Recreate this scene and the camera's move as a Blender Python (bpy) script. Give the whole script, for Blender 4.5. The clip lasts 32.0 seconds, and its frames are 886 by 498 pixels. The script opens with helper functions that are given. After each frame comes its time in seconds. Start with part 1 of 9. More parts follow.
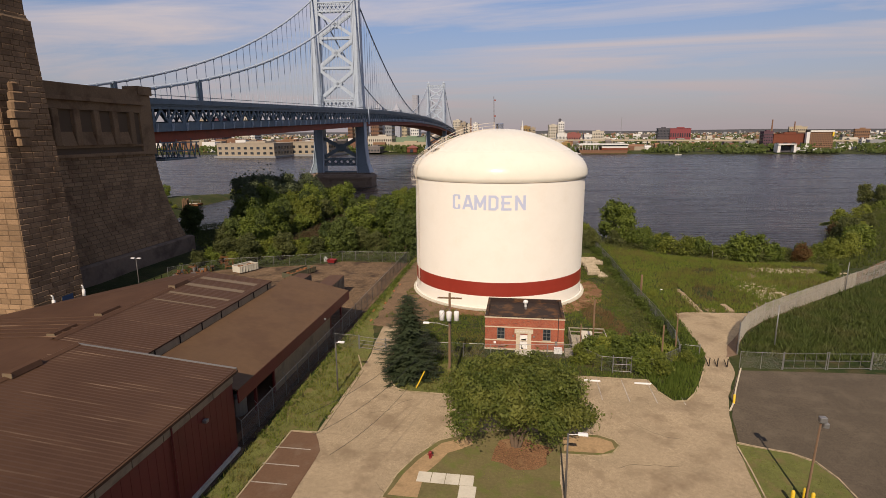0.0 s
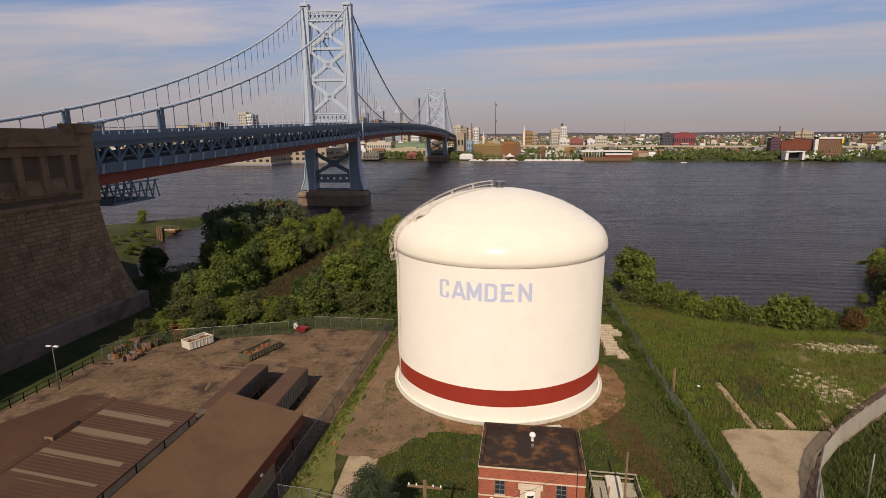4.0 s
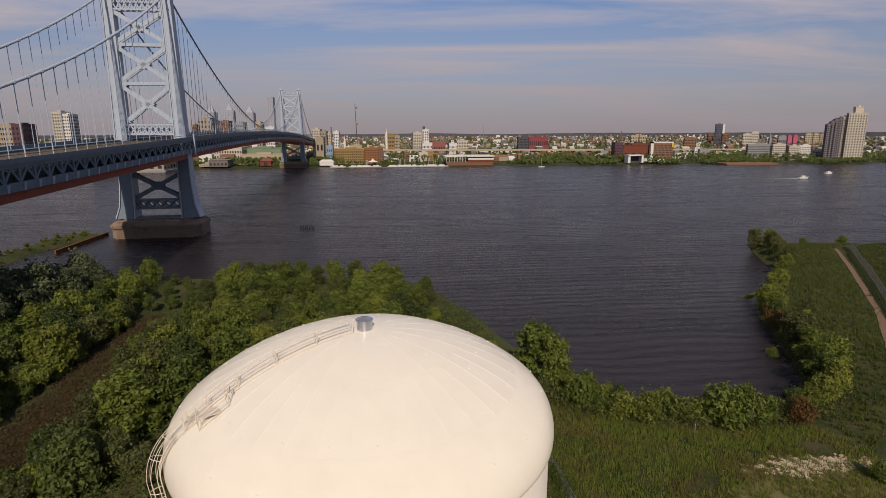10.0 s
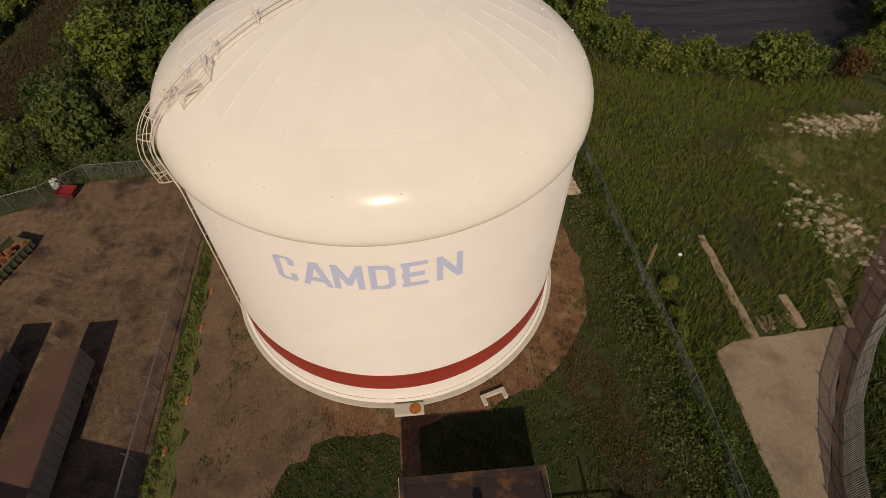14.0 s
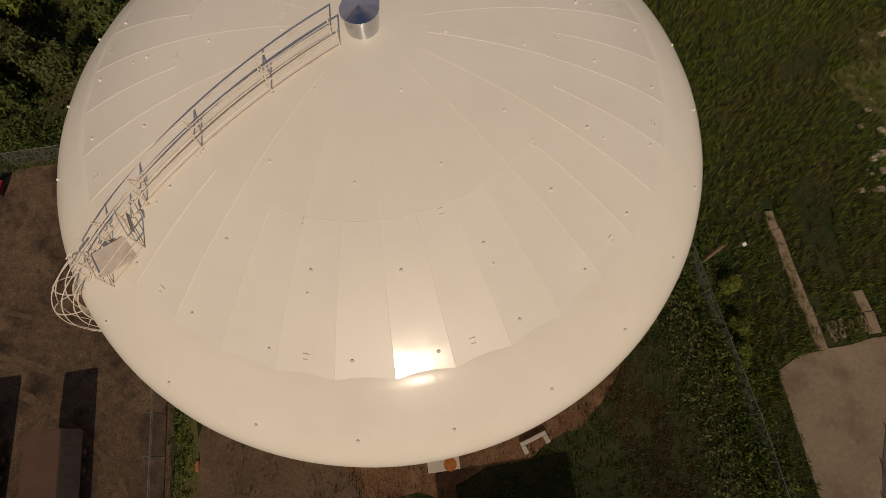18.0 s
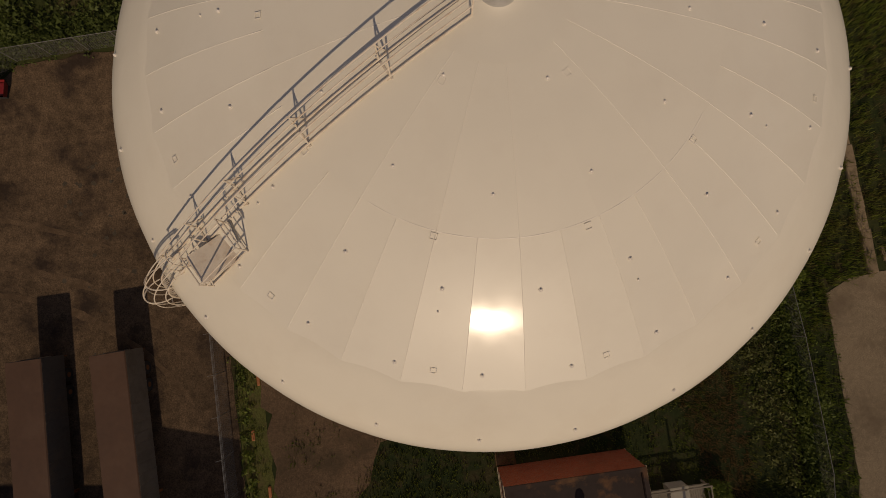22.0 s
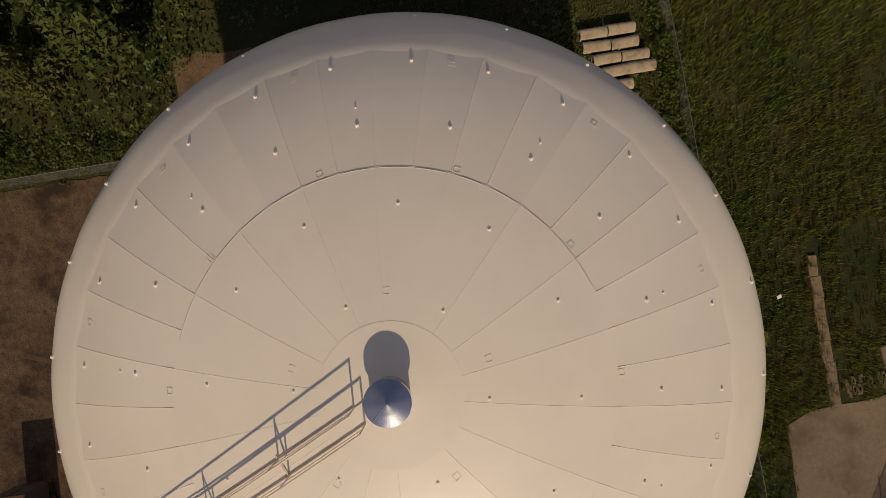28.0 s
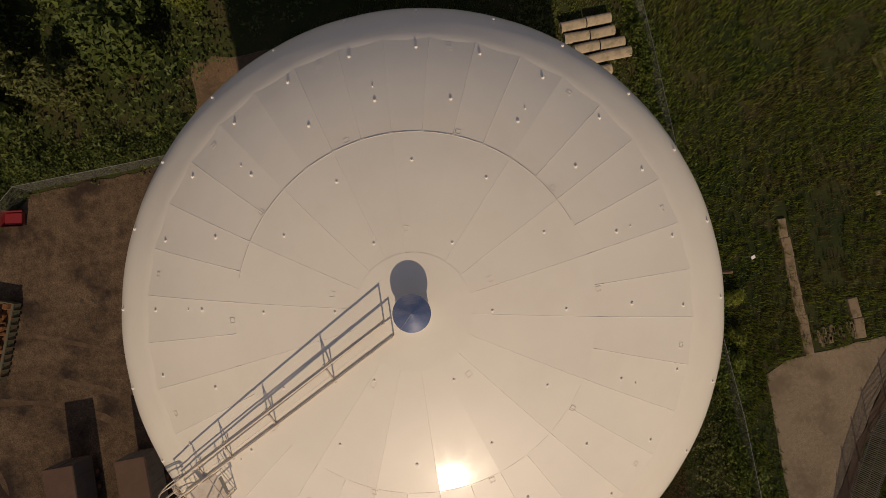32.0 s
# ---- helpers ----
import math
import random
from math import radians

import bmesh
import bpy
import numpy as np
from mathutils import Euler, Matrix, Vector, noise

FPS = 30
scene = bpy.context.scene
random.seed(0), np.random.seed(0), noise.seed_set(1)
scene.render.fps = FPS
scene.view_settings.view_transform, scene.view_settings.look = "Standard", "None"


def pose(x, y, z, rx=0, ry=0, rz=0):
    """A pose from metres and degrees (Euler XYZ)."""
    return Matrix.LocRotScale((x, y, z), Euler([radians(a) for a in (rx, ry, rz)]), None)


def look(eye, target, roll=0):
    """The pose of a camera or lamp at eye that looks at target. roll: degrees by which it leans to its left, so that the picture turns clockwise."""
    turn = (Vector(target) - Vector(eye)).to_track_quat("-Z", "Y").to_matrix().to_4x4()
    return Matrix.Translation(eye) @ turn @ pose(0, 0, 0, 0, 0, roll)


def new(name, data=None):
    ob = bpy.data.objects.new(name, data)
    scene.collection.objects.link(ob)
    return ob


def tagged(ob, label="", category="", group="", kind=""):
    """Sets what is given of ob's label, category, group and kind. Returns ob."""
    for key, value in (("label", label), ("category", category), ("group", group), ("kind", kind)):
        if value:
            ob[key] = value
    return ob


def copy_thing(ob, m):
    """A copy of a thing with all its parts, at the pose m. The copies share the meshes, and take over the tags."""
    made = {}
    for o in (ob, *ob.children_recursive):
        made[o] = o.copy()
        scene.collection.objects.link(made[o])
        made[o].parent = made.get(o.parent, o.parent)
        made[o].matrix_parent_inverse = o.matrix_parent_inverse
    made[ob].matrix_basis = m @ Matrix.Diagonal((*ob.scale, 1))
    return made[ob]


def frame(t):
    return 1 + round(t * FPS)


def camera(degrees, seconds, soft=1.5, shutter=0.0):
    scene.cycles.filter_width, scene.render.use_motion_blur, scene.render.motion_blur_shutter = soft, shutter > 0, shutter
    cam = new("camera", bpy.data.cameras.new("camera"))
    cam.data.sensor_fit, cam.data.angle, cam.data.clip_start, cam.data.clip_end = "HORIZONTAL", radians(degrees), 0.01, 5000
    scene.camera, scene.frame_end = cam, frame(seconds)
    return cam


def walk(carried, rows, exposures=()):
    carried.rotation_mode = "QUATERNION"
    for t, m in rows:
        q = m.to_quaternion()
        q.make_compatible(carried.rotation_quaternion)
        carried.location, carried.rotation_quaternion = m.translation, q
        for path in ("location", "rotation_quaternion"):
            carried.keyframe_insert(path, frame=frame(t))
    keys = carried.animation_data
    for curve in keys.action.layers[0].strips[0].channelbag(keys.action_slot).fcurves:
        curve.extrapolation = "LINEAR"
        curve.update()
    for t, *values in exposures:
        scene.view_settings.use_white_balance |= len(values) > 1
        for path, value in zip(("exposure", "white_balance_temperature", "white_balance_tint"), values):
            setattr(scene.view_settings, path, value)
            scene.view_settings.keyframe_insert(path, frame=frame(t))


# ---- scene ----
cam = camera(79.0, 32.0, soft=0.75)
PATH = [
    (0, (3.436, -92.761, 26.701), (3.152, -90.825, 26.284), -0.35),
    (0.5, (3.244, -90.808, 27.844), (2.957, -88.873, 27.427), -0.39),
    (1, (3.263, -88.690, 28.862), (2.975, -86.755, 28.446), -0.47),
    (1.5, (3.084, -86.564, 29.782), (2.794, -84.629, 29.369), -0.22),
    (2, (2.951, -84.396, 30.948), (2.654, -82.462, 30.534), -0.38),
    (2.5, (2.817, -81.804, 31.861), (2.520, -79.870, 31.448), -0.32),
    (4.5, (2.731, -71.005, 35.802), (2.452, -69.068, 35.389), -0.34),
    (5, (2.533, -68.714, 37.038), (2.354, -66.767, 36.620), -0.22),
    (5.5, (2.612, -66.431, 37.998), (2.583, -64.475, 37.581), -0.19),
    (6, (2.671, -63.607, 38.918), (2.759, -61.653, 38.499), -0.43),
    (6.5, (2.913, -60.472, 39.604), (3.051, -58.521, 39.186), -0.48),
    (7, (3.171, -57.145, 40.622), (3.353, -55.198, 40.202), -0.41),
    (7.5, (3.208, -53.852, 41.305), (3.410, -51.907, 40.884), -0.44),
    (8, (3.142, -50.812, 42.006), (3.352, -48.868, 41.584), -0.36),
    (8.5, (2.911, -47.588, 42.404), (3.123, -45.644, 41.983), -0.34),
    (9, (2.429, -44.639, 42.474), (2.640, -42.695, 42.056), -0.22),
    (9.5, (2.047, -41.790, 42.393), (2.253, -39.845, 41.975), -0.26),
    (10, (1.601, -38.991, 42.421), (1.801, -37.045, 42.004), -0.22),
    (10.5, (1.288, -36.531, 42.294), (1.484, -34.585, 41.878), -0.28),
    (11, (1.072, -34.601, 42.164), (1.262, -32.667, 41.690), -0.30),
    (11.5, (1.086, -34.216, 41.990), (1.270, -32.387, 41.203), -0.27),
    (12, (1.231, -34.036, 41.908), (1.398, -32.358, 40.831), -0.33),
    (12.5, (1.248, -33.929, 41.790), (1.393, -32.448, 40.454), -0.24),
    (13, (1.387, -33.585, 41.812), (1.501, -32.316, 40.270), -0.40),
    (13.5, (1.248, -33.299, 41.468), (1.365, -32.017, 39.937), -0.03),
    (14, (1.272, -32.148, 41.574), (1.381, -30.869, 40.040), -0.10),
    (14.5, (1.235, -30.367, 41.786), (1.344, -29.094, 40.247), -0.02),
    (16.5, (1.642, -20.867, 42.526), (1.704, -20.087, 40.685), -1.53),
    (17, (1.377, -18.528, 42.328), (1.448, -17.803, 40.465), -1.84),
    (17.5, (1.002, -15.649, 42.545), (1.080, -14.944, 40.675), -1.63),
    (18, (0.497, -13.283, 42.707), (0.582, -12.586, 40.834), -1.29),
    (18.5, (0.421, -12.161, 42.701), (0.508, -11.481, 40.823), -1.27),
    (19, (0.176, -11.538, 42.679), (0.266, -10.863, 40.798), -1.09),
    (19.5, (-0.278, -10.968, 42.580), (-0.209, -10.463, 40.646), -0.97),
    (20, (-0.692, -10.277, 42.485), (-0.635, -9.773, 40.550), -2.23),
    (20.5, (-1.517, -9.426, 42.358), (-1.434, -8.941, 40.419), 1.01),
    (21, (-2.301, -8.701, 42.259), (-2.253, -8.442, 40.277), 2.13),
    (21.5, (-2.882, -8.192, 42.146), (-2.841, -7.999, 40.156), 3.58),
    (22, (-3.297, -7.345, 42.175), (-3.260, -7.170, 40.183), 4.10),
    (22.5, (-3.703, -6.702, 42.360), (-3.662, -6.513, 40.369), 4.07),
    (23, (-3.964, -5.435, 42.752), (-3.928, -5.262, 40.760), 4.15),
    (23.5, (-3.770, -3.994, 43.200), (-3.739, -3.832, 41.207), 3.13),
    (24, (-3.083, -2.129, 43.696), (-3.072, -1.981, 41.702), -3.64),
    (24.5, (-1.971, -0.081, 43.942), (-1.968, 0.047, 41.946), -6.49),
    (25, (-0.577, 1.939, 44.095), (-0.590, 2.044, 42.098), -14.13),
    (25.5, (0.504, 3.425, 44.128), (0.483, 3.523, 42.130), -18.31),
    (27.5, (1.742, 4.809, 43.777), (1.723, 4.893, 41.779), -20.21),
    (28, (1.797, 4.655, 43.677), (1.781, 4.733, 41.679), -19.17),
    (28.5, (1.844, 4.041, 43.602), (1.829, 4.121, 41.603), -18.49),
    (29, (1.856, 3.004, 43.550), (1.841, 3.092, 41.552), -17.75),
    (29.5, (1.932, 2.027, 43.706), (1.918, 2.124, 41.709), -16.92),
    (30, (1.985, 1.742, 44.289), (1.975, 1.840, 42.291), -15.34),
    (30.5, (2.029, 1.813, 45.083), (2.019, 1.909, 43.085), -15.31),
    (31, (1.811, 1.967, 45.895), (1.803, 2.059, 43.897), -13.98),
    (31.5, (1.455, 2.164, 46.711), (1.450, 2.255, 44.713), -13.10),
    (32, (1.115, 2.354, 47.617), (1.108, 2.444, 45.619), -14.47),
]
EXPO = [(0, 0.2, 7050, 14), (2.5, 0.22, 7050, 14), (5, 0.05, 6950, 14), (8, -0.1, 6850, 15), (11, -0.15, 6800, 15), (12, -0.2, 7000, 15), (13, -0.3, 7100, 15), (14.5, -0.35, 7200, 15), (17, -0.55, 7500, 15), (19, -0.9, 7900, 16), (23, -1.0, 8250, 16), (25.5, -0.82, 8350, 16), (28, -0.42, 8150, 16), (30, -0.6, 8000, 16), (32, -0.52, 8000, 16)]
walk(cam, [(t, look(eye, target, roll)) for t, eye, target, roll in PATH], exposures=EXPO)

# ---- world, sun ----
SUN_EL, SUN_AZ = 36.0, 181.0          # degrees; azimuth clockwise from +y
world = bpy.data.worlds.new("sky")
scene.world = world
world.use_nodes = True
wn, wl = world.node_tree.nodes, world.node_tree.links
wn.clear()
w_out = wn.new("ShaderNodeOutputWorld")
w_bg = wn.new("ShaderNodeBackground")
w_sky = wn.new("ShaderNodeTexSky")
w_sky.sky_type, w_sky.sun_disc = "NISHITA", False
w_sky.sun_elevation, w_sky.sun_rotation = radians(SUN_EL), radians(SUN_AZ)
w_sky.air_density, w_sky.dust_density, w_sky.ozone_density, w_sky.altitude = 1.0, 0.7, 3.0, 0
w_bg.inputs["Strength"].default_value = 0.085
# thin high cloud and a grey haze towards the horizon
w_tc = wn.new("ShaderNodeTexCoord")
w_sep = wn.new("ShaderNodeSeparateXYZ")
wl.new(w_tc.outputs["Generated"], w_sep.inputs[0])


def w_math(op, a, b=None, clamp=False):
    n = wn.new("ShaderNodeMath")
    n.operation, n.use_clamp = op, clamp
    for i, v in enumerate((a, b)):
        if v is None:
            continue
        if isinstance(v, (int, float)):
            n.inputs[i].default_value = v
        else:
            wl.new(v, n.inputs[i])
    return n.outputs[0]


w_up = w_math("MAXIMUM", w_math("ADD", w_sep.outputs[2], 0.10), 0.02)
w_cx = w_math("DIVIDE", w_sep.outputs[0], w_up)
w_cy = w_math("DIVIDE", w_sep.outputs[1], w_up)
w_comb = wn.new("ShaderNodeCombineXYZ")
wl.new(w_cx, w_comb.inputs[0])
wl.new(w_cy, w_comb.inputs[1])
w_map = wn.new("ShaderNodeMapping")
w_map.inputs["Rotation"].default_value = (0, 0, radians(68))
w_map.inputs["Scale"].default_value = (0.30, 0.95, 1)
wl.new(w_comb.outputs[0], w_map.inputs[0])
w_noise = wn.new("ShaderNodeTexNoise")
w_noise.inputs["Scale"].default_value, w_noise.inputs["Detail"].default_value = 0.85, 7
w_noise.inputs["Roughness"].default_value, w_noise.inputs["Distortion"].default_value = 0.60, 0.9
wl.new(w_map.outputs[0], w_noise.inputs["Vector"])
w_ramp = wn.new("ShaderNodeValToRGB")
w_ramp.color_ramp.elements[0].position, w_ramp.color_ramp.elements[1].position = 0.45, 0.66
wl.new(w_noise.outputs[0], w_ramp.inputs[0])
w_cloud = wn.new("ShaderNodeMixRGB")
w_cloud.inputs[2].default_value = (6.5, 6.0, 6.25, 1)
wl.new(w_math("MULTIPLY", w_ramp.outputs[0], 0.85), w_cloud.inputs[0])
w_deep = wn.new("ShaderNodeMixRGB")
w_deep.blend_type = "MULTIPLY"
w_deep.inputs[0].default_value = 1.0
w_deep.inputs[2].default_value = (0.80, 0.85, 1.0, 1)
wl.new(w_sky.outputs[0], w_deep.inputs[1])
wl.new(w_deep.outputs[0], w_cloud.inputs[1])
w_haze = wn.new("ShaderNodeMixRGB")
w_haze.inputs[2].default_value = (3.62, 3.28, 3.62, 1)
w_low = w_math("SUBTRACT", 1.0, w_math("MULTIPLY", w_math("ABSOLUTE", w_sep.outputs[2]), 4.6), True)
wl.new(w_math("MULTIPLY", w_low, 0.95), w_haze.inputs[0])
wl.new(w_cloud.outputs[0], w_haze.inputs[1])
wl.new(w_haze.outputs[0], w_bg.inputs["Color"])
wl.new(w_bg.outputs[0], w_out.inputs[0])

sun_data = bpy.data.lights.new("sun", "SUN")
sun_data.energy, sun_data.angle, sun_data.color = 3.6, radians(0.6), (1.0, 0.90, 0.76)
sun = new("sun", sun_data)
s_dir = Vector((math.sin(radians(SUN_AZ)) * math.cos(radians(SUN_EL)), math.cos(radians(SUN_AZ)) * math.cos(radians(SUN_EL)), math.sin(radians(SUN_EL))))
sun.matrix_world = look(s_dir * 200, (0, 0, 0))

# ---- materials ----
MATS = {}


def mat(name, rgb, rough=0.7, metal=0.0, vary=0.12, size=0.6, bump=0.15, stain=None, stain_amt=0.0, stain_size=3.0, island=0.0, fine=0.0, spec=0.5, coat=0.0):
    """A procedural surface: base colour varied by grain and by broad patches, with a stain colour and fine relief."""
    if name in MATS:
        return MATS[name]
    m = bpy.data.materials.new(name)
    m.use_nodes = True
    n, l = m.node_tree.nodes, m.node_tree.links
    b = n["Principled BSDF"]
    b.inputs["Roughness"].default_value, b.inputs["Metallic"].default_value = rough, metal
    b.inputs["Specular IOR Level"].default_value = spec if rough < 0.85 else 0.15
    b.inputs["Diffuse Roughness"].default_value = 1.0 if rough >= 0.85 else 0.3
    b.inputs["Coat Weight"].default_value, b.inputs["Coat Roughness"].default_value = coat, 0.13
    pos = n.new("ShaderNodeNewGeometry")
    if coat:                                    # brushed paint: the gloss changes from stroke to stroke
        gn, gm = n.new("ShaderNodeTexNoise"), n.new("ShaderNodeMapRange")
        gn.inputs["Scale"].default_value, gn.inputs["Detail"].default_value = 1.4, 3
        gm.inputs["From Min"].default_value, gm.inputs["From Max"].default_value = 0.35, 0.65
        gm.inputs["To Min"].default_value, gm.inputs["To Max"].default_value = 0.12, 0.18
        l.new(pos.outputs["Position"], gn.inputs["Vector"])
        l.new(gn.outputs[0], gm.inputs["Value"])
        l.new(gm.outputs[0], b.inputs["Coat Roughness"])
    big = n.new("ShaderNodeTexNoise")
    big.inputs["Scale"].default_value, big.inputs["Detail"].default_value = 1.0 / stain_size, 5
    l.new(pos.outputs["Position"], big.inputs["Vector"])
    small = n.new("ShaderNodeTexNoise")
    small.inputs["Scale"].default_value, small.inputs["Detail"].default_value = 1.0 / size * 2, 4
    l.new(pos.outputs["Position"], small.inputs["Vector"])
    hsv = n.new("ShaderNodeHueSaturation")
    hsv.inputs["Color"].default_value = (*rgb, 1)
    mr = n.new("ShaderNodeMapRange")
    mr.inputs["From Min"].default_value, mr.inputs["From Max"].default_value = 0.25, 0.75
    mr.inputs["To Min"].default_value, mr.inputs["To Max"].default_value = 1 - vary, 1 + vary
    add = n.new("ShaderNodeMath")
    add.operation = "MULTIPLY_ADD"
    add.inputs[1].default_value, add.inputs[2].default_value = 0.5, 0.0
    l.new(small.outputs[0], add.inputs[0])
    add2 = n.new("ShaderNodeMath")
    add2.operation = "MULTIPLY_ADD"
    add2.inputs[1].default_value = 0.5
    l.new(big.outputs[0], add2.inputs[0])
    l.new(add.outputs[0], add2.inputs[2])
    l.new(add2.outputs[0], mr.inputs["Value"])
    last = mr.outputs[0]
    if island:
        isl = n.new("ShaderNodeMapRange")
        isl.inputs["To Min"].default_value, isl.inputs["To Max"].default_value = 1 - island, 1 + island
        l.new(pos.outputs["Random Per Island"], isl.inputs["Value"])
        oi = n.new("ShaderNodeObjectInfo")
        isl2 = n.new("ShaderNodeMapRange")
        isl2.inputs["To Min"].default_value, isl2.inputs["To Max"].default_value = 1 - island * 0.7, 1 + island * 0.7
        l.new(oi.outputs["Random"], isl2.inputs["Value"])
        for o in (isl.outputs[0], isl2.outputs[0]):
            mu = n.new("ShaderNodeMath")
            mu.operation = "MULTIPLY"
            l.new(last, mu.inputs[0])
            l.new(o, mu.inputs[1])
            last = mu.outputs[0]
    if fine:
        sp = n.new("ShaderNodeTexNoise")
        sp.inputs["Scale"].default_value, sp.inputs["Detail"].default_value, sp.inputs["Roughness"].default_value = 1.0 / fine, 3, 0.7
        l.new(pos.outputs["Position"], sp.inputs["Vector"])
        sm = n.new("ShaderNodeMapRange")
        sm.inputs["From Min"].default_value, sm.inputs["From Max"].default_value = 0.33, 0.67
        sm.inputs["To Min"].default_value, sm.inputs["To Max"].default_value = 0.58, 1.42
        l.new(sp.outputs[0], sm.inputs["Value"])
        mu = n.new("ShaderNodeMath")
        mu.operation = "MULTIPLY"
        l.new(last, mu.inputs[0])
        l.new(sm.outputs[0], mu.inputs[1])
        last = mu.outputs[0]
    l.new(last, hsv.inputs["Value"])
    col = hsv.outputs[0]
    if stain:
        st = n.new("ShaderNodeTexNoise")
        st.inputs["Scale"].default_value, st.inputs["Detail"].default_value, st.inputs["Roughness"].default_value = 1.0 / stain_size * 1.3, 6, 0.62
        l.new(pos.outputs["Position"], st.inputs["Vector"])
        rp = n.new("ShaderNodeValToRGB")
        rp.color_ramp.elements[0].position, rp.color_ramp.elements[1].position = 0.50, 0.66
        l.new(st.outputs[0], rp.inputs[0])
        mm = n.new("ShaderNodeMath")
        mm.operation, mm.inputs[1].default_value = "MULTIPLY", stain_amt
        l.new(rp.outputs[0], mm.inputs[0])
        mx = n.new("ShaderNodeMixRGB")
        mx.inputs[2].default_value = (*stain, 1)
        l.new(mm.outputs[0], mx.inputs[0])
        l.new(col, mx.inputs[1])
        col = mx.outputs[0]
    l.new(col, b.inputs["Base Color"])
    if bump:
        bp = n.new("ShaderNodeBump")
        bp.inputs["Strength"].default_value, bp.inputs["Distance"].default_value = bump, size * 0.15
        l.new(small.outputs[0], bp.inputs["Height"])
        l.new(bp.outputs[0], b.inputs["Normal"])
    rr = n.new("ShaderNodeMapRange")
    rr.inputs["To Min"].default_value, rr.inputs["To Max"].default_value = max(0.02, rough - 0.1), min(1, rough + 0.1)
    l.new(big.outputs[0], rr.inputs["Value"])
    l.new(rr.outputs[0], b.inputs["Roughness"])
    MATS[name] = m
    return m


def leaf_mat(name, rgb, rgb2, dry=None, dry_size=5.0, dry_amt=0.8):
    """Foliage: two greens mixed leaf by leaf and tree by tree, a little translucent, with patches of a third colour."""
    m = bpy.data.materials.new(name)
    m.use_nodes = True
    n, l = m.node_tree.nodes, m.node_tree.links
    b = n["Principled BSDF"]
    pos, oi = n.new("ShaderNodeNewGeometry"), n.new("ShaderNodeObjectInfo")
    no = n.new("ShaderNodeTexNoise")
    no.inputs["Scale"].default_value = 0.7
    l.new(pos.outputs["Position"], no.inputs["Vector"])
    a = n.new("ShaderNodeMath")
    a.operation, a.inputs[1].default_value = "MULTIPLY_ADD", 0.6
    l.new(pos.outputs["Random Per Island"], a.inputs[0])
    l.new(no.outputs[0], a.inputs[2])
    a2 = n.new("ShaderNodeMath")
    a2.operation, a2.inputs[1].default_value = "MULTIPLY_ADD", 0.75
    l.new(oi.outputs["Random"], a2.inputs[0])
    l.new(a.outputs[0], a2.inputs[2])
    mr = n.new("ShaderNodeMapRange")
    mr.inputs["From Min"].default_value, mr.inputs["From Max"].default_value = 0.50, 1.75
    l.new(a2.outputs[0], mr.inputs["Value"])
    mx = n.new("ShaderNodeMixRGB")
    mx.inputs[1].default_value, mx.inputs[2].default_value = (*rgb, 1), (*rgb2, 1)
    l.new(mr.outputs[0], mx.inputs[0])
    if dry:
        wide, edge, green = n.new("ShaderNodeTexNoise"), n.new("ShaderNodeMapRange"), mx
        wide.inputs["Scale"].default_value, wide.inputs["Detail"].default_value = 1.0 / dry_size, 4
        l.new(pos.outputs["Position"], wide.inputs["Vector"])
        edge.inputs["From Min"].default_value, edge.inputs["From Max"].default_value, edge.inputs["To Max"].default_value = 0.46, 0.66, dry_amt
        l.new(wide.outputs[0], edge.inputs["Value"])
        mx = n.new("ShaderNodeMixRGB")
        mx.inputs[2].default_value = (*dry, 1)
        l.new(edge.outputs[0], mx.inputs[0])
        l.new(green.outputs[0], mx.inputs[1])
    l.new(mx.outputs[0], b.inputs["Base Color"])
    b.inputs["Roughness"].default_value = 0.6
    b.inputs["Specular IOR Level"].default_value = 0.25
    tr = n.new("ShaderNodeBsdfTranslucent")
    l.new(mx.outputs[0], tr.inputs["Color"])
    ms = n.new("ShaderNodeMixShader")
    ms.inputs[0].default_value = 0.34
    l.new(b.outputs[0], ms.inputs[1])
    l.new(tr.outputs[0], ms.inputs[2])
    l.new(ms.outputs[0], n["Material Output"].inputs["Surface"])
    return m


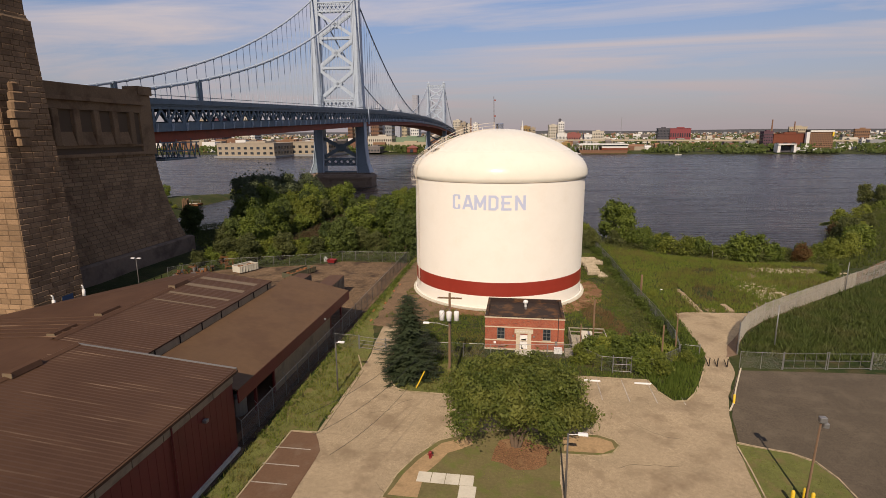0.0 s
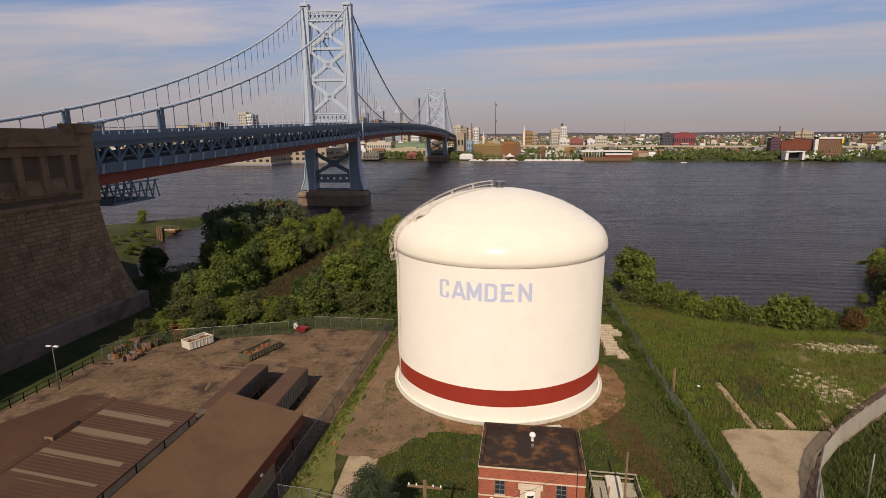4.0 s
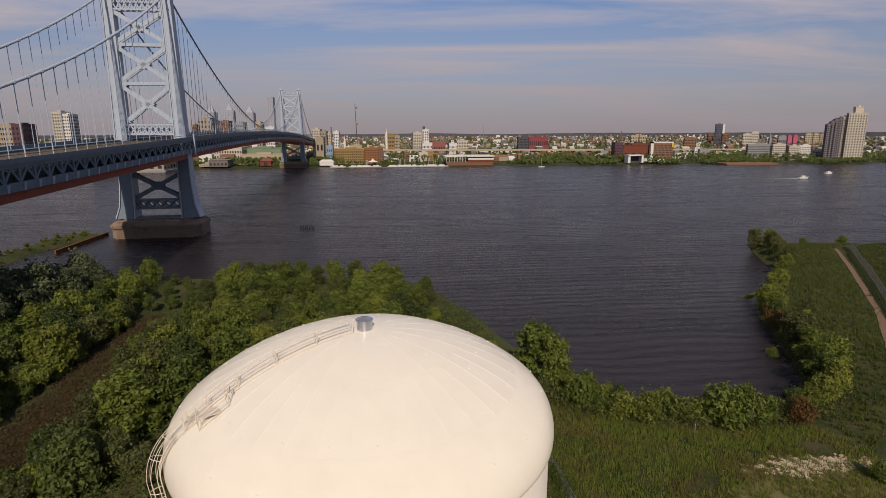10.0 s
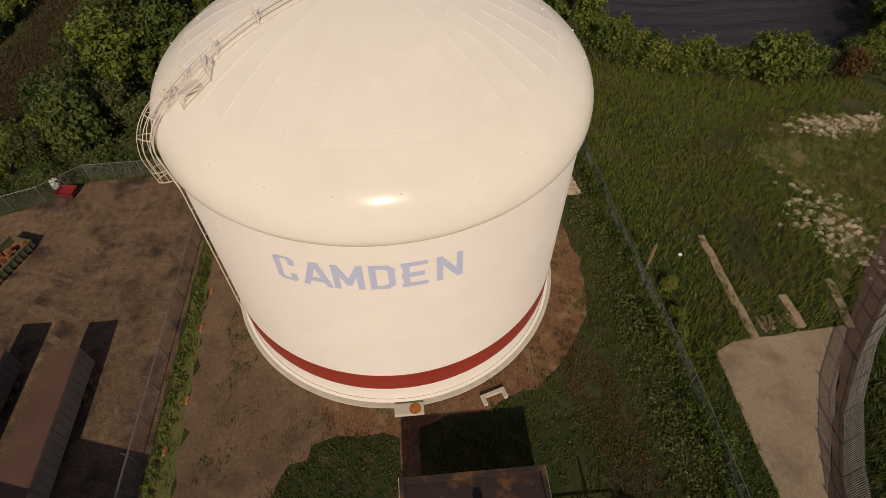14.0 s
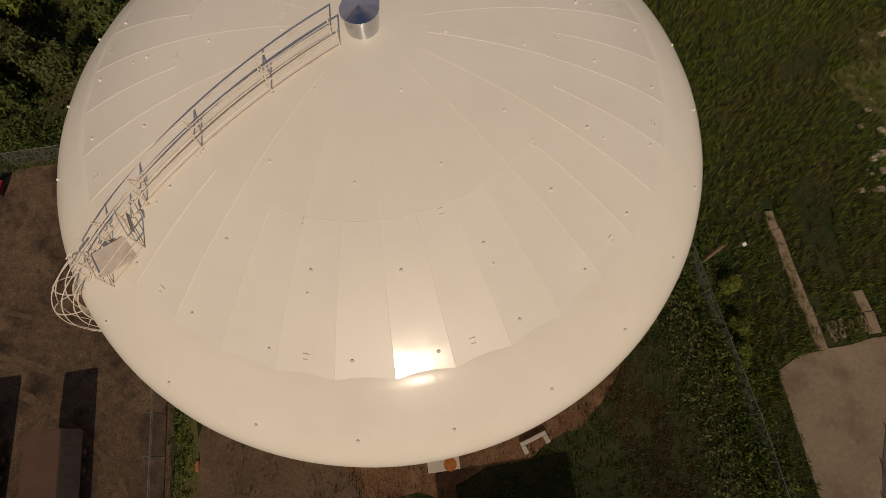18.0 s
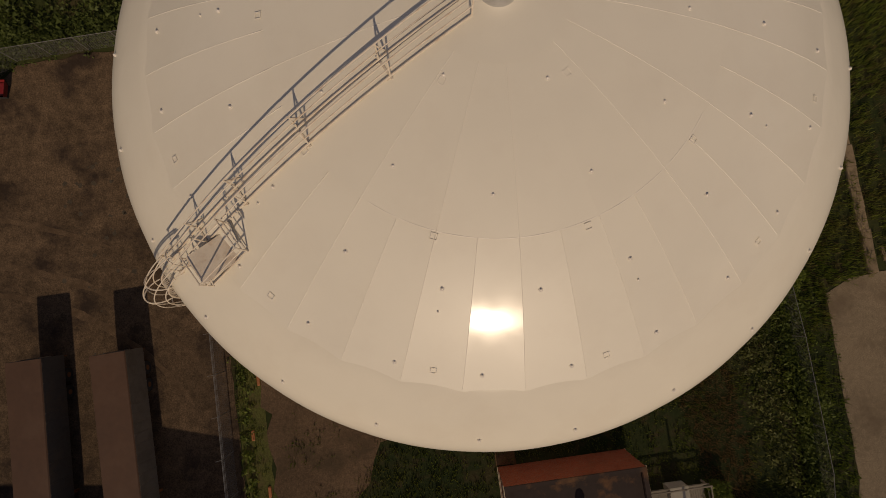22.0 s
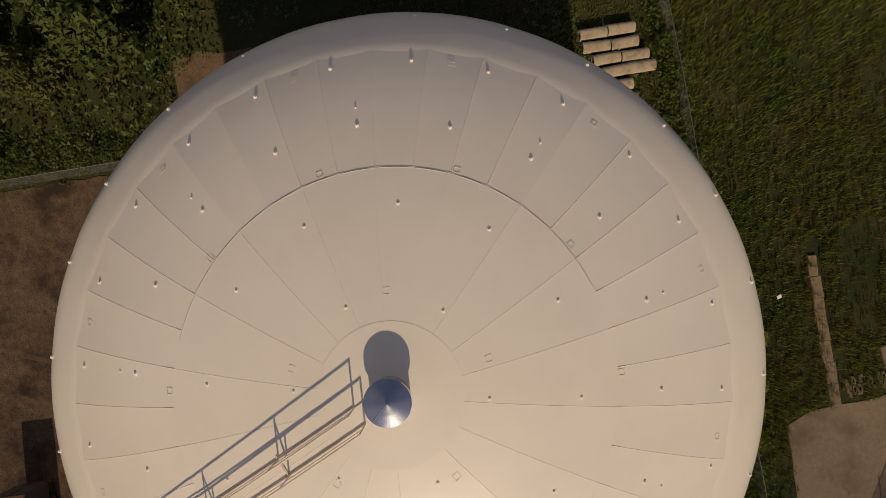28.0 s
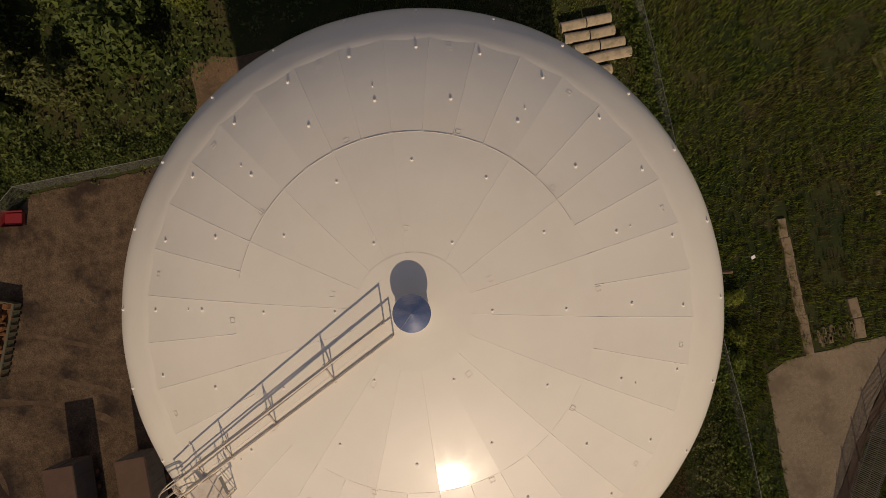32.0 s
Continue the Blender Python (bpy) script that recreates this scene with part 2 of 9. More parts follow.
def ground_mat():
    """Rough grass: greens, straw and bare earth in patches of several sizes."""
    m = bpy.data.materials.new("rough_grass")
    m.use_nodes = True
    n, l = m.node_tree.nodes, m.node_tree.links
    b = n["Principled BSDF"]
    b.inputs["Roughness"].default_value = 0.9
    b.inputs["Specular IOR Level"].default_value = 0.15
    b.inputs["Diffuse Roughness"].default_value = 1.0
    pos = n.new("ShaderNodeNewGeometry")
    last = None
    for size, cols, a, z in ((11.0, ((0.019, 0.030, 0.008), (0.046, 0.051, 0.016)), 0.40, 0.62), (3.6, None, 0.54, 0.66), (1.2, None, 0.53, 0.66), (0.14, None, 0.35, 0.75), (0.5, None, 0.35, 0.75)):
        no = n.new("ShaderNodeTexNoise")
        no.inputs["Scale"].default_value, no.inputs["Detail"].default_value, no.inputs["Roughness"].default_value = 1 / size, 6, 0.65
        l.new(pos.outputs["Position"], no.inputs["Vector"])
        rp = n.new("ShaderNodeValToRGB")
        rp.color_ramp.elements[0].position, rp.color_ramp.elements[1].position = a, z
        l.new(no.outputs[0], rp.inputs[0])
        mx = n.new("ShaderNodeMixRGB")
        l.new(rp.outputs[0], mx.inputs[0])
        if cols:
            mx.inputs[1].default_value, mx.inputs[2].default_value = (*cols[0], 1), (*cols[1], 1)
        elif size > 1.0:
            l.new(last, mx.inputs[1])
            mx.inputs[2].default_value = (0.056, 0.046, 0.021, 1)
        else:
            mx.blend_type = "MULTIPLY"
            mx.inputs[0].default_value = 0.8
            gr = n.new("ShaderNodeMapRange")
            gr.inputs["To Min"].default_value, gr.inputs["To Max"].default_value = 0.30, 1.7
            l.new(no.outputs[0], gr.inputs["Value"])
            l.new(last, mx.inputs[1])
            l.new(gr.outputs[0], mx.inputs[2])
            bp = n.new("ShaderNodeBump")
            bp.inputs["Strength"].default_value, bp.inputs["Distance"].default_value = 0.8, 0.15
            l.new(no.outputs[0], bp.inputs["Height"])
            l.new(bp.outputs[0], b.inputs["Normal"])
        last = mx.outputs[0]
    l.new(last, b.inputs["Base Color"])
    return m


def water_mat():
    m = bpy.data.materials.new("river_water")
    m.use_nodes = True
    n, l = m.node_tree.nodes, m.node_tree.links
    b = n["Principled BSDF"]
    b.inputs["Base Color"].default_value = (0.020, 0.0155, 0.016, 1)
    b.inputs["Roughness"].default_value = 0.14
    b.inputs["IOR"].default_value = 1.33
    pos = n.new("ShaderNodeNewGeometry")
    mp = n.new("ShaderNodeMapping")
    mp.inputs["Scale"].default_value = (0.16, 0.75, 1)
    mp.inputs["Rotation"].default_value = (0, 0, radians(-6))
    l.new(pos.outputs["Position"], mp.inputs[0])
    w1 = n.new("ShaderNodeTexNoise")
    w1.inputs["Scale"].default_value, w1.inputs["Detail"].default_value, w1.inputs["Roughness"].default_value = 1.0, 5, 0.6
    l.new(mp.outputs[0], w1.inputs["Vector"])
    w2 = n.new("ShaderNodeTexNoise")
    w2.inputs["Scale"].default_value, w2.inputs["Detail"].default_value, w2.inputs["Roughness"].default_value = 0.030, 9, 0.68
    mp2 = n.new("ShaderNodeMapping")
    mp2.inputs["Scale"].default_value = (0.5, 2.2, 1)
    l.new(pos.outputs["Position"], mp2.inputs[0])
    l.new(mp2.outputs[0], w2.inputs["Vector"])
    st = n.new("ShaderNodeMapRange")
    st.inputs["From Min"].default_value, st.inputs["From Max"].default_value = 0.3, 0.7
    st.inputs["To Min"].default_value, st.inputs["To Max"].default_value = 0.38, 0.85
    l.new(w2.outputs[0], st.inputs["Value"])
    w3 = n.new("ShaderNodeTexNoise")
    w3.inputs["Scale"].default_value, w3.inputs["Detail"].default_value, w3.inputs["Roughness"].default_value = 0.16, 7, 0.7
    mp3 = n.new("ShaderNodeMapping")
    mp3.inputs["Scale"].default_value = (0.35, 1.6, 1)
    mp3.inputs["Rotation"].default_value = (0, 0, radians(5))
    l.new(pos.outputs["Position"], mp3.inputs[0])
    l.new(mp3.outputs[0], w3.inputs["Vector"])
    wsum = n.new("ShaderNodeMath")
    wsum.operation, wsum.inputs[1].default_value = "MULTIPLY_ADD", 2.2
    l.new(w3.outputs[0], wsum.inputs[0])
    l.new(w1.outputs[0], wsum.inputs[2])
    wv = n.new("ShaderNodeTexWave")
    wv.wave_type, wv.bands_direction = "BANDS", "Y"
    wv.inputs["Scale"].default_value, wv.inputs["Distortion"].default_value = 0.075, 5.0
    wv.inputs["Detail"].default_value, wv.inputs["Detail Scale"].default_value = 3.0, 0.9
    l.new(pos.outputs["Position"], wv.inputs["Vector"])
    wadd = n.new("ShaderNodeMath")
    wadd.operation, wadd.inputs[1].default_value = "MULTIPLY_ADD", 0.55
    l.new(wv.outputs["Fac"], wadd.inputs[0])
    l.new(wsum.outputs[0], wadd.inputs[2])
    wsum = wadd
    bp = n.new("ShaderNodeBump")
    bp.inputs["Distance"].default_value = 0.7
    l.new(st.outputs[0], bp.inputs["Strength"])
    l.new(wsum.outputs[0], bp.inputs["Height"])
    l.new(bp.outputs[0], b.inputs["Normal"])
    rr = n.new("ShaderNodeMapRange")
    rr.inputs["From Min"].default_value, rr.inputs["From Max"].default_value = 0.3, 0.7
    rr.inputs["To Min"].default_value, rr.inputs["To Max"].default_value = 0.12, 0.34
    l.new(w2.outputs[0], rr.inputs["Value"])
    l.new(rr.outputs[0], b.inputs["Roughness"])
    return m


def glass_mat():
    return mat("dark_window_glass", (0.025, 0.03, 0.035), 0.12, 0, 0.3, 1.0, 0.0, island=0.5)


def rib_mat():
    """Roof rib crests: brown paint, with sun highlights painted as pale runs along the slope."""
    m = bpy.data.materials.new("glinting_roof_rib")
    m.use_nodes = True
    n, l = m.node_tree.nodes, m.node_tree.links
    b = n["Principled BSDF"]
    b.inputs["Roughness"].default_value = 0.6
    pos, mp, no, rp = n.new("ShaderNodeNewGeometry"), n.new("ShaderNodeMapping"), n.new("ShaderNodeTexNoise"), n.new("ShaderNodeValToRGB")
    mp.inputs["Scale"].default_value = (0.10, 0.9, 0.0)
    no.inputs["Scale"].default_value, no.inputs["Detail"].default_value = 1.0, 3
    e = rp.color_ramp.elements
    e[0].position, e[1].position = 0.57, 0.74
    # dark end: rib paint; pale end: the painted sun highlight
    e[0].color, e[1].color = (0.082, 0.041, 0.022, 1), (0.27, 0.175, 0.105, 1)
    l.new(pos.outputs["Position"], mp.inputs[0])
    l.new(mp.outputs[0], no.inputs["Vector"])
    l.new(no.outputs[0], rp.inputs[0])
    l.new(rp.outputs[0], b.inputs["Base Color"])
    return m


M_GRASS, M_WATER, M_GLASS = ground_mat(), water_mat(), glass_mat()
M_TANK = mat("cream_tank_paint", (0.83, 0.77, 0.675), 0.46, 0, 0.03, 2.5, 0.03, (0.70, 0.62, 0.50), 0.18, 3.2)
M_TANK_R = mat("glossy_cream_roof_paint", (0.800, 0.745, 0.623), 0.50, 0, 0.03, 2.5, 0.012, (0.70, 0.625, 0.51), 0.22, 3.2, spec=0.8, coat=0.4)
M_TANK_K = mat("cream_knuckle_paint", (0.782, 0.728, 0.611), 0.23, 0, 0.03, 2.5, 0.03, (0.69, 0.615, 0.50), 0.22, 3.2, spec=0.2)
M_TANK_B = mat("cream_tank_paint_pinker", (0.798, 0.740, 0.618), 0.50, 0, 0.03, 2.5, 0.015, (0.70, 0.625, 0.51), 0.22, 3.2, spec=0.8, coat=0.4)
M_BAND = mat("oxide_red_band_paint", (0.285, 0.034, 0.020), 0.4, 0, 0.08, 1.5, 0.03)
M_LETTER = mat("pale_blue_letter_paint", (0.50, 0.53, 0.66), 0.4, 0, 0.05, 0.8, 0.02)
M_RIM = mat("brownish_rim_shadow", (0.48, 0.39, 0.29), 0.7, 0, 0.2, 0.5, 0.1)
M_SEAM = mat("weld_seam_shade", (0.60, 0.54, 0.46), 0.6, 0, 0.15, 0.5, 0.1)
M_RAIL = mat("white_painted_rail", (0.68, 0.60, 0.49), 0.45, 0, 0.1, 0.3, 0.1, (0.40, 0.22, 0.10), 0.35, 0.5)
M_STEELV = mat("bright_stainless_vent", (0.62, 0.63, 0.66), 0.22, 1.0, 0.08, 0.3, 0.05)
M_CONC = mat("worn_pale_concrete", (0.276, 0.212, 0.137), 0.85, 0, 0.28, 0.7, 0.25, (0.166, 0.119, 0.075), 0.72, 4.2, fine=0.04)
M_KERB = mat("stained_tan_kerb", (0.32, 0.25, 0.16), 0.9, 0, 0.25, 0.4, 0.3, (0.13, 0.11, 0.055), 0.8, 0.9)
M_SAND = mat("tan_sandy_soil", (0.29, 0.195, 0.105), 0.95, 0, 0.25, 0.4, 0.4, (0.17, 0.115, 0.06), 0.6, 1.6)
M_CONC2 = mat("clean_concrete", (0.46, 0.42, 0.34), 0.85, 0, 0.12, 0.4, 0.2, (0.28, 0.25, 0.19), 0.4, 1.5)
M_ASPH = mat("old_brown_asphalt", (0.080, 0.063, 0.045), 0.9, 0, 0.25, 0.5, 0.3, (0.119, 0.096, 0.068), 0.5, 3.5, fine=0.06)
M_GRAVEL = mat("pale_gravel_drive", (0.140, 0.091, 0.055), 0.95, 0, 0.45, 0.5, 0.7, (0.077, 0.055, 0.033), 0.7, 3.6, fine=0.07)
M_YARD = mat("packed_dirt_yard", (0.117, 0.077, 0.047), 0.95, 0, 0.6, 1.6, 0.8, (0.036, 0.024, 0.018), 0.92, 4.6, fine=0.10)
M_SOIL = mat("red_brown_soil", (0.150, 0.079, 0.040), 0.95, 0, 0.4, 0.3, 0.9, (0.225, 0.143, 0.076), 0.8, 2.2, fine=0.12)
M_STONE = mat("buff_limestone", (0.55, 0.46, 0.33), 0.8, 0, 0.12, 0.3, 0.15)
M_TAR = mat("tar_roof_with_rust_puddles", (0.031, 0.019, 0.015), 0.75, 0, 0.25, 0.8, 0.15, (0.165, 0.074, 0.028), 0.75, 2.2, spec=0.25)
M_BLOCK = mat("tan_old_concrete", (0.27, 0.20, 0.125), 0.9, 0, 0.3, 0.5, 0.4, (0.12, 0.095, 0.05), 0.8, 0.9)
M_RUSTO = mat("orange_rust", (0.34, 0.12, 0.03), 0.85, 0, 0.3, 0.2, 0.3, (0.16, 0.06, 0.025), 0.6, 0.4)
M_RUBBLE = mat("dirty_broken_concrete", (0.405, 0.330, 0.232), 0.9, 0, 0.25, 0.4, 0.3, (0.210, 0.180, 0.105), 0.7, 1.0)
M_GRANITE = mat("weathered_granite", (0.286, 0.183, 0.103), 0.85, 0, 0.25, 0.5, 0.4, (0.154, 0.090, 0.050), 0.7, 5.0, island=0.2)
M_GRANITE_J = mat("granite_joint", (0.16, 0.11, 0.07), 0.9, 0, 0.1, 0.3, 0.1)
M_BR_LIGHT = mat("pale_blue_grey_bridge_paint", (0.40, 0.46, 0.53), 0.5, 0, 0.06, 2.0, 0.05, (0.30, 0.33, 0.36), 0.3, 5.0)
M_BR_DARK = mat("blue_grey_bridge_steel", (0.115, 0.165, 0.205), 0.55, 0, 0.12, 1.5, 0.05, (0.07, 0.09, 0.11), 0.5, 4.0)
M_BR_RED = mat("red_lead_primer_steel", (0.36, 0.075, 0.035), 0.7, 0, 0.15, 2.0, 0.1, (0.16, 0.05, 0.03), 0.5, 4.0)
M_PIERST = mat("stained_pier_granite", (0.216, 0.156, 0.112), 0.85, 0, 0.15, 1.5, 0.3, (0.104, 0.072, 0.052), 0.7, 5.0, island=0.12)
M_ROOF = mat("brown_ribbed_metal_roof", (0.070, 0.033, 0.017), 0.72, 0, 0.2, 1.2, 0.05, (0.108, 0.055, 0.029), 0.5, 7.0, spec=0.3)
M_ROOF_TAN = mat("tawny_brown_metal_roof", (0.118, 0.067, 0.034), 0.7, 0, 0.16, 1.4, 0.05, (0.085, 0.045, 0.024), 0.6, 5.0, spec=0.3)
M_RIB = rib_mat()
M_BAYASPH = mat("brown_bay_asphalt", (0.118, 0.068, 0.042), 0.9, 0, 0.2, 0.3, 0.3, (0.16, 0.115, 0.08), 0.5, 2.5)
M_LINE = mat("worn_bay_paint", (0.34, 0.30, 0.25), 0.8, 0, 0.3, 0.4, 0.05, (0.14, 0.11, 0.08), 0.8, 0.8)
# shaded copy of the bridge paint, for the legs under the deck
M_BR_SHADE = mat("shaded_blue_tower_steel", (0.145, 0.191, 0.234), 0.55, 0, 0.1, 2.0, 0.05, (0.093, 0.119, 0.145), 0.4, 5.0)
M_BLUE = mat("faded_blue_door_paint", (0.03, 0.075, 0.16), 0.6, 0, 0.15, 0.4, 0.05)
M_ROOF2 = mat("tan_faded_roof_panel", (0.167, 0.118, 0.068), 0.55, 0, 0.1, 1.0, 0.05)
M_WALLRED = mat("maroon_metal_cladding", (0.13, 0.016, 0.014), 0.55, 0, 0.12, 1.0, 0.05, (0.075, 0.012, 0.010), 0.4, 4.0)
M_WALLGREY = mat("grey_weathered_cladding", (0.27, 0.21, 0.135), 0.7, 0, 0.2, 0.8, 0.1, (0.14, 0.105, 0.065), 0.6, 2.0)
M_GALV = mat("galvanised_steel", (0.26, 0.25, 0.235), 0.5, 0.6, 0.12, 0.3, 0.05)
M_LINK = mat("chain_link_wire", (0.20, 0.19, 0.175), 0.5, 0.6, 0.1, 0.3, 0.0)
M_RUST = mat("rusty_steel", (0.20, 0.085, 0.035), 0.85, 0, 0.3, 0.3, 0.3, (0.09, 0.05, 0.03), 0.5, 0.8)
M_WOODP = mat("weathered_pole_wood", (0.180, 0.112, 0.068), 0.85, 0, 0.2, 0.15, 0.4)
M_WOODG = mat("grey_timber", (0.30, 0.26, 0.20), 0.85, 0, 0.2, 0.2, 0.3)
M_WOODG_P = mat("pale_fence_slat", (0.34, 0.31, 0.25), 0.8, 0, 0.14, 0.4, 0.1, (0.22, 0.20, 0.16), 0.4, 2.5, island=0.08)
M_ROOFPATH = mat("brown_path_paving", (0.140, 0.092, 0.060), 0.9, 0, 0.15, 0.4, 0.2, (0.21, 0.15, 0.11), 0.4, 3.0)
M_LAWN = mat("olive_mown_lawn", (0.098, 0.102, 0.030), 0.95, 0, 0.35, 0.4, 0.6, (0.135, 0.100, 0.046), 0.7, 1.8, fine=0.07)
M_DRY = mat("dry_tan_ground", (0.120, 0.100, 0.044), 0.95, 0, 0.3, 0.4, 0.5, (0.095, 0.105, 0.028), 0.9, 2.2)
M_TRAIL_D = mat("dark_trailer_side", (0.085, 0.078, 0.070), 0.6, 0, 0.2, 0.6, 0.1, (0.14, 0.10, 0.07), 0.5, 1.5)
M_TRAIL_G = mat("grey_trailer_side", (0.17, 0.15, 0.12), 0.6, 0, 0.15, 0.6, 0.1, (0.11, 0.085, 0.06), 0.5, 1.5)
M_ROOF_T = mat("rust_brown_trailer_roof", (0.085, 0.041, 0.022), 0.75, 0, 0.15, 0.8, 0.1, (0.112, 0.061, 0.036), 0.5, 2.5)
M_SKIPG = mat("dull_green_skip_paint", (0.085, 0.080, 0.045), 0.75, 0, 0.2, 0.5, 0.1, (0.14, 0.07, 0.035), 0.75, 0.9)
M_ORANGE = mat("faded_orange_plastic", (0.34, 0.12, 0.04), 0.6, 0, 0.15, 0.3, 0.1)
M_BLACK = mat("black_rubber", (0.02, 0.02, 0.02), 0.8, 0, 0.2, 0.3, 0.1)
M_DARK = mat("dark_interior", (0.018, 0.015, 0.013), 0.9, 0, 0.2, 0.5, 0.1)
M_YELLOW = mat("yellow_bollard_paint", (0.70, 0.46, 0.03), 0.5, 0, 0.1, 0.2, 0.1)
M_WHITE = mat("white_paint", (0.74, 0.72, 0.68), 0.5, 0, 0.06, 0.5, 0.05)
M_REDP = mat("bright_red_paint", (0.21, 0.014, 0.016), 0.5, 0, 0.1, 0.3, 0.05)
M_BARK = mat("tree_bark", (0.13, 0.09, 0.06), 0.9, 0, 0.25, 0.15, 0.6)
M_LEAF = [leaf_mat("leaf_mid_green", (0.047, 0.071, 0.014), (0.195, 0.237, 0.039)),
          leaf_mat("leaf_dark_green", (0.031, 0.050, 0.013), (0.127, 0.159, 0.038)),
          leaf_mat("leaf_yellow_green", (0.077, 0.099, 0.016), (0.240, 0.260, 0.044)),
          leaf_mat("leaf_olive", (0.047, 0.059, 0.018), (0.150, 0.159, 0.049)),
          leaf_mat("leaf_russet", (0.13, 0.050, 0.018), (0.12, 0.085, 0.025))]
M_LEAF.append(leaf_mat("leaf_grey_green", (0.050, 0.066, 0.034), (0.171, 0.200, 0.096)))
M_MEADOW = leaf_mat("meadow_blades", (0.092, 0.142, 0.021), (0.250, 0.280, 0.051), (0.235, 0.172, 0.062), 5.5, 0.5)
M_BANK = leaf_mat("bank_blades", (0.048, 0.072, 0.014), (0.118, 0.136, 0.030))
M_OAK = leaf_mat("shade_tree_leaf", (0.062, 0.086, 0.015), (0.235, 0.258, 0.052), (0.27, 0.262, 0.060), 2.4, 0.5)
M_WEED_D = leaf_mat("dark_weed_blades", (0.046, 0.070, 0.015), (0.128, 0.152, 0.038), (0.155, 0.135, 0.052), 4.0, 0.5)
M_BROWNLEAF = leaf_mat("brown_creeper_leaf", (0.085, 0.055, 0.026), (0.115, 0.088, 0.035))
M_SPRUCE = leaf_mat("spruce_needles", (0.032, 0.047, 0.022), (0.092, 0.110, 0.050))
M_WEED = leaf_mat("weed_blades", (0.090, 0.130, 0.022), (0.225, 0.245, 0.050), (0.215, 0.150, 0.060), 4.5, 0.55)
M_TONGUE = leaf_mat("tall_green_blades", (0.080, 0.122, 0.019), (0.195, 0.232, 0.044))
M_BROWNGRASS = leaf_mat("brown_dead_blades", (0.120, 0.072, 0.032), (0.245, 0.160, 0.072))
M_STRAW = leaf_mat("dry_grass_blades", (0.12, 0.095, 0.035), (0.20, 0.155, 0.06))


# ---- mesh helpers ----
class Shape:
    """Gathers vertices and faces of one part, then makes one mesh object of them."""

    def __init__(self):
        self.v, self.f, self.smooth = [], [], False

    def quad(self, a, b, c, d):
        k = len(self.v)
        self.v += [a, b, c, d]
        self.f.append((k, k + 1, k + 2, k + 3))
        return self

    def poly(self, pts):
        k = len(self.v)
        self.v += list(pts)
        self.f.append(tuple(range(k, k + len(pts))))
        return self

    def box(self, x0, y0, z0, x1, y1, z1):
        k = len(self.v)
        self.v += [(x0, y0, z0), (x1, y0, z0), (x1, y1, z0), (x0, y1, z0), (x0, y0, z1), (x1, y0, z1), (x1, y1, z1), (x0, y1, z1)]
        self.f += [tuple(k + i for i in q) for q in ((0, 3, 2, 1), (4, 5, 6, 7), (0, 1, 5, 4), (1, 2, 6, 5), (2, 3, 7, 6), (3, 0, 4, 7))]
        return self

    def chamfer_box(self, x0, y0, z0, x1, y1, z1, c):
        """A box whose upright and top edges are cut by c."""
        ring = lambda a, z: [(x0 + a + c, y0 + a, z), (x1 - a - c, y0 + a, z), (x1 - a, y0 + a + c, z), (x1 - a, y1 - a - c, z), (x1 - a - c, y1 - a, z), (x0 + a + c, y1 - a, z), (x0 + a, y1 - a - c, z), (x0 + a, y0 + a + c, z)]
        return self.rings([ring(0, z0), ring(0, z1 - c), ring(c, z1)], True, True)

    def rings(self, rings, cap0=False, cap1=False, closed=True):
        k, n = len(self.v), len(rings[0])
        for r in rings:
            self.v += r
        for i in range(len(rings) - 1):
            for j in range(n if closed else n - 1):
                a, b = k + i * n + j, k + i * n + (j + 1) % n
                self.f.append((a, b, b + n, a + n))
        if cap0:
            self.f.append(tuple(reversed(range(k, k + n))))
        if cap1:
            self.f.append(tuple(range(k + (len(rings) - 1) * n, k + len(rings) * n)))
        return self

    def beam(self, p, q, w, h=None, up=(0, 0, 1)):
        """A bar of w x h section from p to q."""
        h = h or w
        p, q, up = Vector(p), Vector(q), Vector(up)
        d = (q - p).normalized()
        if abs(d.dot(up)) > 0.98:
            up = Vector((0, 1, 0))
        s = d.cross(up).normalized() * (w / 2)
        t = s.cross(d).normalized() * (h / 2)
        return self.rings([[tuple(e - s - t), tuple(e + s - t), tuple(e + s + t), tuple(e - s + t)] for e in (p, q)], True, True)

    def tube(self, pts, r, n=8, r1=None, caps=True):
        pts = [Vector(p) for p in pts]
        rings, side = [], None
        for i, p in enumerate(pts):
            d = (pts[min(i + 1, len(pts) - 1)] - pts[max(i - 1, 0)]).normalized()
            if side is None:
                side = d.cross(Vector((0, 0, 1)) if abs(d.z) < 0.95 else Vector((0, 1, 0))).normalized()
            side = (side - d * side.dot(d)).normalized()
            t = d.cross(side)
            rr = r if r1 is None else r + (r1 - r) * i / (len(pts) - 1)
            rings.append([tuple(p + (side * math.cos(2 * math.pi * j / n) + t * math.sin(2 * math.pi * j / n)) * rr) for j in range(n)])
        return self.rings(rings, caps, caps)

    def lathe(self, prof, n=96, c=(0, 0), a0=0.0, a1=360.0, cap0=False, cap1=False):
        full = abs(a1 - a0 - 360) < 1e-6
        m = n if full else n + 1
        rings = [[(c[0] + r * math.cos(radians(a0 + (a1 - a0) * j / n)), c[1] + r * math.sin(radians(a0 + (a1 - a0) * j / n)), z) for j in range(m)] for r, z in prof]
        return self.rings(rings, cap0, cap1, full)

    def moved(self, m):
        self.v = [tuple(m @ Vector(p)) for p in self.v]
        return self

    def mesh(self, name, material, smooth=False):
        me = bpy.data.meshes.new(name)
        me.from_pydata(self.v, [], self.f)
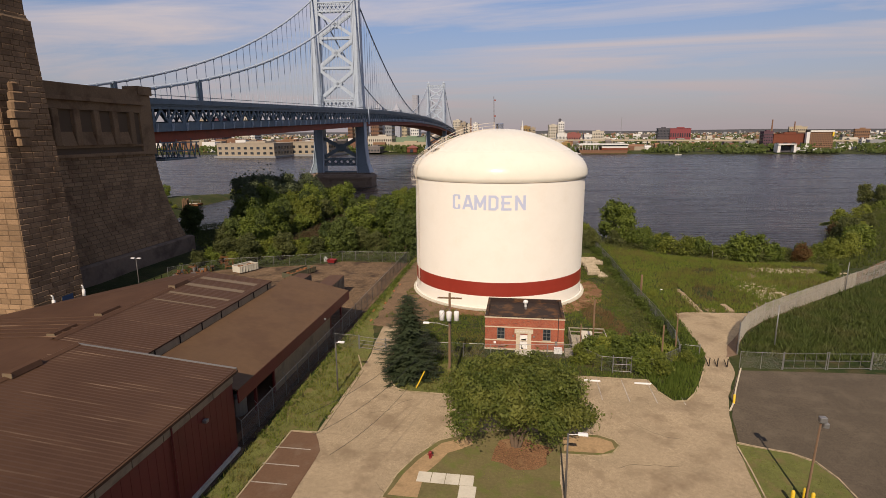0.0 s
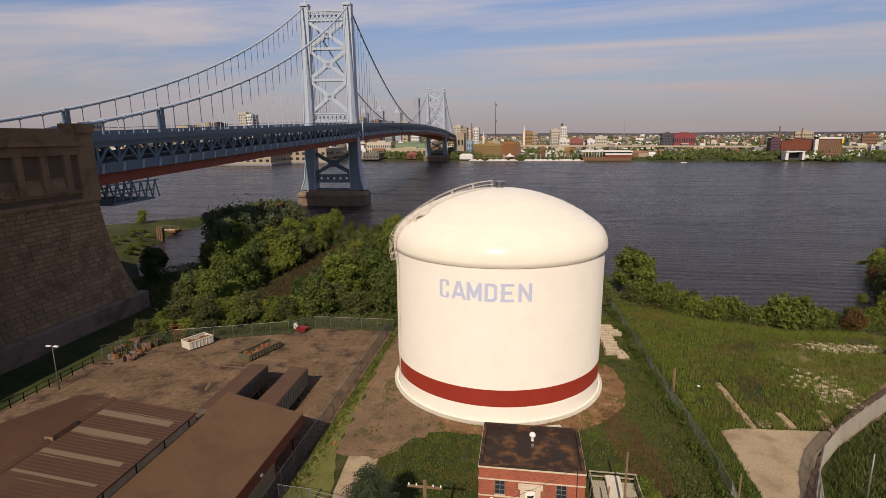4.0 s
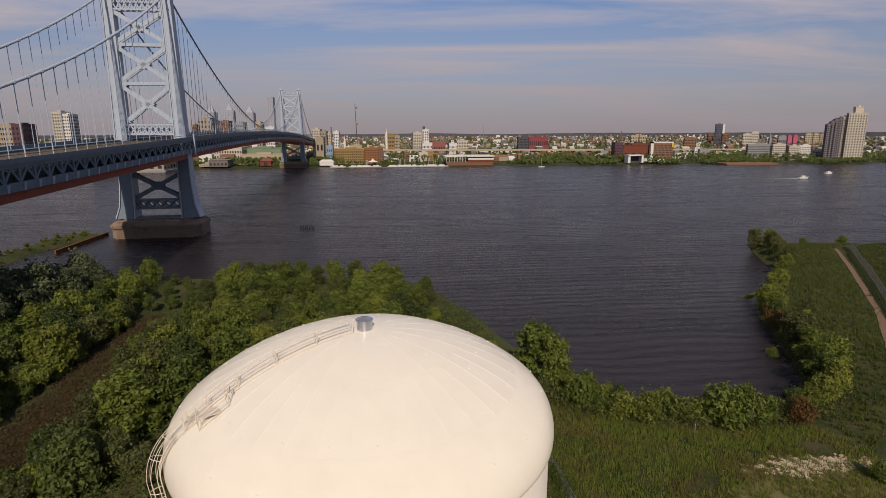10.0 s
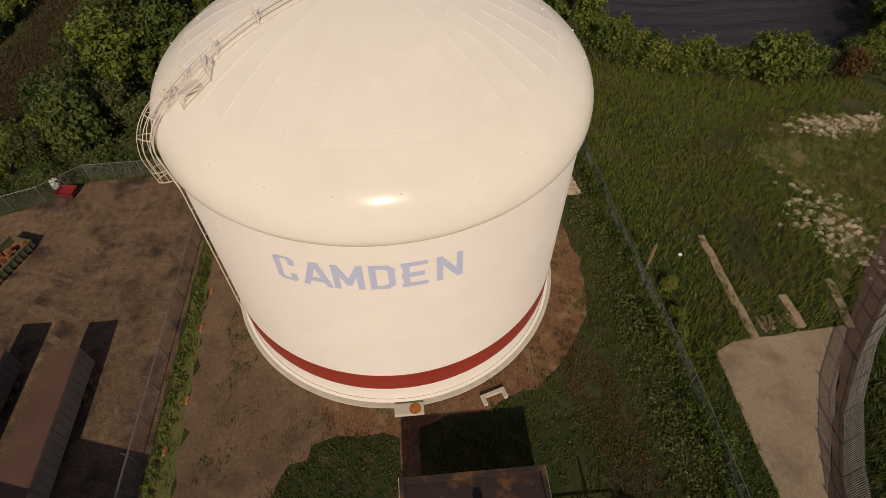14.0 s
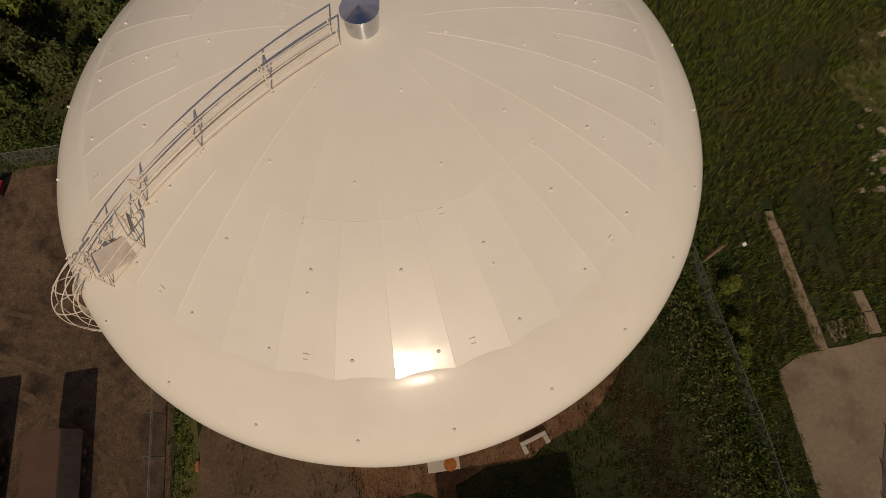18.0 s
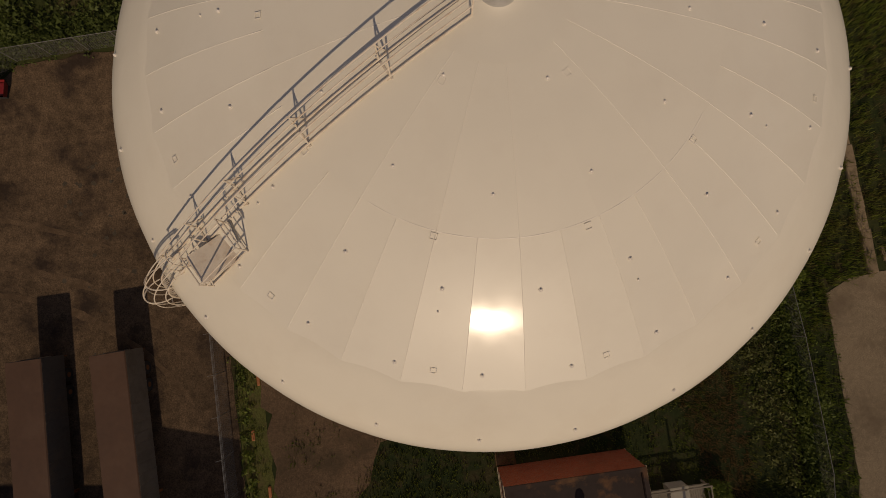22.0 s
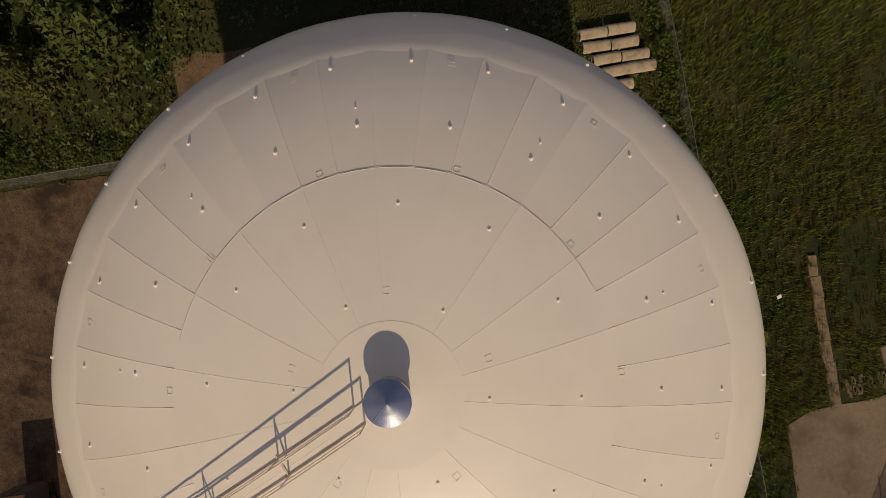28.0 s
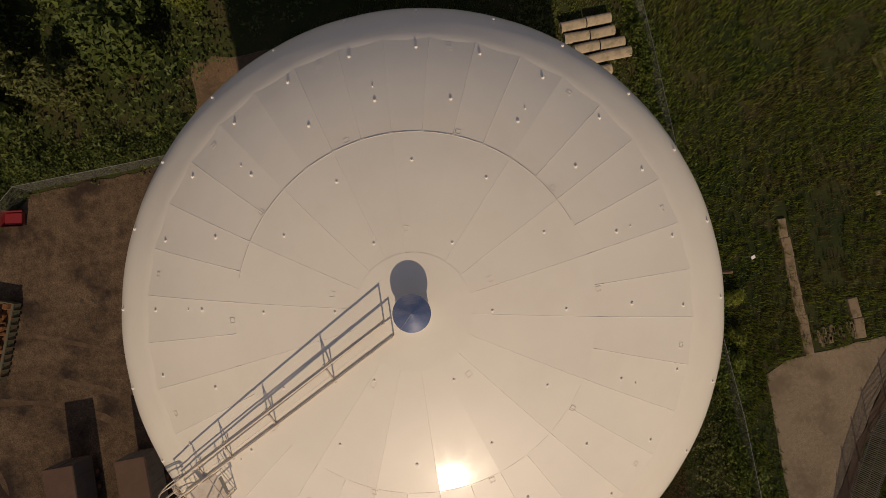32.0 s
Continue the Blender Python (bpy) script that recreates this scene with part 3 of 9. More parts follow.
        if smooth:
            me.polygons.foreach_set("use_smooth", [True] * len(me.polygons))
        me.materials.append(material)
        me.update()
        return me


def part(name, shape, material, parent=None, label="", smooth=False):
    """Links a shape as one mesh object, under a thing or a part."""
    me = shape if isinstance(shape, bpy.types.Mesh) else shape.mesh(name, material, smooth)
    ob = new(name, me)
    if parent:
        ob.parent = parent
    if label:
        tagged(ob, label)
    return ob


def thing(name, label, category, group="", kind="", at=(0, 0, 0), turn=0):
    ob = new(name)
    ob.empty_display_size = 0.5
    ob.matrix_basis = pose(*at, 0, 0, turn)
    return tagged(ob, label, category, group, kind)


def solo(name, shape, material, label, category, group="", kind="", smooth=False):
    ob = part(name, shape, material, None, "", smooth)
    return tagged(ob, label, category, group, kind)


def shared(name, mesh, parent, m):
    """One more piece on shared mesh data."""
    ob = new(name, mesh)
    ob.parent = parent
    ob.matrix_basis = m
    return ob


def lerp(table, x):
    xs, ys = zip(*table)
    return float(np.interp(x, xs, ys))

# ---- ground and river ----
WATER_Z = -4.0
NEAR_SHORE = [(-900, 60), (-300, 95), (-175, 130), (-150, 160), (-152, 215), (-134, 236), (-130, 228), (-139, 190), (-136, 120), (-118, 78),
              (-101, 58), (-93, 66), (-88, 96), (-80, 128), (-62, 138), (-30, 132), (0, 126), (16, 116), (27, 84), (31, 66), (38, 51), (44, 41), (54, 37),
              (68, 40), (80, 51), (92, 78), (104, 98), (133, 130), (149, 167), (175, 164), (205, 160), (330, 158), (900, 170)]


def shore_dist(x, y):
    """How far a place lies inland of the near bank (minus: out on the water)."""
    best, inside = 1e9, False
    pts = NEAR_SHORE + [(900, -3000), (-900, -3000)]
    for (ax, ay), (bx, by) in zip(pts, pts[1:] + pts[:1]):
        if (ay > y) != (by > y) and x < ax + (y - ay) / (by - ay) * (bx - ax):
            inside = not inside
    for (ax, ay), (bx, by) in zip(NEAR_SHORE, NEAR_SHORE[1:]):
        dx, dy = bx - ax, by - ay
        k = min(1, max(0, ((x - ax) * dx + (y - ay) * dy) / (dx * dx + dy * dy)))
        best = min(best, math.hypot(x - ax - k * dx, y - ay - k * dy))
    return best if inside else -best


def far_shore(x):
    return lerp(((-4600, 760), (-400, 775), (250, 768), (450, 742), (700, 728), (4600, 700)), x) + 6 * math.sin(x / 60)


def land_z(x, y):
    if y > 500:
        far = y - far_shore(x)
        return lerp(((-40, -9), (0, -5), (8, -1.6), (600, 2), (3600, 26)), far)
    d = shore_dist(x, y) if abs(x) < 890 else (80 - y if y < 400 else -200)
    z = lerp(((-60, -10), (-6, -6.2), (0, -4.6), (7, -1.4), (15, -0.1), (30, 0.0)), d)
    if d > 4 and not (-66 < x < 60 and y < 25):
        z += 0.25 * noise.noise(Vector((x * 0.11, y * 0.11, 0)))
    return z


def spread(lo, hi, fine, lo2, hi2, grow=1.25):
    out, step, v = [], fine, lo
    while v < hi:
        out.append(v)
        v += fine
    v = hi
    while v < hi2:
        out.append(v)
        step *= grow
        v += step
    out.append(hi2)
    step, v = fine, lo
    while v > lo2:
        step *= grow
        v -= step
        out.append(max(v, lo2))
    return sorted(set(round(o, 3) for o in out))


gx = spread(-165, 255, 4.0, -4600, 4600)
gy = spread(-70, 250, 4.0, -1500, 4800)
g = Shape()
g.v = [(x, y, land_z(x, y)) for y in gy for x in gx]
nx = len(gx)
g.f = [(j * nx + i, j * nx + i + 1, (j + 1) * nx + i + 1, (j + 1) * nx + i) for j in range(len(gy) - 1) for i in range(nx - 1)]
solo("ground", g, M_GRASS, "rough grass and earth bank sloping down to the river", "ground", kind="structure", smooth=True)
wsh = Shape().quad((-4600, 20, WATER_Z), (4600, 20, WATER_Z), (4600, 1000, WATER_Z), (-4600, 1000, WATER_Z))
solo("water", wsh, M_WATER, "wide dark blue-grey river with fine ripples", "river", kind="structure")


def sheet(name, outline, z, material, label, category, parent=None, thick=0.25, rough=0.0, seed=1):
    """A slab of paving or soil with a given outline, its edge roughened."""
    rnd = random.Random(seed)
    pts = []
    for (ax, ay), (bx, by) in zip(outline, outline[1:] + outline[:1]):
        n = max(1, int(math.hypot(bx - ax, by - ay) / 1.2)) if rough else 1
        for i in range(n):
            k = i / n
            pts.append((ax + (bx - ax) * k + rnd.uniform(-rough, rough), ay + (by - ay) * k + rnd.uniform(-rough, rough)))
    s = Shape().rings([[(x, y, z - thick) for x, y in pts], [(x, y, z) for x, y in pts]], False, True)
    return solo(name, s, material, label, category, kind="structure")


lot = [(-14.3, -90), (-14.6, -47), (-14.5, -38.5), (-14.6, -32.5), (-15.1, -28.2), (-15.6, -22), (-12.2, -22), (-11.6, -33.6), (-10.4, -39.4), (-8.8, -41.3), (2.2, -41.4), (2.2, -35.1), (17.6, -35.0), (18.2, -37.8),
       (19.2, -39.9), (20.6, -39.6), (22.0, -37.6), (23.5, -34.5), (25.7, -29), (26.5, -25.3), (26.6, -19), (26.8, -11.2), (28.8, -10.3), (39.9, -9.5), (35.6, -15.0), (32.0, -20.3), (29.8, -23.8), (28.5, -28.6), (27.9, -31.9), (25.2, -37.7), (23.8, -42.0), (22.4, -48), (21.6, -56), (20.6, -90)]
sheet("pavement", lot, 0.05, M_CONC, "worn pale concrete lot and lane with stains and cracks", "pavement", rough=0.06)
sheet("pavement_asphalt", [(24.0, -42.2), (25.5, -37.6), (28.6, -31.1), (40.5, -30.3), (140, -28.5), (140, -110), (31, -110), (28.7, -55), (28.6, -51.2), (28.0, -49.0), (26.6, -48.0), (22.9, -47.0)], 0.04, M_ASPH, "dark worn asphalt lot beside the lane", "pavement", rough=0.05)
sheet("yard_ground", [(-19.9, 16.3), (-34.5, 15.8), (-38, 12.7), (-56, 6.0), (-63.5, -4), (-63.5, -70), (-19.9, -70)], 0.05, M_YARD, "packed brown dirt storage yard with dark stains", "yard", rough=0.15)
sheet("gravel_drive", [(-17.4, -22), (-12.3, -22.2), (-8.2, -17.0), (-6.0, -15.6), (-7.5, -11.0), (-13.2, -3.5), (-14.2, 2), (-13.6, 10), (-12.6, 18), (-9, 24.6), (-18.6, 25.2), (-18.9, 8), (-17.7, -10)], 0.06, M_GRAVEL, "brown gravel track beside the tank", "gravel", rough=0.45)

# ---- water tank ----
TANK_R, SEAM_Z, DOME_R, KNUCKLE, KN_Z, CROWN, APEX = 14.42, 19.69, 14.77, 3.32, 20.32, 22.16, 27.54
TANK_AT = (-0.45, 1.15, 0)
tank = thing("water_tank", "huge cream steel water tank with a red band on concrete", "water tank", at=TANK_AT)


def dome_z(r):
    """Height of the roof at a distance from the axis: a spherical crown, then a tight knuckle."""
    if r <= 13.49:
        return APEX - CROWN + math.sqrt(CROWN * CROWN - r * r)
    return KN_Z + math.sqrt(max(0, KNUCKLE ** 2 - (r - (DOME_R - KNUCKLE)) ** 2))


def shell(z0, z1, r=TANK_R):
    return Shape().lathe([(r, z0), (r, z1)], 144)


part("foundation_ring", Shape().lathe([(14.5, -0.2), (15.05, -0.2), (15.05, 0.22), (14.9, 0.34), (14.5, 0.34)], 144), M_CONC2, tank, "stained concrete foundation ring")
part("base_flange", Shape().lathe([(14.44, 0.34), (14.70, 0.34), (14.70, 0.42), (14.46, 0.46)], 144), M_TANK, tank, smooth=False)
courses = [0.42, 2.28, 4.48, 7.3, 10.0, 12.45, 14.9, 17.35, SEAM_Z]
for i in range(len(courses) - 1):
    if i == 1:
        part("red_band", shell(courses[i], courses[i + 1], TANK_R + 0.006), M_BAND, tank, "oxide red painted band", True)
    else:
        part("shell_course", shell(courses[i], courses[i + 1]), M_TANK, tank, "", True)
ring_mesh = Shape().lathe([(TANK_R + 0.002, -0.02), (TANK_R + 0.006, 0), (TANK_R + 0.002, 0.02)], 144).mesh("weld_seam", M_TANK)
for z in courses[3:-1]:
    shared("weld_seam", ring_mesh, tank, pose(0, 0, z))
# the rim's brown colour paints the thin shadow line below the dome
part("top_angle", Shape().lathe([(14.43, SEAM_Z - 0.05), (14.52, SEAM_Z - 0.05), (14.54, SEAM_Z), (14.52, SEAM_Z + 0.02)], 144), M_RIM, tank, "raised rim at the top of the shell")
rnd = random.Random(5)
vseam = Shape().box(-0.012, -0.012, 0, 0.012, 0.012, 1).mesh("upright_seam", M_TANK)
for i in range(2, len(courses) - 1):
    for k in range(9):
        a = radians(k * 40 + (i % 2) * 20 + 7)
        shared("upright_seam", vseam, tank, pose((TANK_R - 0.002) * math.cos(a), (TANK_R - 0.002) * math.sin(a), courses[i] + 0.02, 0, 0, math.degrees(a)) @ Matrix.Diagonal((1, 1, courses[i + 1] - courses[i] - 0.04, 1)))

# roof: a knuckle of curved plates, then two rings of wedge plates round a crown disc
R_CROWN, R_MID, R_OUT = 2.17, 7.08, 11.95
N_MID, N_OUT, A_PLATE = 18, 36, 7.8


def roof_plate(r0, r1, a0, a1, nr, na, lift=0.0):
    rr = [r0 + (r1 - r0) * i / nr for i in range(nr + 1)]
    return Shape().lathe([(r, dome_z(r) + lift) for r in reversed(rr)], na, (0, 0), a0, a1)


kn_top = math.acos((R_OUT - (DOME_R - KNUCKLE)) / KNUCKLE)
knr = [(TANK_R + 0.09, SEAM_Z + 0.01), (DOME_R - 0.02, SEAM_Z + 0.33)] + [((DOME_R - KNUCKLE) + KNUCKLE * math.cos(t * kn_top / 12), None) for t in range(13)]
knr = [(r, dome_z(r) if z is None else z) for r, z in knr] + [(R_OUT - 0.3, dome_z(R_OUT - 0.3) - 0.03)]
for k in range(24):
    a0 = k * 15 + 4
    # each knuckle plate bulges by a few millimetres between its welds
    s = Shape()
    rings = []
    for i, (r, z) in enumerate(knr):
        row = []
        for j in range(9):
            a = radians(a0 + 15 * j / 8)
            b = 0.011 * math.sin(math.pi * j / 8) * math.sin(math.pi * min(1, i / 14))
            row.append(((r + b) * math.cos(a), (r + b) * math.sin(a), z + b + (0.031 * (i - 9) / 5 if 9 < i < 15 else 0.0)))
        rings.append(row)
    s.rings(rings, closed=False)
    part("knuckle_plate", s, M_TANK_K, tank, "", True)
for k in range(N_OUT):
    a0 = k * 360 / N_OUT + A_PLATE
    part("outer_roof_plate", roof_plate(R_MID, R_OUT, a0, a0 + 360 / N_OUT, 8, 1, 0.036), M_TANK_B if k in (1, 6, 9, 14, 17, 34) else M_TANK_R, tank, "", True)
for k in range(N_MID):
    a0 = k * 360 / N_MID + A_PLATE
    part("inner_roof_plate", roof_plate(R_CROWN, R_MID + 0.05, a0, a0 + 360 / N_MID, 8, 2, 0.050), M_TANK_R, tank, "", True)
part("crown_plate", Shape().lathe([(r, dome_z(r) + 0.056) for r in (R_CROWN + 0.05, 1.5, 1.0, 0.5, 0.02)], 72), M_TANK_R, tank, "", True)


def roof_line(r0, r1, a, w=0.011, h=0.014):
    """A raised weld running out from the crown."""
    s, ca, sa = Shape(), math.cos(radians(a)), math.sin(radians(a))
    rs = [r0 + (r1 - r0) * i / 10 for i in range(11)]
    rings = []
    for r in rs:
        z = dome_z(r) + (0.032 if r > R_MID else 0.044)
        rings.append([(r * ca + w * sa, r * sa - w * ca, z), (r * ca, r * sa, z + h), (r * ca - w * sa, r * sa + w * ca, z)])
    return s.rings(rings, closed=False)


for k in range(N_MID):
    if k not in (3, 14):
        part("roof_weld", roof_line(R_CROWN, R_MID, k * 360 / N_MID + A_PLATE), M_TANK, tank)
for k in range(N_OUT):
    if k not in (4, 11, 12):
        part("roof_weld", roof_line(R_MID, R_OUT - 0.1, k * 360 / N_OUT + A_PLATE), M_TANK, tank)
for r, a0, a1 in ((R_CROWN, -150, 190), (R_MID, 20, 160), (R_MID, -130, -35)):
    # north arc at R_MID: shade painted in with the darker seam colour
    part("ring_weld", Shape().lathe([(r - 0.022, dome_z(r) + 0.04), (r, dome_z(r) + (0.056 if a0 > -130 else 0.050)), (r + 0.022, dome_z(r) + 0.04)], 90, (0, 0), a0, a1), M_SEAM if a0 > 0 else M_TANK, tank)

# lifting lugs: a short stub on a disc
lug = Shape().lathe([(0.07, 0), (0.07, 0.025), (0.03, 0.03), (0.03, 0.06), (0.01, 0.07)], 10, cap1=True).mesh("lifting_lug", M_TANK)
small_lug = Shape().lathe([(0.03, 0), (0.03, 0.05), (0.01, 0.06)], 8, cap1=True).mesh("small_lug", M_TANK)
for r, n, off in ((2.95, 6, -9.8), (5.84, 12, -9.0), (8.70, 18, 11.1), (11.34, 24, 5.8), (13.85, 24, 5.8)):
    for k in range(n):
        a = radians(k * 360 / n + off + rnd.uniform(-0.6, 0.6))
        shared("lifting_lug", lug, tank, pose(r * math.cos(a), r * math.sin(a), dome_z(r) + 0.03))
        if n == 18 and k % 2 == 0:
            shared("small_lug", small_lug, tank, pose(9.42 * math.cos(a), 9.42 * math.sin(a), dome_z(9.42) + 0.02))
tab = Shape().box(-0.11, -0.11, 0, -0.09, 0.11, 0.006).box(0.09, -0.11, 0, 0.11, 0.11, 0.006).box(-0.09, -0.11, 0, 0.09, -0.09, 0.006).box(-0.09, 0.09, 0, 0.09, 0.11, 0.006).mesh("welded_clip", M_TANK)
for r, n, off in ((3.12, 5, 14.0), (7.25, 10, -5.0), (11.35, 12, 13.0)):
    for k in range(n):
        a = k * 360 / n + off + rnd.uniform(-1.5, 1.5)
        shared("welded_clip", tab, tank, pose(r * math.cos(radians(a)), r * math.sin(radians(a)), dome_z(r) + 0.052, 0, 0, a) @ pose(0, 0, 0, 0, math.degrees(math.asin(r / CROWN)), 0))

# vent drum on the crown
vent = thing("roof_vent", "bright stainless drum vent with a conical cap on the tank roof", "vent", at=TANK_AT)
vz = dome_z(0) - 0.02
part("drum", Shape().lathe([(0.60, vz), (0.60, vz + 0.86)], 48), M_STEELV, vent, "", True)
part("flange", Shape().lathe([(0.60, vz + 0.01), (0.80, vz + 0.01), (0.80, vz + 0.05), (0.60, vz + 0.06)], 48), M_TANK, vent)
part("cap", Shape().lathe([(0.60, vz + 0.80), (0.69, vz + 0.80), (0.69, vz + 0.90), (0.35, vz + 0.98), (0.0, vz + 1.05)], 48), M_STEELV, vent, "shallow cone cap with a folded seam")
part("cap_seam", Shape().beam((0, 0, vz + 1.065), (-0.49, -0.49, vz + 0.93), 0.02, 0.02), M_GALV, vent)


# lettering, laid round the shell; each letter is one flat painted part
def letter(name, ch, a_mid, w, z0, h):
    """Painted letter: strokes in a unit box, wrapped on the shell about the angle a_mid."""
    t = 0.19
    S = {"C": [((.82, .74), (.82, .86), (.70, 1), (.30, 1), (.0 + t / 2, .86), (t / 2, .14), (.30, 0), (.70, 0), (.82, .14), (.82, .26))],
         "A": [((.06, -.06), (.44, .94)), ((.56, .94), (.94, -.06)), ((.24, .28), (.76, .28)), ((.40, .94), (.60, .94))],
         "M": [((t / 2, 0), (t / 2, 1)), ((1 - t / 2, 0), (1 - t / 2, 1)), ((t / 2, .95), (.5, .25)), ((.5, .25), (1 - t / 2, .95))],
         "D": [((t / 2, 0), (t / 2, 1)), ((t / 2, 1 - t / 3), (.62, 1 - t / 3), (.86, .80), (.86, .20), (.62, t / 3), (t / 2, t / 3))],
         "E": [((t / 2, 0), (t / 2, 1)), ((0, 1 - t / 3), (.9, 1 - t / 3)), ((0, .5), (.75, .5)), ((0, t / 3), (.9, t / 3))],
         "N": [((t / 2, 0), (t / 2, 1)), ((1 - t / 2, 0), (1 - t / 2, 1)), ((t / 2, .95), (1 - t / 2, .05))]}[ch]
    s = Shape()
    k = 0
    for line in S:
        for (ax, ay), (bx, by) in zip(line, line[1:]):
            ax, bx = ax * w, bx * w
            ay, by = min(max(ay, .0), 1) * h, min(max(by, .0), 1) * h
            d = math.hypot(bx - ax, by - ay)
            ux, uy = (bx - ax) / d, (by - ay) / d
            hw = 0.20
            e = hw * 0.75
            lift = 0.022 + 0.001 * k
            k += 1
            for i in range(4):
                q = []
                for kk, sd in ((i / 4, -1), ((i + 1) / 4, -1), ((i + 1) / 4, 1), (i / 4, 1)):
                    along = -e + (d + 2 * e) * kk
                    x, z = ax + ux * along - uy * sd * hw, ay + uy * along + ux * sd * hw
                    z = min(max(z, 0.0), h)
                    an = radians(a_mid) + (x - w / 2) / TANK_R
                    q.append(((TANK_R + lift) * math.cos(an), (TANK_R + lift) * math.sin(an), z0 + z))
                s.quad(*q)
    return part("letter_" + ch.lower(), s, M_LETTER, tank, "pale blue painted letter " + ch)


for i, ch in enumerate("CAMDEN"):
    letter("letter", ch, (-113.6, -106.2, -98.6, -90.6, -82.9, -74.8)[i], (1.25, 1.62, 1.75, 1.42, 1.42, 1.52)[i], 15.62, 2.22)

# roof walk rails and caged ladder, along a line running down from the vent
W_A = 207.5
w_d = Vector((math.cos(radians(W_A)), math.sin(radians(W_A)), 0))
w_n = Vector((-w_d.y, w_d.x, 0))


def on_roof(along, side, up=0.0):
    p = w_d * along + w_n * side
    r = math.hypot(p.x, p.y)
    return (p.x, p.y, (dome_z(r) if r < DOME_R else KN_Z) + up)


walk_rails = thing("roof_walk_rails", "white-painted pipe handrails running down the tank roof", "handrail", at=TANK_AT)
for side in (0.25, -0.34):
    for up, r in ((1.07, 0.028), (0.58, 0.024)):
        part("rail", Shape().tube([on_roof(1.1 + 12.3 * i / 16, side, up) for i in range(17)], r, 6), M_RAIL, walk_rails)
    part("toe_bar", Shape().tube([on_roof(1.1 + 12.3 * i / 16, side, 0.10) for i in range(17)], 0.035, 6), M_RAIL, walk_rails)
    for a in (1.1, 3.95, 7.0, 9.7, 11.7, 13.3):
        part("post", Shape().tube([on_roof(a, side, 0.0), on_roof(a, side, 1.09)], 0.028, 6), M_RAIL, walk_rails)
        part("foot_plate", Shape().box(-0.14, -0.06, 0, 0.14, 0.06, 0.03).moved(pose(*on_roof(a, side, 0.01), 0, 0, W_A)), M_RAIL, walk_rails)
for a in (3.95, 7.0, 9.7, 11.7):
    part("cross_bar", Shape().beam(on_roof(a, -0.46, 0.06), on_roof(a, 0.36, 0.06), 0.06), M_RAIL, walk_rails)
    part("side_brace", Shape().beam(on_roof(a - 0.3, -0.46, 0.06), on_roof(a, -0.34, 0.95), 0.045), M_RAIL, walk_rails)
ladder = thing("caged_ladder", "white steel ladder with curved safety cage over the tank edge", "ladder", at=TANK_AT)
la = radians(W_A)


def down_shell(q, off, side):
    """A line that follows the knuckle and then the shell; q runs from 0 on the roof to 1 at the foot."""
    if q < 0.35:
        t = (1 - q / 0.35) * 0.86
        r, z = (DOME_R - KNUCKLE) + (KNUCKLE + off) * math.cos(t), KN_Z + (KNUCKLE + off) * math.sin(t)
    else:
        k = min(1.0, (q - 0.35) / 0.1)
        r, z = DOME_R + (TANK_R - DOME_R) * k + off, KN_Z - (q - 0.35) / 0.65 * 18.4
    return (r * math.cos(la) + (side - 0.045) * w_n.x, r * math.sin(la) + (side - 0.045) * w_n.y, z)


for side in (-0.24, 0.24):
    part("stringer", Shape().tube([down_shell(i / 40, 0.22, side) for i in range(41)], 0.032, 6), M_RAIL, ladder)
rung = Shape().tube([(-0.24, 0, 0), (0.24, 0, 0)], 0.014, 5).mesh("rung", M_RAIL)
for i in range(2, 62):
    p, q = Vector(down_shell(i / 62, 0.22, -0.24)), Vector(down_shell(i / 62, 0.22, 0.24))
    shared("rung", rung, ladder, pose(*((p + q) / 2), 0, 0, math.degrees(math.atan2(w_n.y, w_n.x))))
for q in (-0.13, 0.04, 0.19, 0.38, 0.41):
    pts = []
    for j in range(13):
        a = math.pi * j / 12
        pts.append(down_shell(q, 0.22 + 0.80 * math.sin(a), 0.44 * math.cos(a)))
    part("cage_hoop", Shape().tube(pts, 0.026, 6), M_RAIL, ladder)
for j in (1, 3, 6, 9, 11):
    a = math.pi * j / 12
    part("cage_bar", Shape().tube([down_shell(-0.15 + 0.56 * i / 20, 0.22 + 0.80 * math.sin(a), 0.44 * math.cos(a)) for i in range(21)], 0.022, 5), M_RAIL, ladder)
for i in range(7):
    part("stand_off", Shape().tube([down_shell(0.42 + i * 0.09, -0.2, 0.24), down_shell(0.42 + i * 0.09, 0.24, 0.24)], 0.02, 5), M_RAIL, ladder)
landing = thing("roof_landing", "small railed landing with a gate at the ladder head", "landing", at=TANK_AT)
part("platform", Shape().box(10.65, -1.07, dome_z(11.4) + 0.12, 12.5, 0.0, dome_z(11.4) + 0.16).moved(Matrix.Rotation(la, 4, "Z") @ Matrix.Translation((0, 1.42, 0))), M_RAIL, landing)
lp = lambda a, s_, up: on_roof(a, s_, up)
for a, s_ in ((10.65, 0.35), (10.65, 1.42), (12.55, 1.42), (12.55, 0.35)):
    part("post", Shape().tube([lp(a, s_, 0.0), lp(a, s_, 1.15)], 0.028, 6), M_RAIL, landing)
for (a, s_), (b, s2) in (((10.65, 0.35), (10.65, 1.42)), ((10.65, 1.42), (12.55, 1.42)), ((12.55, 1.42), (12.55, 0.35))):
    for up in (0.15, 0.6, 1.12):
        part("rail", Shape().tube([lp(a, s_, up), lp(b, s2, up)], 0.025, 6), M_RAIL, landing)
part("gate_plate", Shape().box(-0.35, -0.02, 0, 0.35, 0.02, 0.2).moved(pose(*lp(10.4, 0.9, 0.75), 0, 0, W_A + 80)), M_GALV, landing)
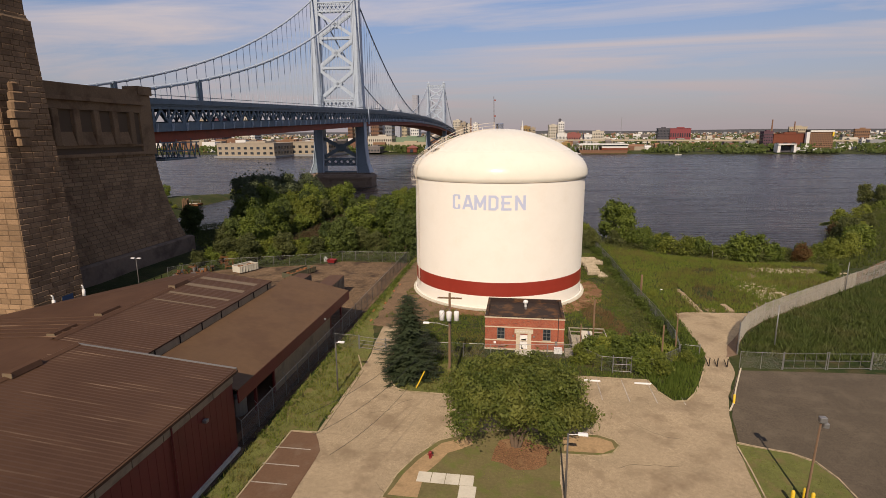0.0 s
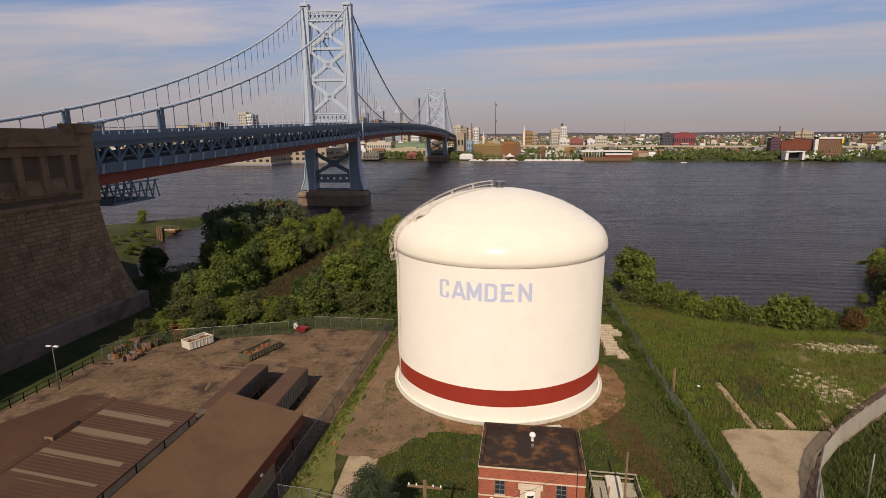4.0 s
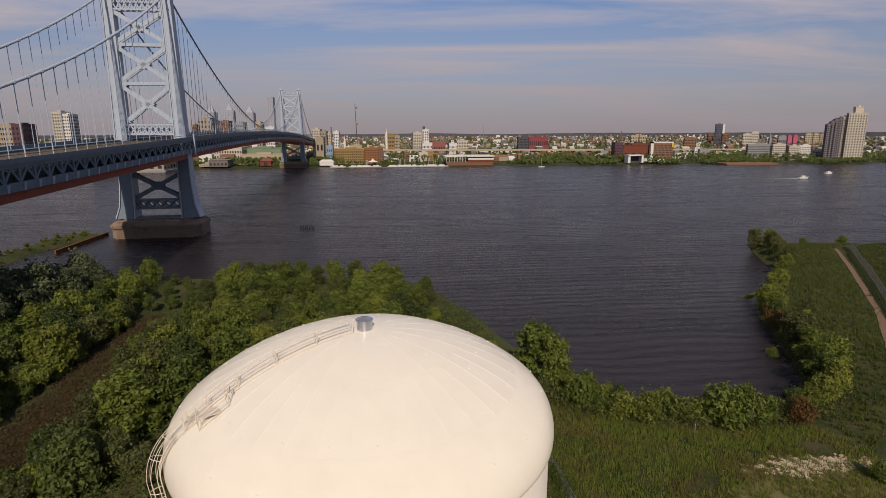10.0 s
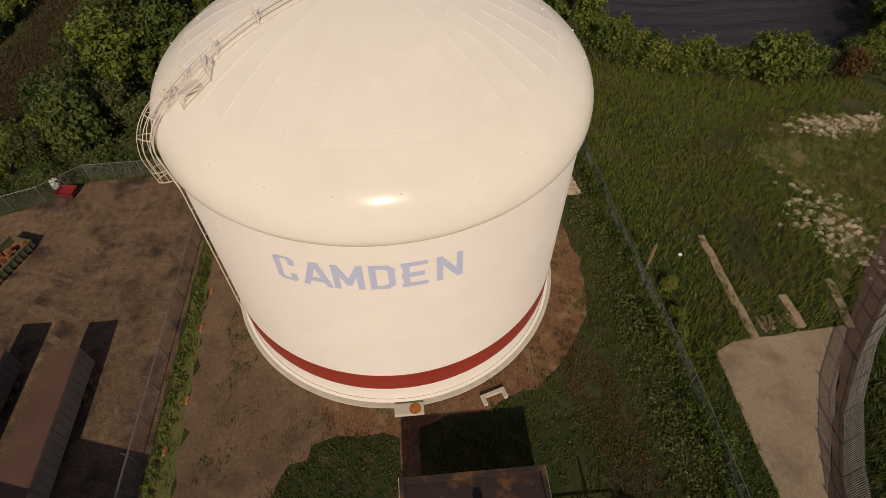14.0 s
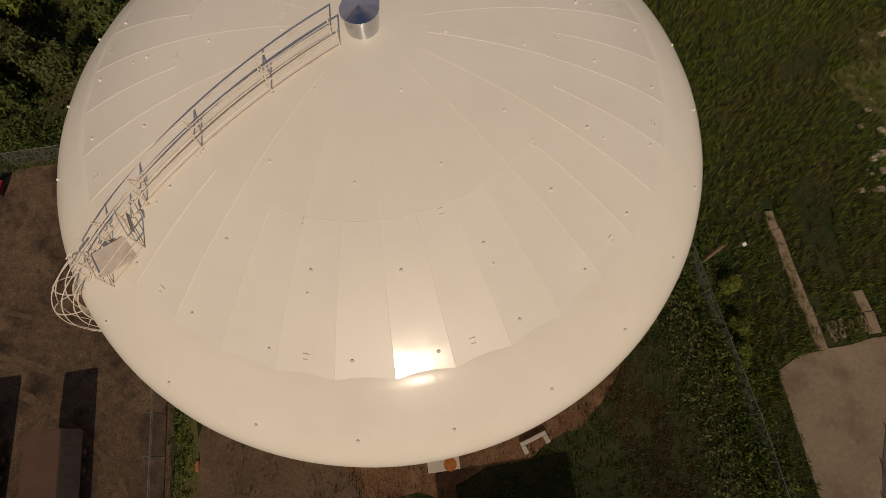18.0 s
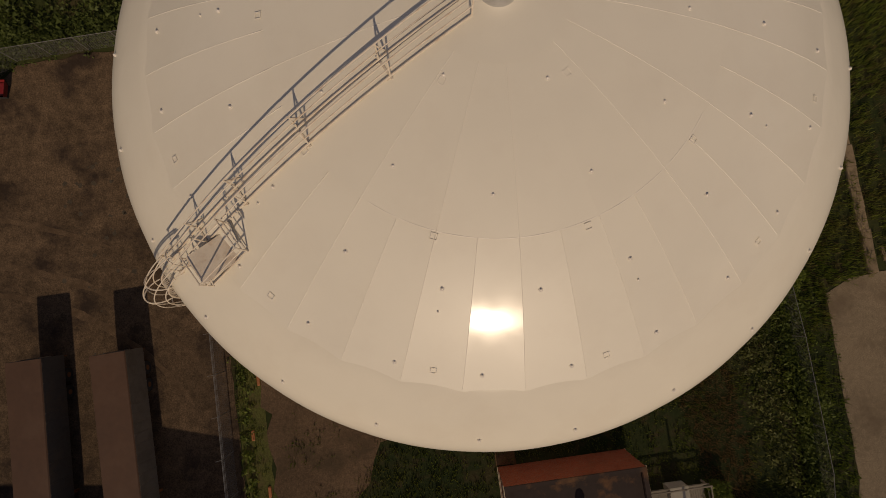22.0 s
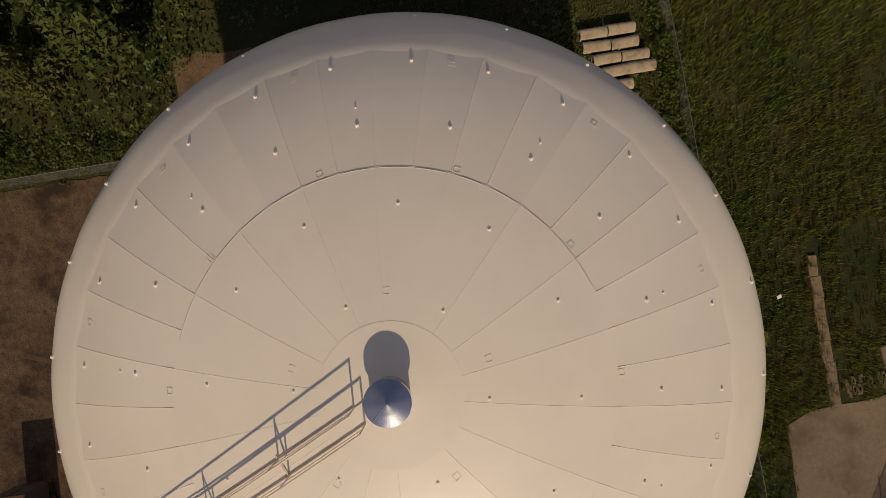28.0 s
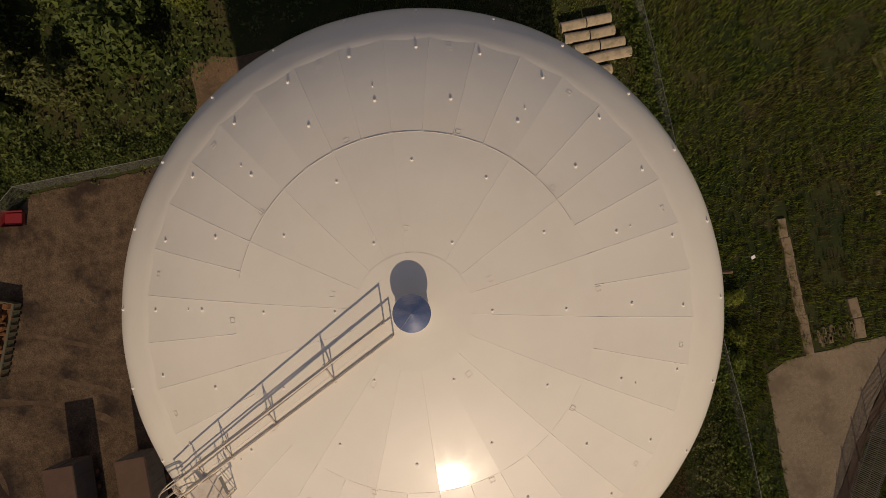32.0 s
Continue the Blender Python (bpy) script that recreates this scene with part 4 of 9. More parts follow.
# pipes and valve box at the foot
valve_box = thing("overflow_box", "rust-streaked concrete overflow box at the tank foot", "concrete box")
part("box_wall", Shape().chamfer_box(-1.1, -14.65, 0, 1.25, -13.75, 0.55, 0.04), M_CONC2, valve_box)
part("rust_plate", Shape().lathe([(0.48, 0.55), (0.44, 0.57), (0.0, 0.58)], 20, (0.55, -14.25)), M_RUSTO, valve_box, "rusty round cover")
sheet("rust_walk", [(-0.75, -20.6), (0.75, -20.6), (0.75, -14.95), (-0.75, -14.95)], 0.06, M_SOIL, "rust-stained walk between tank and pump house", "walkway", rough=0.05)
frame_block = thing("low_kerb", "three-sided low concrete kerb beside the tank foot", "kerb")
part("back", Shape().chamfer_box(5.9, -13.5, 0, 8.0, -13.2, 0.4, 0.03).moved(pose(7, -13.4, 0, 0, 0, 17) @ pose(-7, 13.4, 0)), M_CONC2, frame_block)
part("arm", Shape().chamfer_box(5.9, -14.1, 0, 6.2, -13.5, 0.4, 0.03).moved(pose(7, -13.4, 0, 0, 0, 17) @ pose(-7, 13.4, 0)), M_CONC2, frame_block)
part("arm", Shape().chamfer_box(7.7, -14.1, 0, 8.0, -13.5, 0.4, 0.03).moved(pose(7, -13.4, 0, 0, 0, 17) @ pose(-7, 13.4, 0)), M_CONC2, frame_block)
ring_out = [(-6.4, -15.2), (-3.6, -15.9), (-1.0, -16.1), (1.8, -15.2), (5, -15.0), (9.2, -13.5), (11.5, -12.4), (13.6, -10.4), (14.8, -8.9), (16.3, -6.6), (17.2, -3.5), (17.6, 0.4), (17.1, 4.0), (16.0, 6.4), (14.8, 6.6), (14.2, 10.0), (9, 16.5), (0, 18.5), (-9, 17.0), (-13.8, 10), (-15.2, 0), (-13.2, -6.5), (-10.4, -11.6), (-8.2, -13.4)]
sheet("soil_ring", ring_out, 0.045, M_SOIL, "bare red-brown soil round the tank foot", "soil", rough=0.35, seed=4)

# ---- suspension bridge; s runs along its axis from the near tower, l across it ----
SPAN, SIDE, LEG = 542.6, 214.0, 12.4
bridge = thing("suspension_bridge", "long blue-grey steel suspension bridge with lattice towers over the river", "bridge", at=(-106.0, 228, 0), turn=2.79)


def deck_z(s):
    """Height of the parapet top along the bridge."""
    if s < 0:
        return 41.7 + 6.9 * s / SIDE
    if s < SPAN:
        return 41.7 + 4.2 * (1 - ((s - SPAN / 2) / (SPAN / 2)) ** 2)
    return 41.7 - 8.0 * (s - SPAN) / SIDE


def cable_z(s):
    top, mid, end = 104.3, 46.4, 36.0
    if 0 <= s <= SPAN:
        return mid + (top - mid) * ((s - SPAN / 2) / (SPAN / 2)) ** 2
    f = -s / SIDE if s < 0 else (s - SPAN) / SIDE
    return top + (end - top) * f - 4 * 10.35 * f * (1 - f)


def lattice_band(shape, s, z0, z1, half, n, w):
    """A row of crosses between two chords, across the tower."""
    for z in (z0, z1):
        shape.beam((-half, s, z), (half, s, z), 1.0, 0.7)
    for i in range(n):
        a, b = -half + 2 * half * i / n, -half + 2 * half * (i + 1) / n
        shape.beam((a, s, z0), (b, s, z1), w, w)
        shape.beam((a, s, z1), (b, s, z0), w, w)


def tower(s0, name):
    """Two cellular legs, three crossed panels, lattice portals, and a granite pier in the water."""
    tw = part(name, Shape().box(-LEG - 3, s0 - 4, 3.6, LEG + 3, s0 + 4, 4.4), M_PIERST, bridge, "steel tower with crossed bracing on a granite pier")
    for sd in (-1, 1):
        leg, rib = Shape(), Shape()
        prof = [(4.4, 14.6, 3.4, 8.2), (10, 13.5, 2.7, 6.6), (20, 12.9, 2.3, 5.8), (40, 12.7, 2.1, 5.2), (104, 11.9, 1.7, 4.0)]
        ring = lambda z, l, hw, dp: [(sd * l - hw, s0 - dp / 2, z), (sd * l + hw, s0 - dp / 2, z), (sd * l + hw, s0 + dp / 2, z), (sd * l - hw, s0 + dp / 2, z)]
        lower = [q for q in prof if q[0] < 38]
        upper = [q for q in prof if q[0] >= 38]
        cut = tuple(a + (b - a) * (38 - lower[-1][0]) / (upper[0][0] - lower[-1][0]) for a, b in zip(lower[-1], upper[0]))
        # under-deck shade is put into the colour of the lower leg
        part("lower_leg", Shape().rings([ring(*q) for q in lower + [cut]], True, True), M_BR_SHADE, tw, "leg below the deck with shade in its colour")
        leg.rings([ring(*q) for q in [cut] + upper], True, True)
        part("leg", leg, M_BR_LIGHT, tw)
        for off in (-0.62, 0.62):
            rib.rings([[(sd * l + off * hw * 1.9 - 0.22, s0 - dp / 2 - 0.35, z), (sd * l + off * hw * 1.9 + 0.22, s0 - dp / 2 - 0.35, z), (sd * l + off * hw * 1.9 + 0.22, s0 + dp / 2 + 0.35, z), (sd * l + off * hw * 1.9 - 0.22, s0 + dp / 2 + 0.35, z)] for z, l, hw, dp in prof], True, True)
        part("leg_rib", rib, M_BR_LIGHT, tw)
        part("saddle_cap", Shape().chamfer_box(sd * 11.9 - 2.3, s0 - 2.8, 104, sd * 11.9 + 2.3, s0 + 2.8, 105.4, 0.3), M_BR_LIGHT, tw)
        part("finial", Shape().lathe([(0.9, 105.4), (0.55, 106.3), (0.6, 107.0), (0.0, 108.4)], 10, (sd * 11.9, s0)), M_BR_LIGHT, tw)
    half = LEG - 1.6
    for z0, z1 in ((96.6, 101.4), (43.0, 47.2)):
        sh = Shape()
        for ds in (-1.5, 1.5):
            lattice_band(sh, s0 + ds, z0, z1, half, 9, 0.45)
        part("lattice_portal", sh, M_BR_LIGHT, tw)
    for z in (82.0, 65.4):
        part("strut", Shape().box(-half, s0 - 1.6, z - 0.7, half, s0 + 1.6, z + 0.7), M_BR_LIGHT, tw)
    for z0, z1, hf in ((82.7, 96.2, half), (66.1, 81.3, half), (48.0, 64.7, half), (13.4, 25.2, half + 0.2)):
        # bracing under the deck is shaded by colour too: darker steel
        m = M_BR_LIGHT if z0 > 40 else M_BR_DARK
        zc = (z0 + z1) / 2
        for sx in (-1, 1):
            sh = Shape()
            for ds in (-1.4, 1.4):
                sh.beam((sx * hf, s0 + ds, z0), (sx * -0.0, s0 + ds, zc), 0.5, 1.7)
                sh.beam((sx * hf, s0 + ds, z1), (sx * -0.0, s0 + ds, zc), 0.5, 1.7)
                sh.poly([(sx * hf, s0 + ds * 1.05, z1), (sx * hf, s0 + ds * 1.05, z1 - 3), (sx * (hf - 3), s0 + ds * 1.05, z1)])
                sh.poly([(sx * hf, s0 + ds * 1.05, z0), (sx * hf, s0 + ds * 1.05, z0 + 3), (sx * (hf - 3), s0 + ds * 1.05, z0)])
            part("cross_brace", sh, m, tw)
        gs = Shape()
        for ds in (-1.55, 1.55):
            gs.poly([(-3.0, s0 + ds, zc), (0, s0 + ds, zc - 2.2), (3.0, s0 + ds, zc), (0, s0 + ds, zc + 2.2)])
        part("gusset_plate", gs, m, tw)
    low = Shape()
    for ds in (-1.5, 1.5):
        lattice_band(low, s0 + ds, 8.8, 12.8, half + 0.4, 6, 0.6)
        low.rings([[(half * math.cos(a), s0 + ds - 0.25, 8.3 - 1.9 * (1 - min(1, math.sin(a) * 1.6))) for a in np.linspace(0, math.pi, 15)], [(half * math.cos(a), s0 + ds + 0.25, 8.3 - 1.9 * (1 - min(1, math.sin(a) * 1.6))) for a in np.linspace(0, math.pi, 15)]], closed=False)
        low.box(-half, s0 + ds - 0.3, 4.4, half, s0 + ds + 0.3, 5.0)
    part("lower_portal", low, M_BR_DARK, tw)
    pier = Shape()
    oct_ring = lambda a, b, c, z: [(-a + c, s0 - b, z), (a - c, s0 - b, z), (a, s0 - b + c, z), (a, s0 + b - c, z), (a - c, s0 + b, z), (-a + c, s0 + b, z), (-a, s0 + b - c, z), (-a, s0 - b + c, z)]
    pier.rings([oct_ring(20.0, 10.3, 3.2, -11), oct_ring(19.6, 10.0, 3.2, 0.6), oct_ring(20.2, 10.6, 3.2, 0.8), oct_ring(20.2, 10.6, 3.2, 2.0), oct_ring(18.4, 8.8, 3.0, 3.6)], False, True)
    part("pier", pier, M_PIERST, tw, "water-stained granite pier")
    for k in range(5):
        z = -3.2 + k * 0.85
        c = Shape()
        c.rings([oct_ring(20.05 - 0.02 * k, 10.35 - 0.02 * k, 3.2, z), oct_ring(20.05 - 0.02 * k, 10.35 - 0.02 * k, 3.2, z + 0.07)])
        part("pier_joint", c, M_GRANITE_J, tw)
    return tw


tower(0, "near_tower")
tower(SPAN, "far_tower")

STEP = 6.4
stations = [-SIDE + 2 + STEP * i for i in range(int((SPAN + 2 * SIDE) / STEP))]
# main cables
for sd in (-1, 1):
    for a, b, n in ((-SIDE, 0, 30), (0, SPAN, 60), (SPAN, SPAN + SIDE, 20)):
        part("main_cable", Shape().tube([(sd * LEG, a + (b - a) * i / n, cable_z(a + (b - a) * i / n)) for i in range(n + 1)], 0.42, 8), M_BR_LIGHT, bridge, "thick wrapped main cable", True)
hang = Shape().lathe([(0.11, 0), (0.11, 1)], 5).mesh("suspender", M_BR_LIGHT)
band = Shape().lathe([(0.55, -0.7), (0.55, 0.7)], 8, cap0=True, cap1=True).mesh("cable_band", M_BR_LIGHT)
for s in stations:
    if min(abs(s), abs(s - SPAN)) < 3.5:
        continue
    for sd in (-1, 1):
        z0, z1 = deck_z(s) - 0.8, cable_z(s)
        if z1 - z0 > 0.8:
            shared("suspender", hang, bridge, pose(sd * LEG, s, z0) @ Matrix.Diagonal((1, 1, z1 - z0, 1)))
            if s < 60:
                slope = math.degrees(math.atan2(cable_z(s + 1) - cable_z(s - 1), 2))
                shared("cable_band", band, bridge, pose(sd * LEG, s, z1, 90 + slope, 0, 0) @ Matrix.Diagonal((1, 1, 0.55, 1)))

# deck: stiffening trusses on both sides, floor, outer walkways, red-primed floor beams below
segs = [(-SIDE, 0, 34), (0, SPAN, 80), (SPAN, SPAN + SIDE, 34)]
OUT = 16.6
for a, b, n in segs:
    ss = [a + (b - a) * i / n for i in range(n + 1)]
    slab_shape = lambda l0, l1, d0, d1: Shape().rings([[(l0, s, deck_z(s) - d1), (l1, s, deck_z(s) - d1), (l1, s, deck_z(s) - d0), (l0, s, deck_z(s) - d0)] for s in ss], True, True)
    part("roadway", slab_shape(-LEG, LEG, 1.6, 2.2), M_ASPH, bridge, "asphalt roadway")
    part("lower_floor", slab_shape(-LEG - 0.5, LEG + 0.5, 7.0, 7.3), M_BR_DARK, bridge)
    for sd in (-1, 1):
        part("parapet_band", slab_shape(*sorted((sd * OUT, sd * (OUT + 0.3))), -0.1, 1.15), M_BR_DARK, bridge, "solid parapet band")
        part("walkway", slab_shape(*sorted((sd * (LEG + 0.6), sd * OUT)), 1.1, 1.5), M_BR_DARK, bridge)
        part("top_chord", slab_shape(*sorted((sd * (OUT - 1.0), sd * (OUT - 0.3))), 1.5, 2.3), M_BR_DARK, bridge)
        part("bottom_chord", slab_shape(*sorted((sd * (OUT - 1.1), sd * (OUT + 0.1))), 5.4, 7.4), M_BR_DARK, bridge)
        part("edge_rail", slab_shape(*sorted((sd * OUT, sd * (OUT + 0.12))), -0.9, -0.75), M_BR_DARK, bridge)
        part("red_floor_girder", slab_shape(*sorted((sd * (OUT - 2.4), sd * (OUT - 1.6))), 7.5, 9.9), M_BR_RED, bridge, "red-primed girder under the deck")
    part("red_soffit", slab_shape(-OUT + 2.4, OUT - 2.4, 9.4, 9.7), M_BR_RED, bridge, "red-primed underside")
post_m = Shape().box(-0.22, -0.35, 0, 0.22, 0.35, 3.2).mesh("truss_post", M_BR_DARK)
brk_m = Shape().rings([[(-0.15, -0.25, 0), (0.15, -0.25, 0), (0.15, 0.25, 0), (-0.15, 0.25, 0)], [(-0.05, -0.15, 1.9), (0.55, -0.15, 1.9), (0.55, 0.15, 1.9), (-0.05, 0.15, 1.9)]], True, True).mesh("bracket", M_BR_LIGHT)
diag = Shape()
PAN = 6.2
k = 0
s = -SIDE + 1
while s < SPAN + 30:
    for sd in (-1, 1):
        l = sd * (OUT - 0.6)
        near = sd > 0 and s < 260
        zt, zb = deck_z(s) - 2.3, deck_z(s) - 5.5
        zb2 = deck_z(s + PAN) - 5.5
        if near:
            shared("truss_post", post_m, bridge, pose(l, s, zb))
            d = Shape().beam((l, s, zb), (l, s + PAN / 2, zt), 0.35, 0.55).beam((l, s + PAN / 2, zt), (l, s + PAN, zb2), 0.35, 0.55)
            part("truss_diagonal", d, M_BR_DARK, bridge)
            shared("bracket", brk_m, bridge, pose(sd * (OUT + 0.1), s, deck_z(s) - 7.4))
            if k % 2 == 0:
                rp = Shape().lathe([(0.12, 0), (0.09, 3.2)], 6, cap1=True)
                part("lamp_post", rp.moved(pose(sd * (LEG + 2.2), s, deck_z(s) - 0.6)), M_BR_LIGHT, bridge)
        else:
            diag.box(l - 0.2, s - 0.3, zb, l + 0.2, s + 0.3, zt)
            diag.beam((l, s, zb), (l, s + PAN / 2, zt), 0.35, 0.55).beam((l, s + PAN / 2, zt), (l, s + PAN, zb2), 0.35, 0.55)
    k += 1
    s += PAN
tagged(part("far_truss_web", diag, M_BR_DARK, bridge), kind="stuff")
part("expansion_post", Shape().box(OUT + 0.3, 2.4, deck_z(3) - 8.6, OUT + 0.9, 3.4, deck_z(3) + 1.3), M_BR_LIGHT, bridge, "pale joint cover on the deck edge")
for sd in (-1, 1):
    part("splay_post", Shape().box(sd * LEG - 0.6, -SIDE + 34, deck_z(-SIDE + 34) - 1, sd * LEG + 0.6, -SIDE + 35.4, cable_z(-SIDE + 34) + 0.4), M_BR_DARK, bridge)
# plant under the deck beside the anchorage
trav = part("inspection_traveller", Shape().box(5, -205, 21.0, OUT, -191, 21.4), M_BR_DARK, bridge, "hanging lattice work platform")
for l_ in (5, 11, OUT):
    lat = Shape()
    for z_ in (21.4, 23.2, 25.2):
        lat.beam((l_, -206 + (25.2 - z_) * 0.6, z_), (l_, -189.5 - (25.2 - z_) * 0.9, z_), 0.28)
    for n_ in range(6):
        s0 = -204.5 + n_ * 2.5
        lat.beam((l_, s0, 21.4), (l_, s0 + 1.25, 25.2), 0.2).beam((l_, s0 + 1.25, 25.2), (l_, s0 + 2.5, 21.4), 0.2)
    part("lattice_side", lat, M_BR_DARK, trav)
for s0 in (-204.5, -198, -191.5):
    part("hanger", Shape().beam((OUT - 1, s0, 25.2), (OUT - 1, s0, deck_z(s0) - 9.4), 0.22).beam((6, s0, 25.2), (6, s0, deck_z(s0) - 9.4), 0.22), M_BR_DARK, trav)

# ---- granite anchorage and its pylon ----
anchorage = thing("bridge_anchorage", "massive weathered granite bridge anchorage with a flared base and pylon", "anchorage")
AX, AY0, AY1, ATOP = -78.6, -22.0, 19.2, 36.2


def flare(z):
    """How far the faces stand out at a height."""
    return 4.6 * max(0.0, 1 - z / 27.0) ** 2.1 if z < 27 else 0.0


zs = [3.6 + (27.0 - 3.6) * i / 26 for i in range(27)] + [28, ATOP - 1.2]
core = Shape()
core.rings([[(-118, AY0, z), (AX + flare(z), AY0, z), (AX + flare(z), AY1 + flare(z), z), (-118, AY1 + flare(z), z)] for z in zs], False, True)
part("core_wall", core, M_GRANITE_J, anchorage)
part("plinth", Shape().rings([[(-118, AY0, z), (AX + f, AY0, z), (AX + f, AY1 + f, z), (-118, AY1 + f, z)] for z, f in ((-2, 4.75), (3.3, 4.75), (3.6, 4.4))], False, True), M_PIERST, anchorage, "smooth paler plinth")
COURSE, rnd = 0.78, random.Random(11)
block_batch = Shape()
near_blocks = 0


def stone(shape, x0, x1, y0, y1, z0, z1, axis, out):
    """One dressed block, a little proud of the joint; its face is slightly pillowed."""
    g2, b = 0.035, 0.05
    p = out + rnd.uniform(0.0, 0.05)
    if axis == "x":
        fa, fb = AX + flare(z0), AX + flare(z1)
        shape.rings([[(fa, y0 + g2, z0 + g2), (fa, y1 - g2, z0 + g2), (fb, y1 - g2, z1 - g2), (fb, y0 + g2, z1 - g2)],
                     [(fa + p, y0 + g2 + b, z0 + g2 + b), (fa + p, y1 - g2 - b, z0 + g2 + b), (fb + p, y1 - g2 - b, z1 - g2 - b), (fb + p, y0 + g2 + b, z1 - g2 - b)]], False, True)
    else:
        fa, fb = AY1 + flare(z0), AY1 + flare(z1)
        shape.rings([[(x1 - g2, fa, z0 + g2), (x0 + g2, fa, z0 + g2), (x0 + g2, fb, z1 - g2), (x1 - g2, fb, z1 - g2)],
                     [(x1 - g2 - b, fa + p, z0 + g2 + b), (x0 + g2 + b, fa + p, z0 + g2 + b), (x0 + g2 + b, fb + p, z1 - g2 - b), (x1 - g2 - b, fb + p, z1 - g2 - b)]], False, True)


z, row = 3.62, 0
while z < 22.6:
    y = -18.4 - (row % 2) * 0.9
    while y < AY1 + flare(z):
        y2 = min(y + rnd.uniform(1.5, 2.5), AY1 + flare(z) + 0.05)
        if y2 - y > 0.3 and y2 > -18:
            if y < 6 and z < 14.5 and near_blocks < 290:
                s1 = Shape()
                stone(s1, 0, 0, max(y, -18.2), y2, z, z + COURSE, "x", 0.07)
                part("stone", s1, M_GRANITE, anchorage)
                near_blocks += 1
            else:
                stone(block_batch, 0, 0, max(y, -18.2), y2, z, z + COURSE, "x", 0.07)
        y = y2
    z += COURSE
    row += 1
# end face blocks
z, row = 3.62, 0
while z < 34:
    x = AX + flare(z)
    while x > -90:
        x2 = x - rnd.uniform(1.5, 2.5)
        stone(block_batch, x2, x, 0, 0, z, z + COURSE, "y", 0.07)
        x = x2
    z += COURSE
    row += 1
# upper storey: string course, recessed panels between pilasters, cornice and parapet
part("string_course", Shape().box(AX - 2, AY0, 22.9, AX + 0.55, AY1 + 0.4, 23.5), M_GRANITE, anchorage)
part("upper_sill", Shape().box(AX - 2, AY0, 24.6, AX + 0.4, AY1 - 3.4, 25.1), M_GRANITE, anchorage)
for i in range(6):
    y = -11.2 + i * 4.8
    part("pilaster", Shape().chamfer_box(AX - 1, y - 0.75, 25.1, AX + 0.75, y + 0.75, 31.6, 0.12), M_GRANITE, anchorage)
    if i < 5:
        part("panel_sill", Shape().rings([[(AX - 0.5, y + 0.8, 25.1), (AX + 0.7, y + 0.8, 25.1), (AX + 0.7, y + 4.0, 25.1), (AX - 0.5, y + 4.0, 25.1)], [(AX - 0.5, y + 0.8, 27.6), (AX + 0.05, y + 0.8, 27.6), (AX + 0.05, y + 4.0, 27.6), (AX - 0.5, y + 4.0, 27.6)]], False, True), M_GRANITE, anchorage)
part("frieze", Shape().box(AX - 2, AY0, 31.6, AX + 0.6, AY1 - 3.2, 33.2), M_GRANITE, anchorage)
part("cornice", Shape().box(AX - 2, AY0, 33.2, AX + 1.2, AY1 - 3.0, 33.9), M_GRANITE, anchorage)
part("parapet", Shape().box(AX - 1.6, AY0, 33.9, AX + 0.5, AY1 - 3.0, ATOP), M_GRANITE, anchorage)
part("end_pier", Shape().rings([[(AX - 3, AY1 - 3.6, z), (AX + f, AY1 - 3.6, z), (AX + f, AY1 + f, z), (AX - 3, AY1 + f, z)] for z, f in ((22.9, 0.5), (35.4, 0.35), (35.4, 0.7), (37.2, 0.7))], False, True), M_GRANITE, anchorage, "end pier catching the sun")
part("deck_slab", Shape().box(-126, AY0 - 40, 32.2, AX - 1.6, AY1 + 2, 33.4), M_GRANITE, anchorage)
# pylon
PX, PY0, PY1 = -66.3, -27.6, -18.0
pyl = Shape()
pl = lambda i, z: [(-100, PY0 + i, z), (PX - i, PY0 + i, z), (PX - i, PY1 - i * 0.2, z), (-100, PY1 - i * 0.2, z)]
pyl.rings([pl(0, -1), pl(1.1, 24), pl(1.2, 24.05), pl(2.0, 43), pl(2.7, 44), pl(3.4, 70)], False, True)
part("pylon", pyl, M_GRANITE_J, anchorage, "tall granite pylon")
z, row = 1.2, 0
while z < 58:
    ins = lerp(((-1, 0), (24, 1.1), (43, 2.0), (44, 2.7), (70, 3.4)), z + 0.4)
    y = PY0 + ins - (row % 2) * 0.8
    while y < PY1 - 0.2:
        y2 = y + rnd.uniform(1.4, 2.2)
        a, b2 = max(y, PY0 + ins), min(y2, PY1 - ins * 0.2)
        if b2 - a > 0.25:
            p = rnd.uniform(0.05, 0.11)
            xx = PX - ins
            block_batch.rings([[(xx, a + .03, z + .03), (xx, b2 - .03, z + .03), (xx, b2 - .03, z + .74), (xx, a + .03, z + .74)], [(xx + p, a + .08, z + .08), (xx + p, b2 - .08, z + .08), (xx + p, b2 - .08, z + .69), (xx + p, a + .08, z + .69)]], False, True)
        y = y2
    x = PX - ins
    while x > -80:
        x2 = x - rnd.uniform(1.4, 2.2)
        p, yy = rnd.uniform(0.05, 0.11), PY0 + ins
        block_batch.rings([[(x2 + .03, yy, z + .03), (x - .03, yy, z + .03), (x - .03, yy, z + .74), (x2 + .03, yy, z + .74)], [(x2 + .08, yy - p, z + .08), (x - .08, yy - p, z + .08), (x - .08, yy - p, z + .69), (x2 + .08, yy - p, z + .69)]], False, True)
        x = x2
    z += COURSE
    row += 1
tagged(part("granite_coursework", block_batch, M_GRANITE, anchorage, "courses of weathered granite blocks"), kind="stuff")
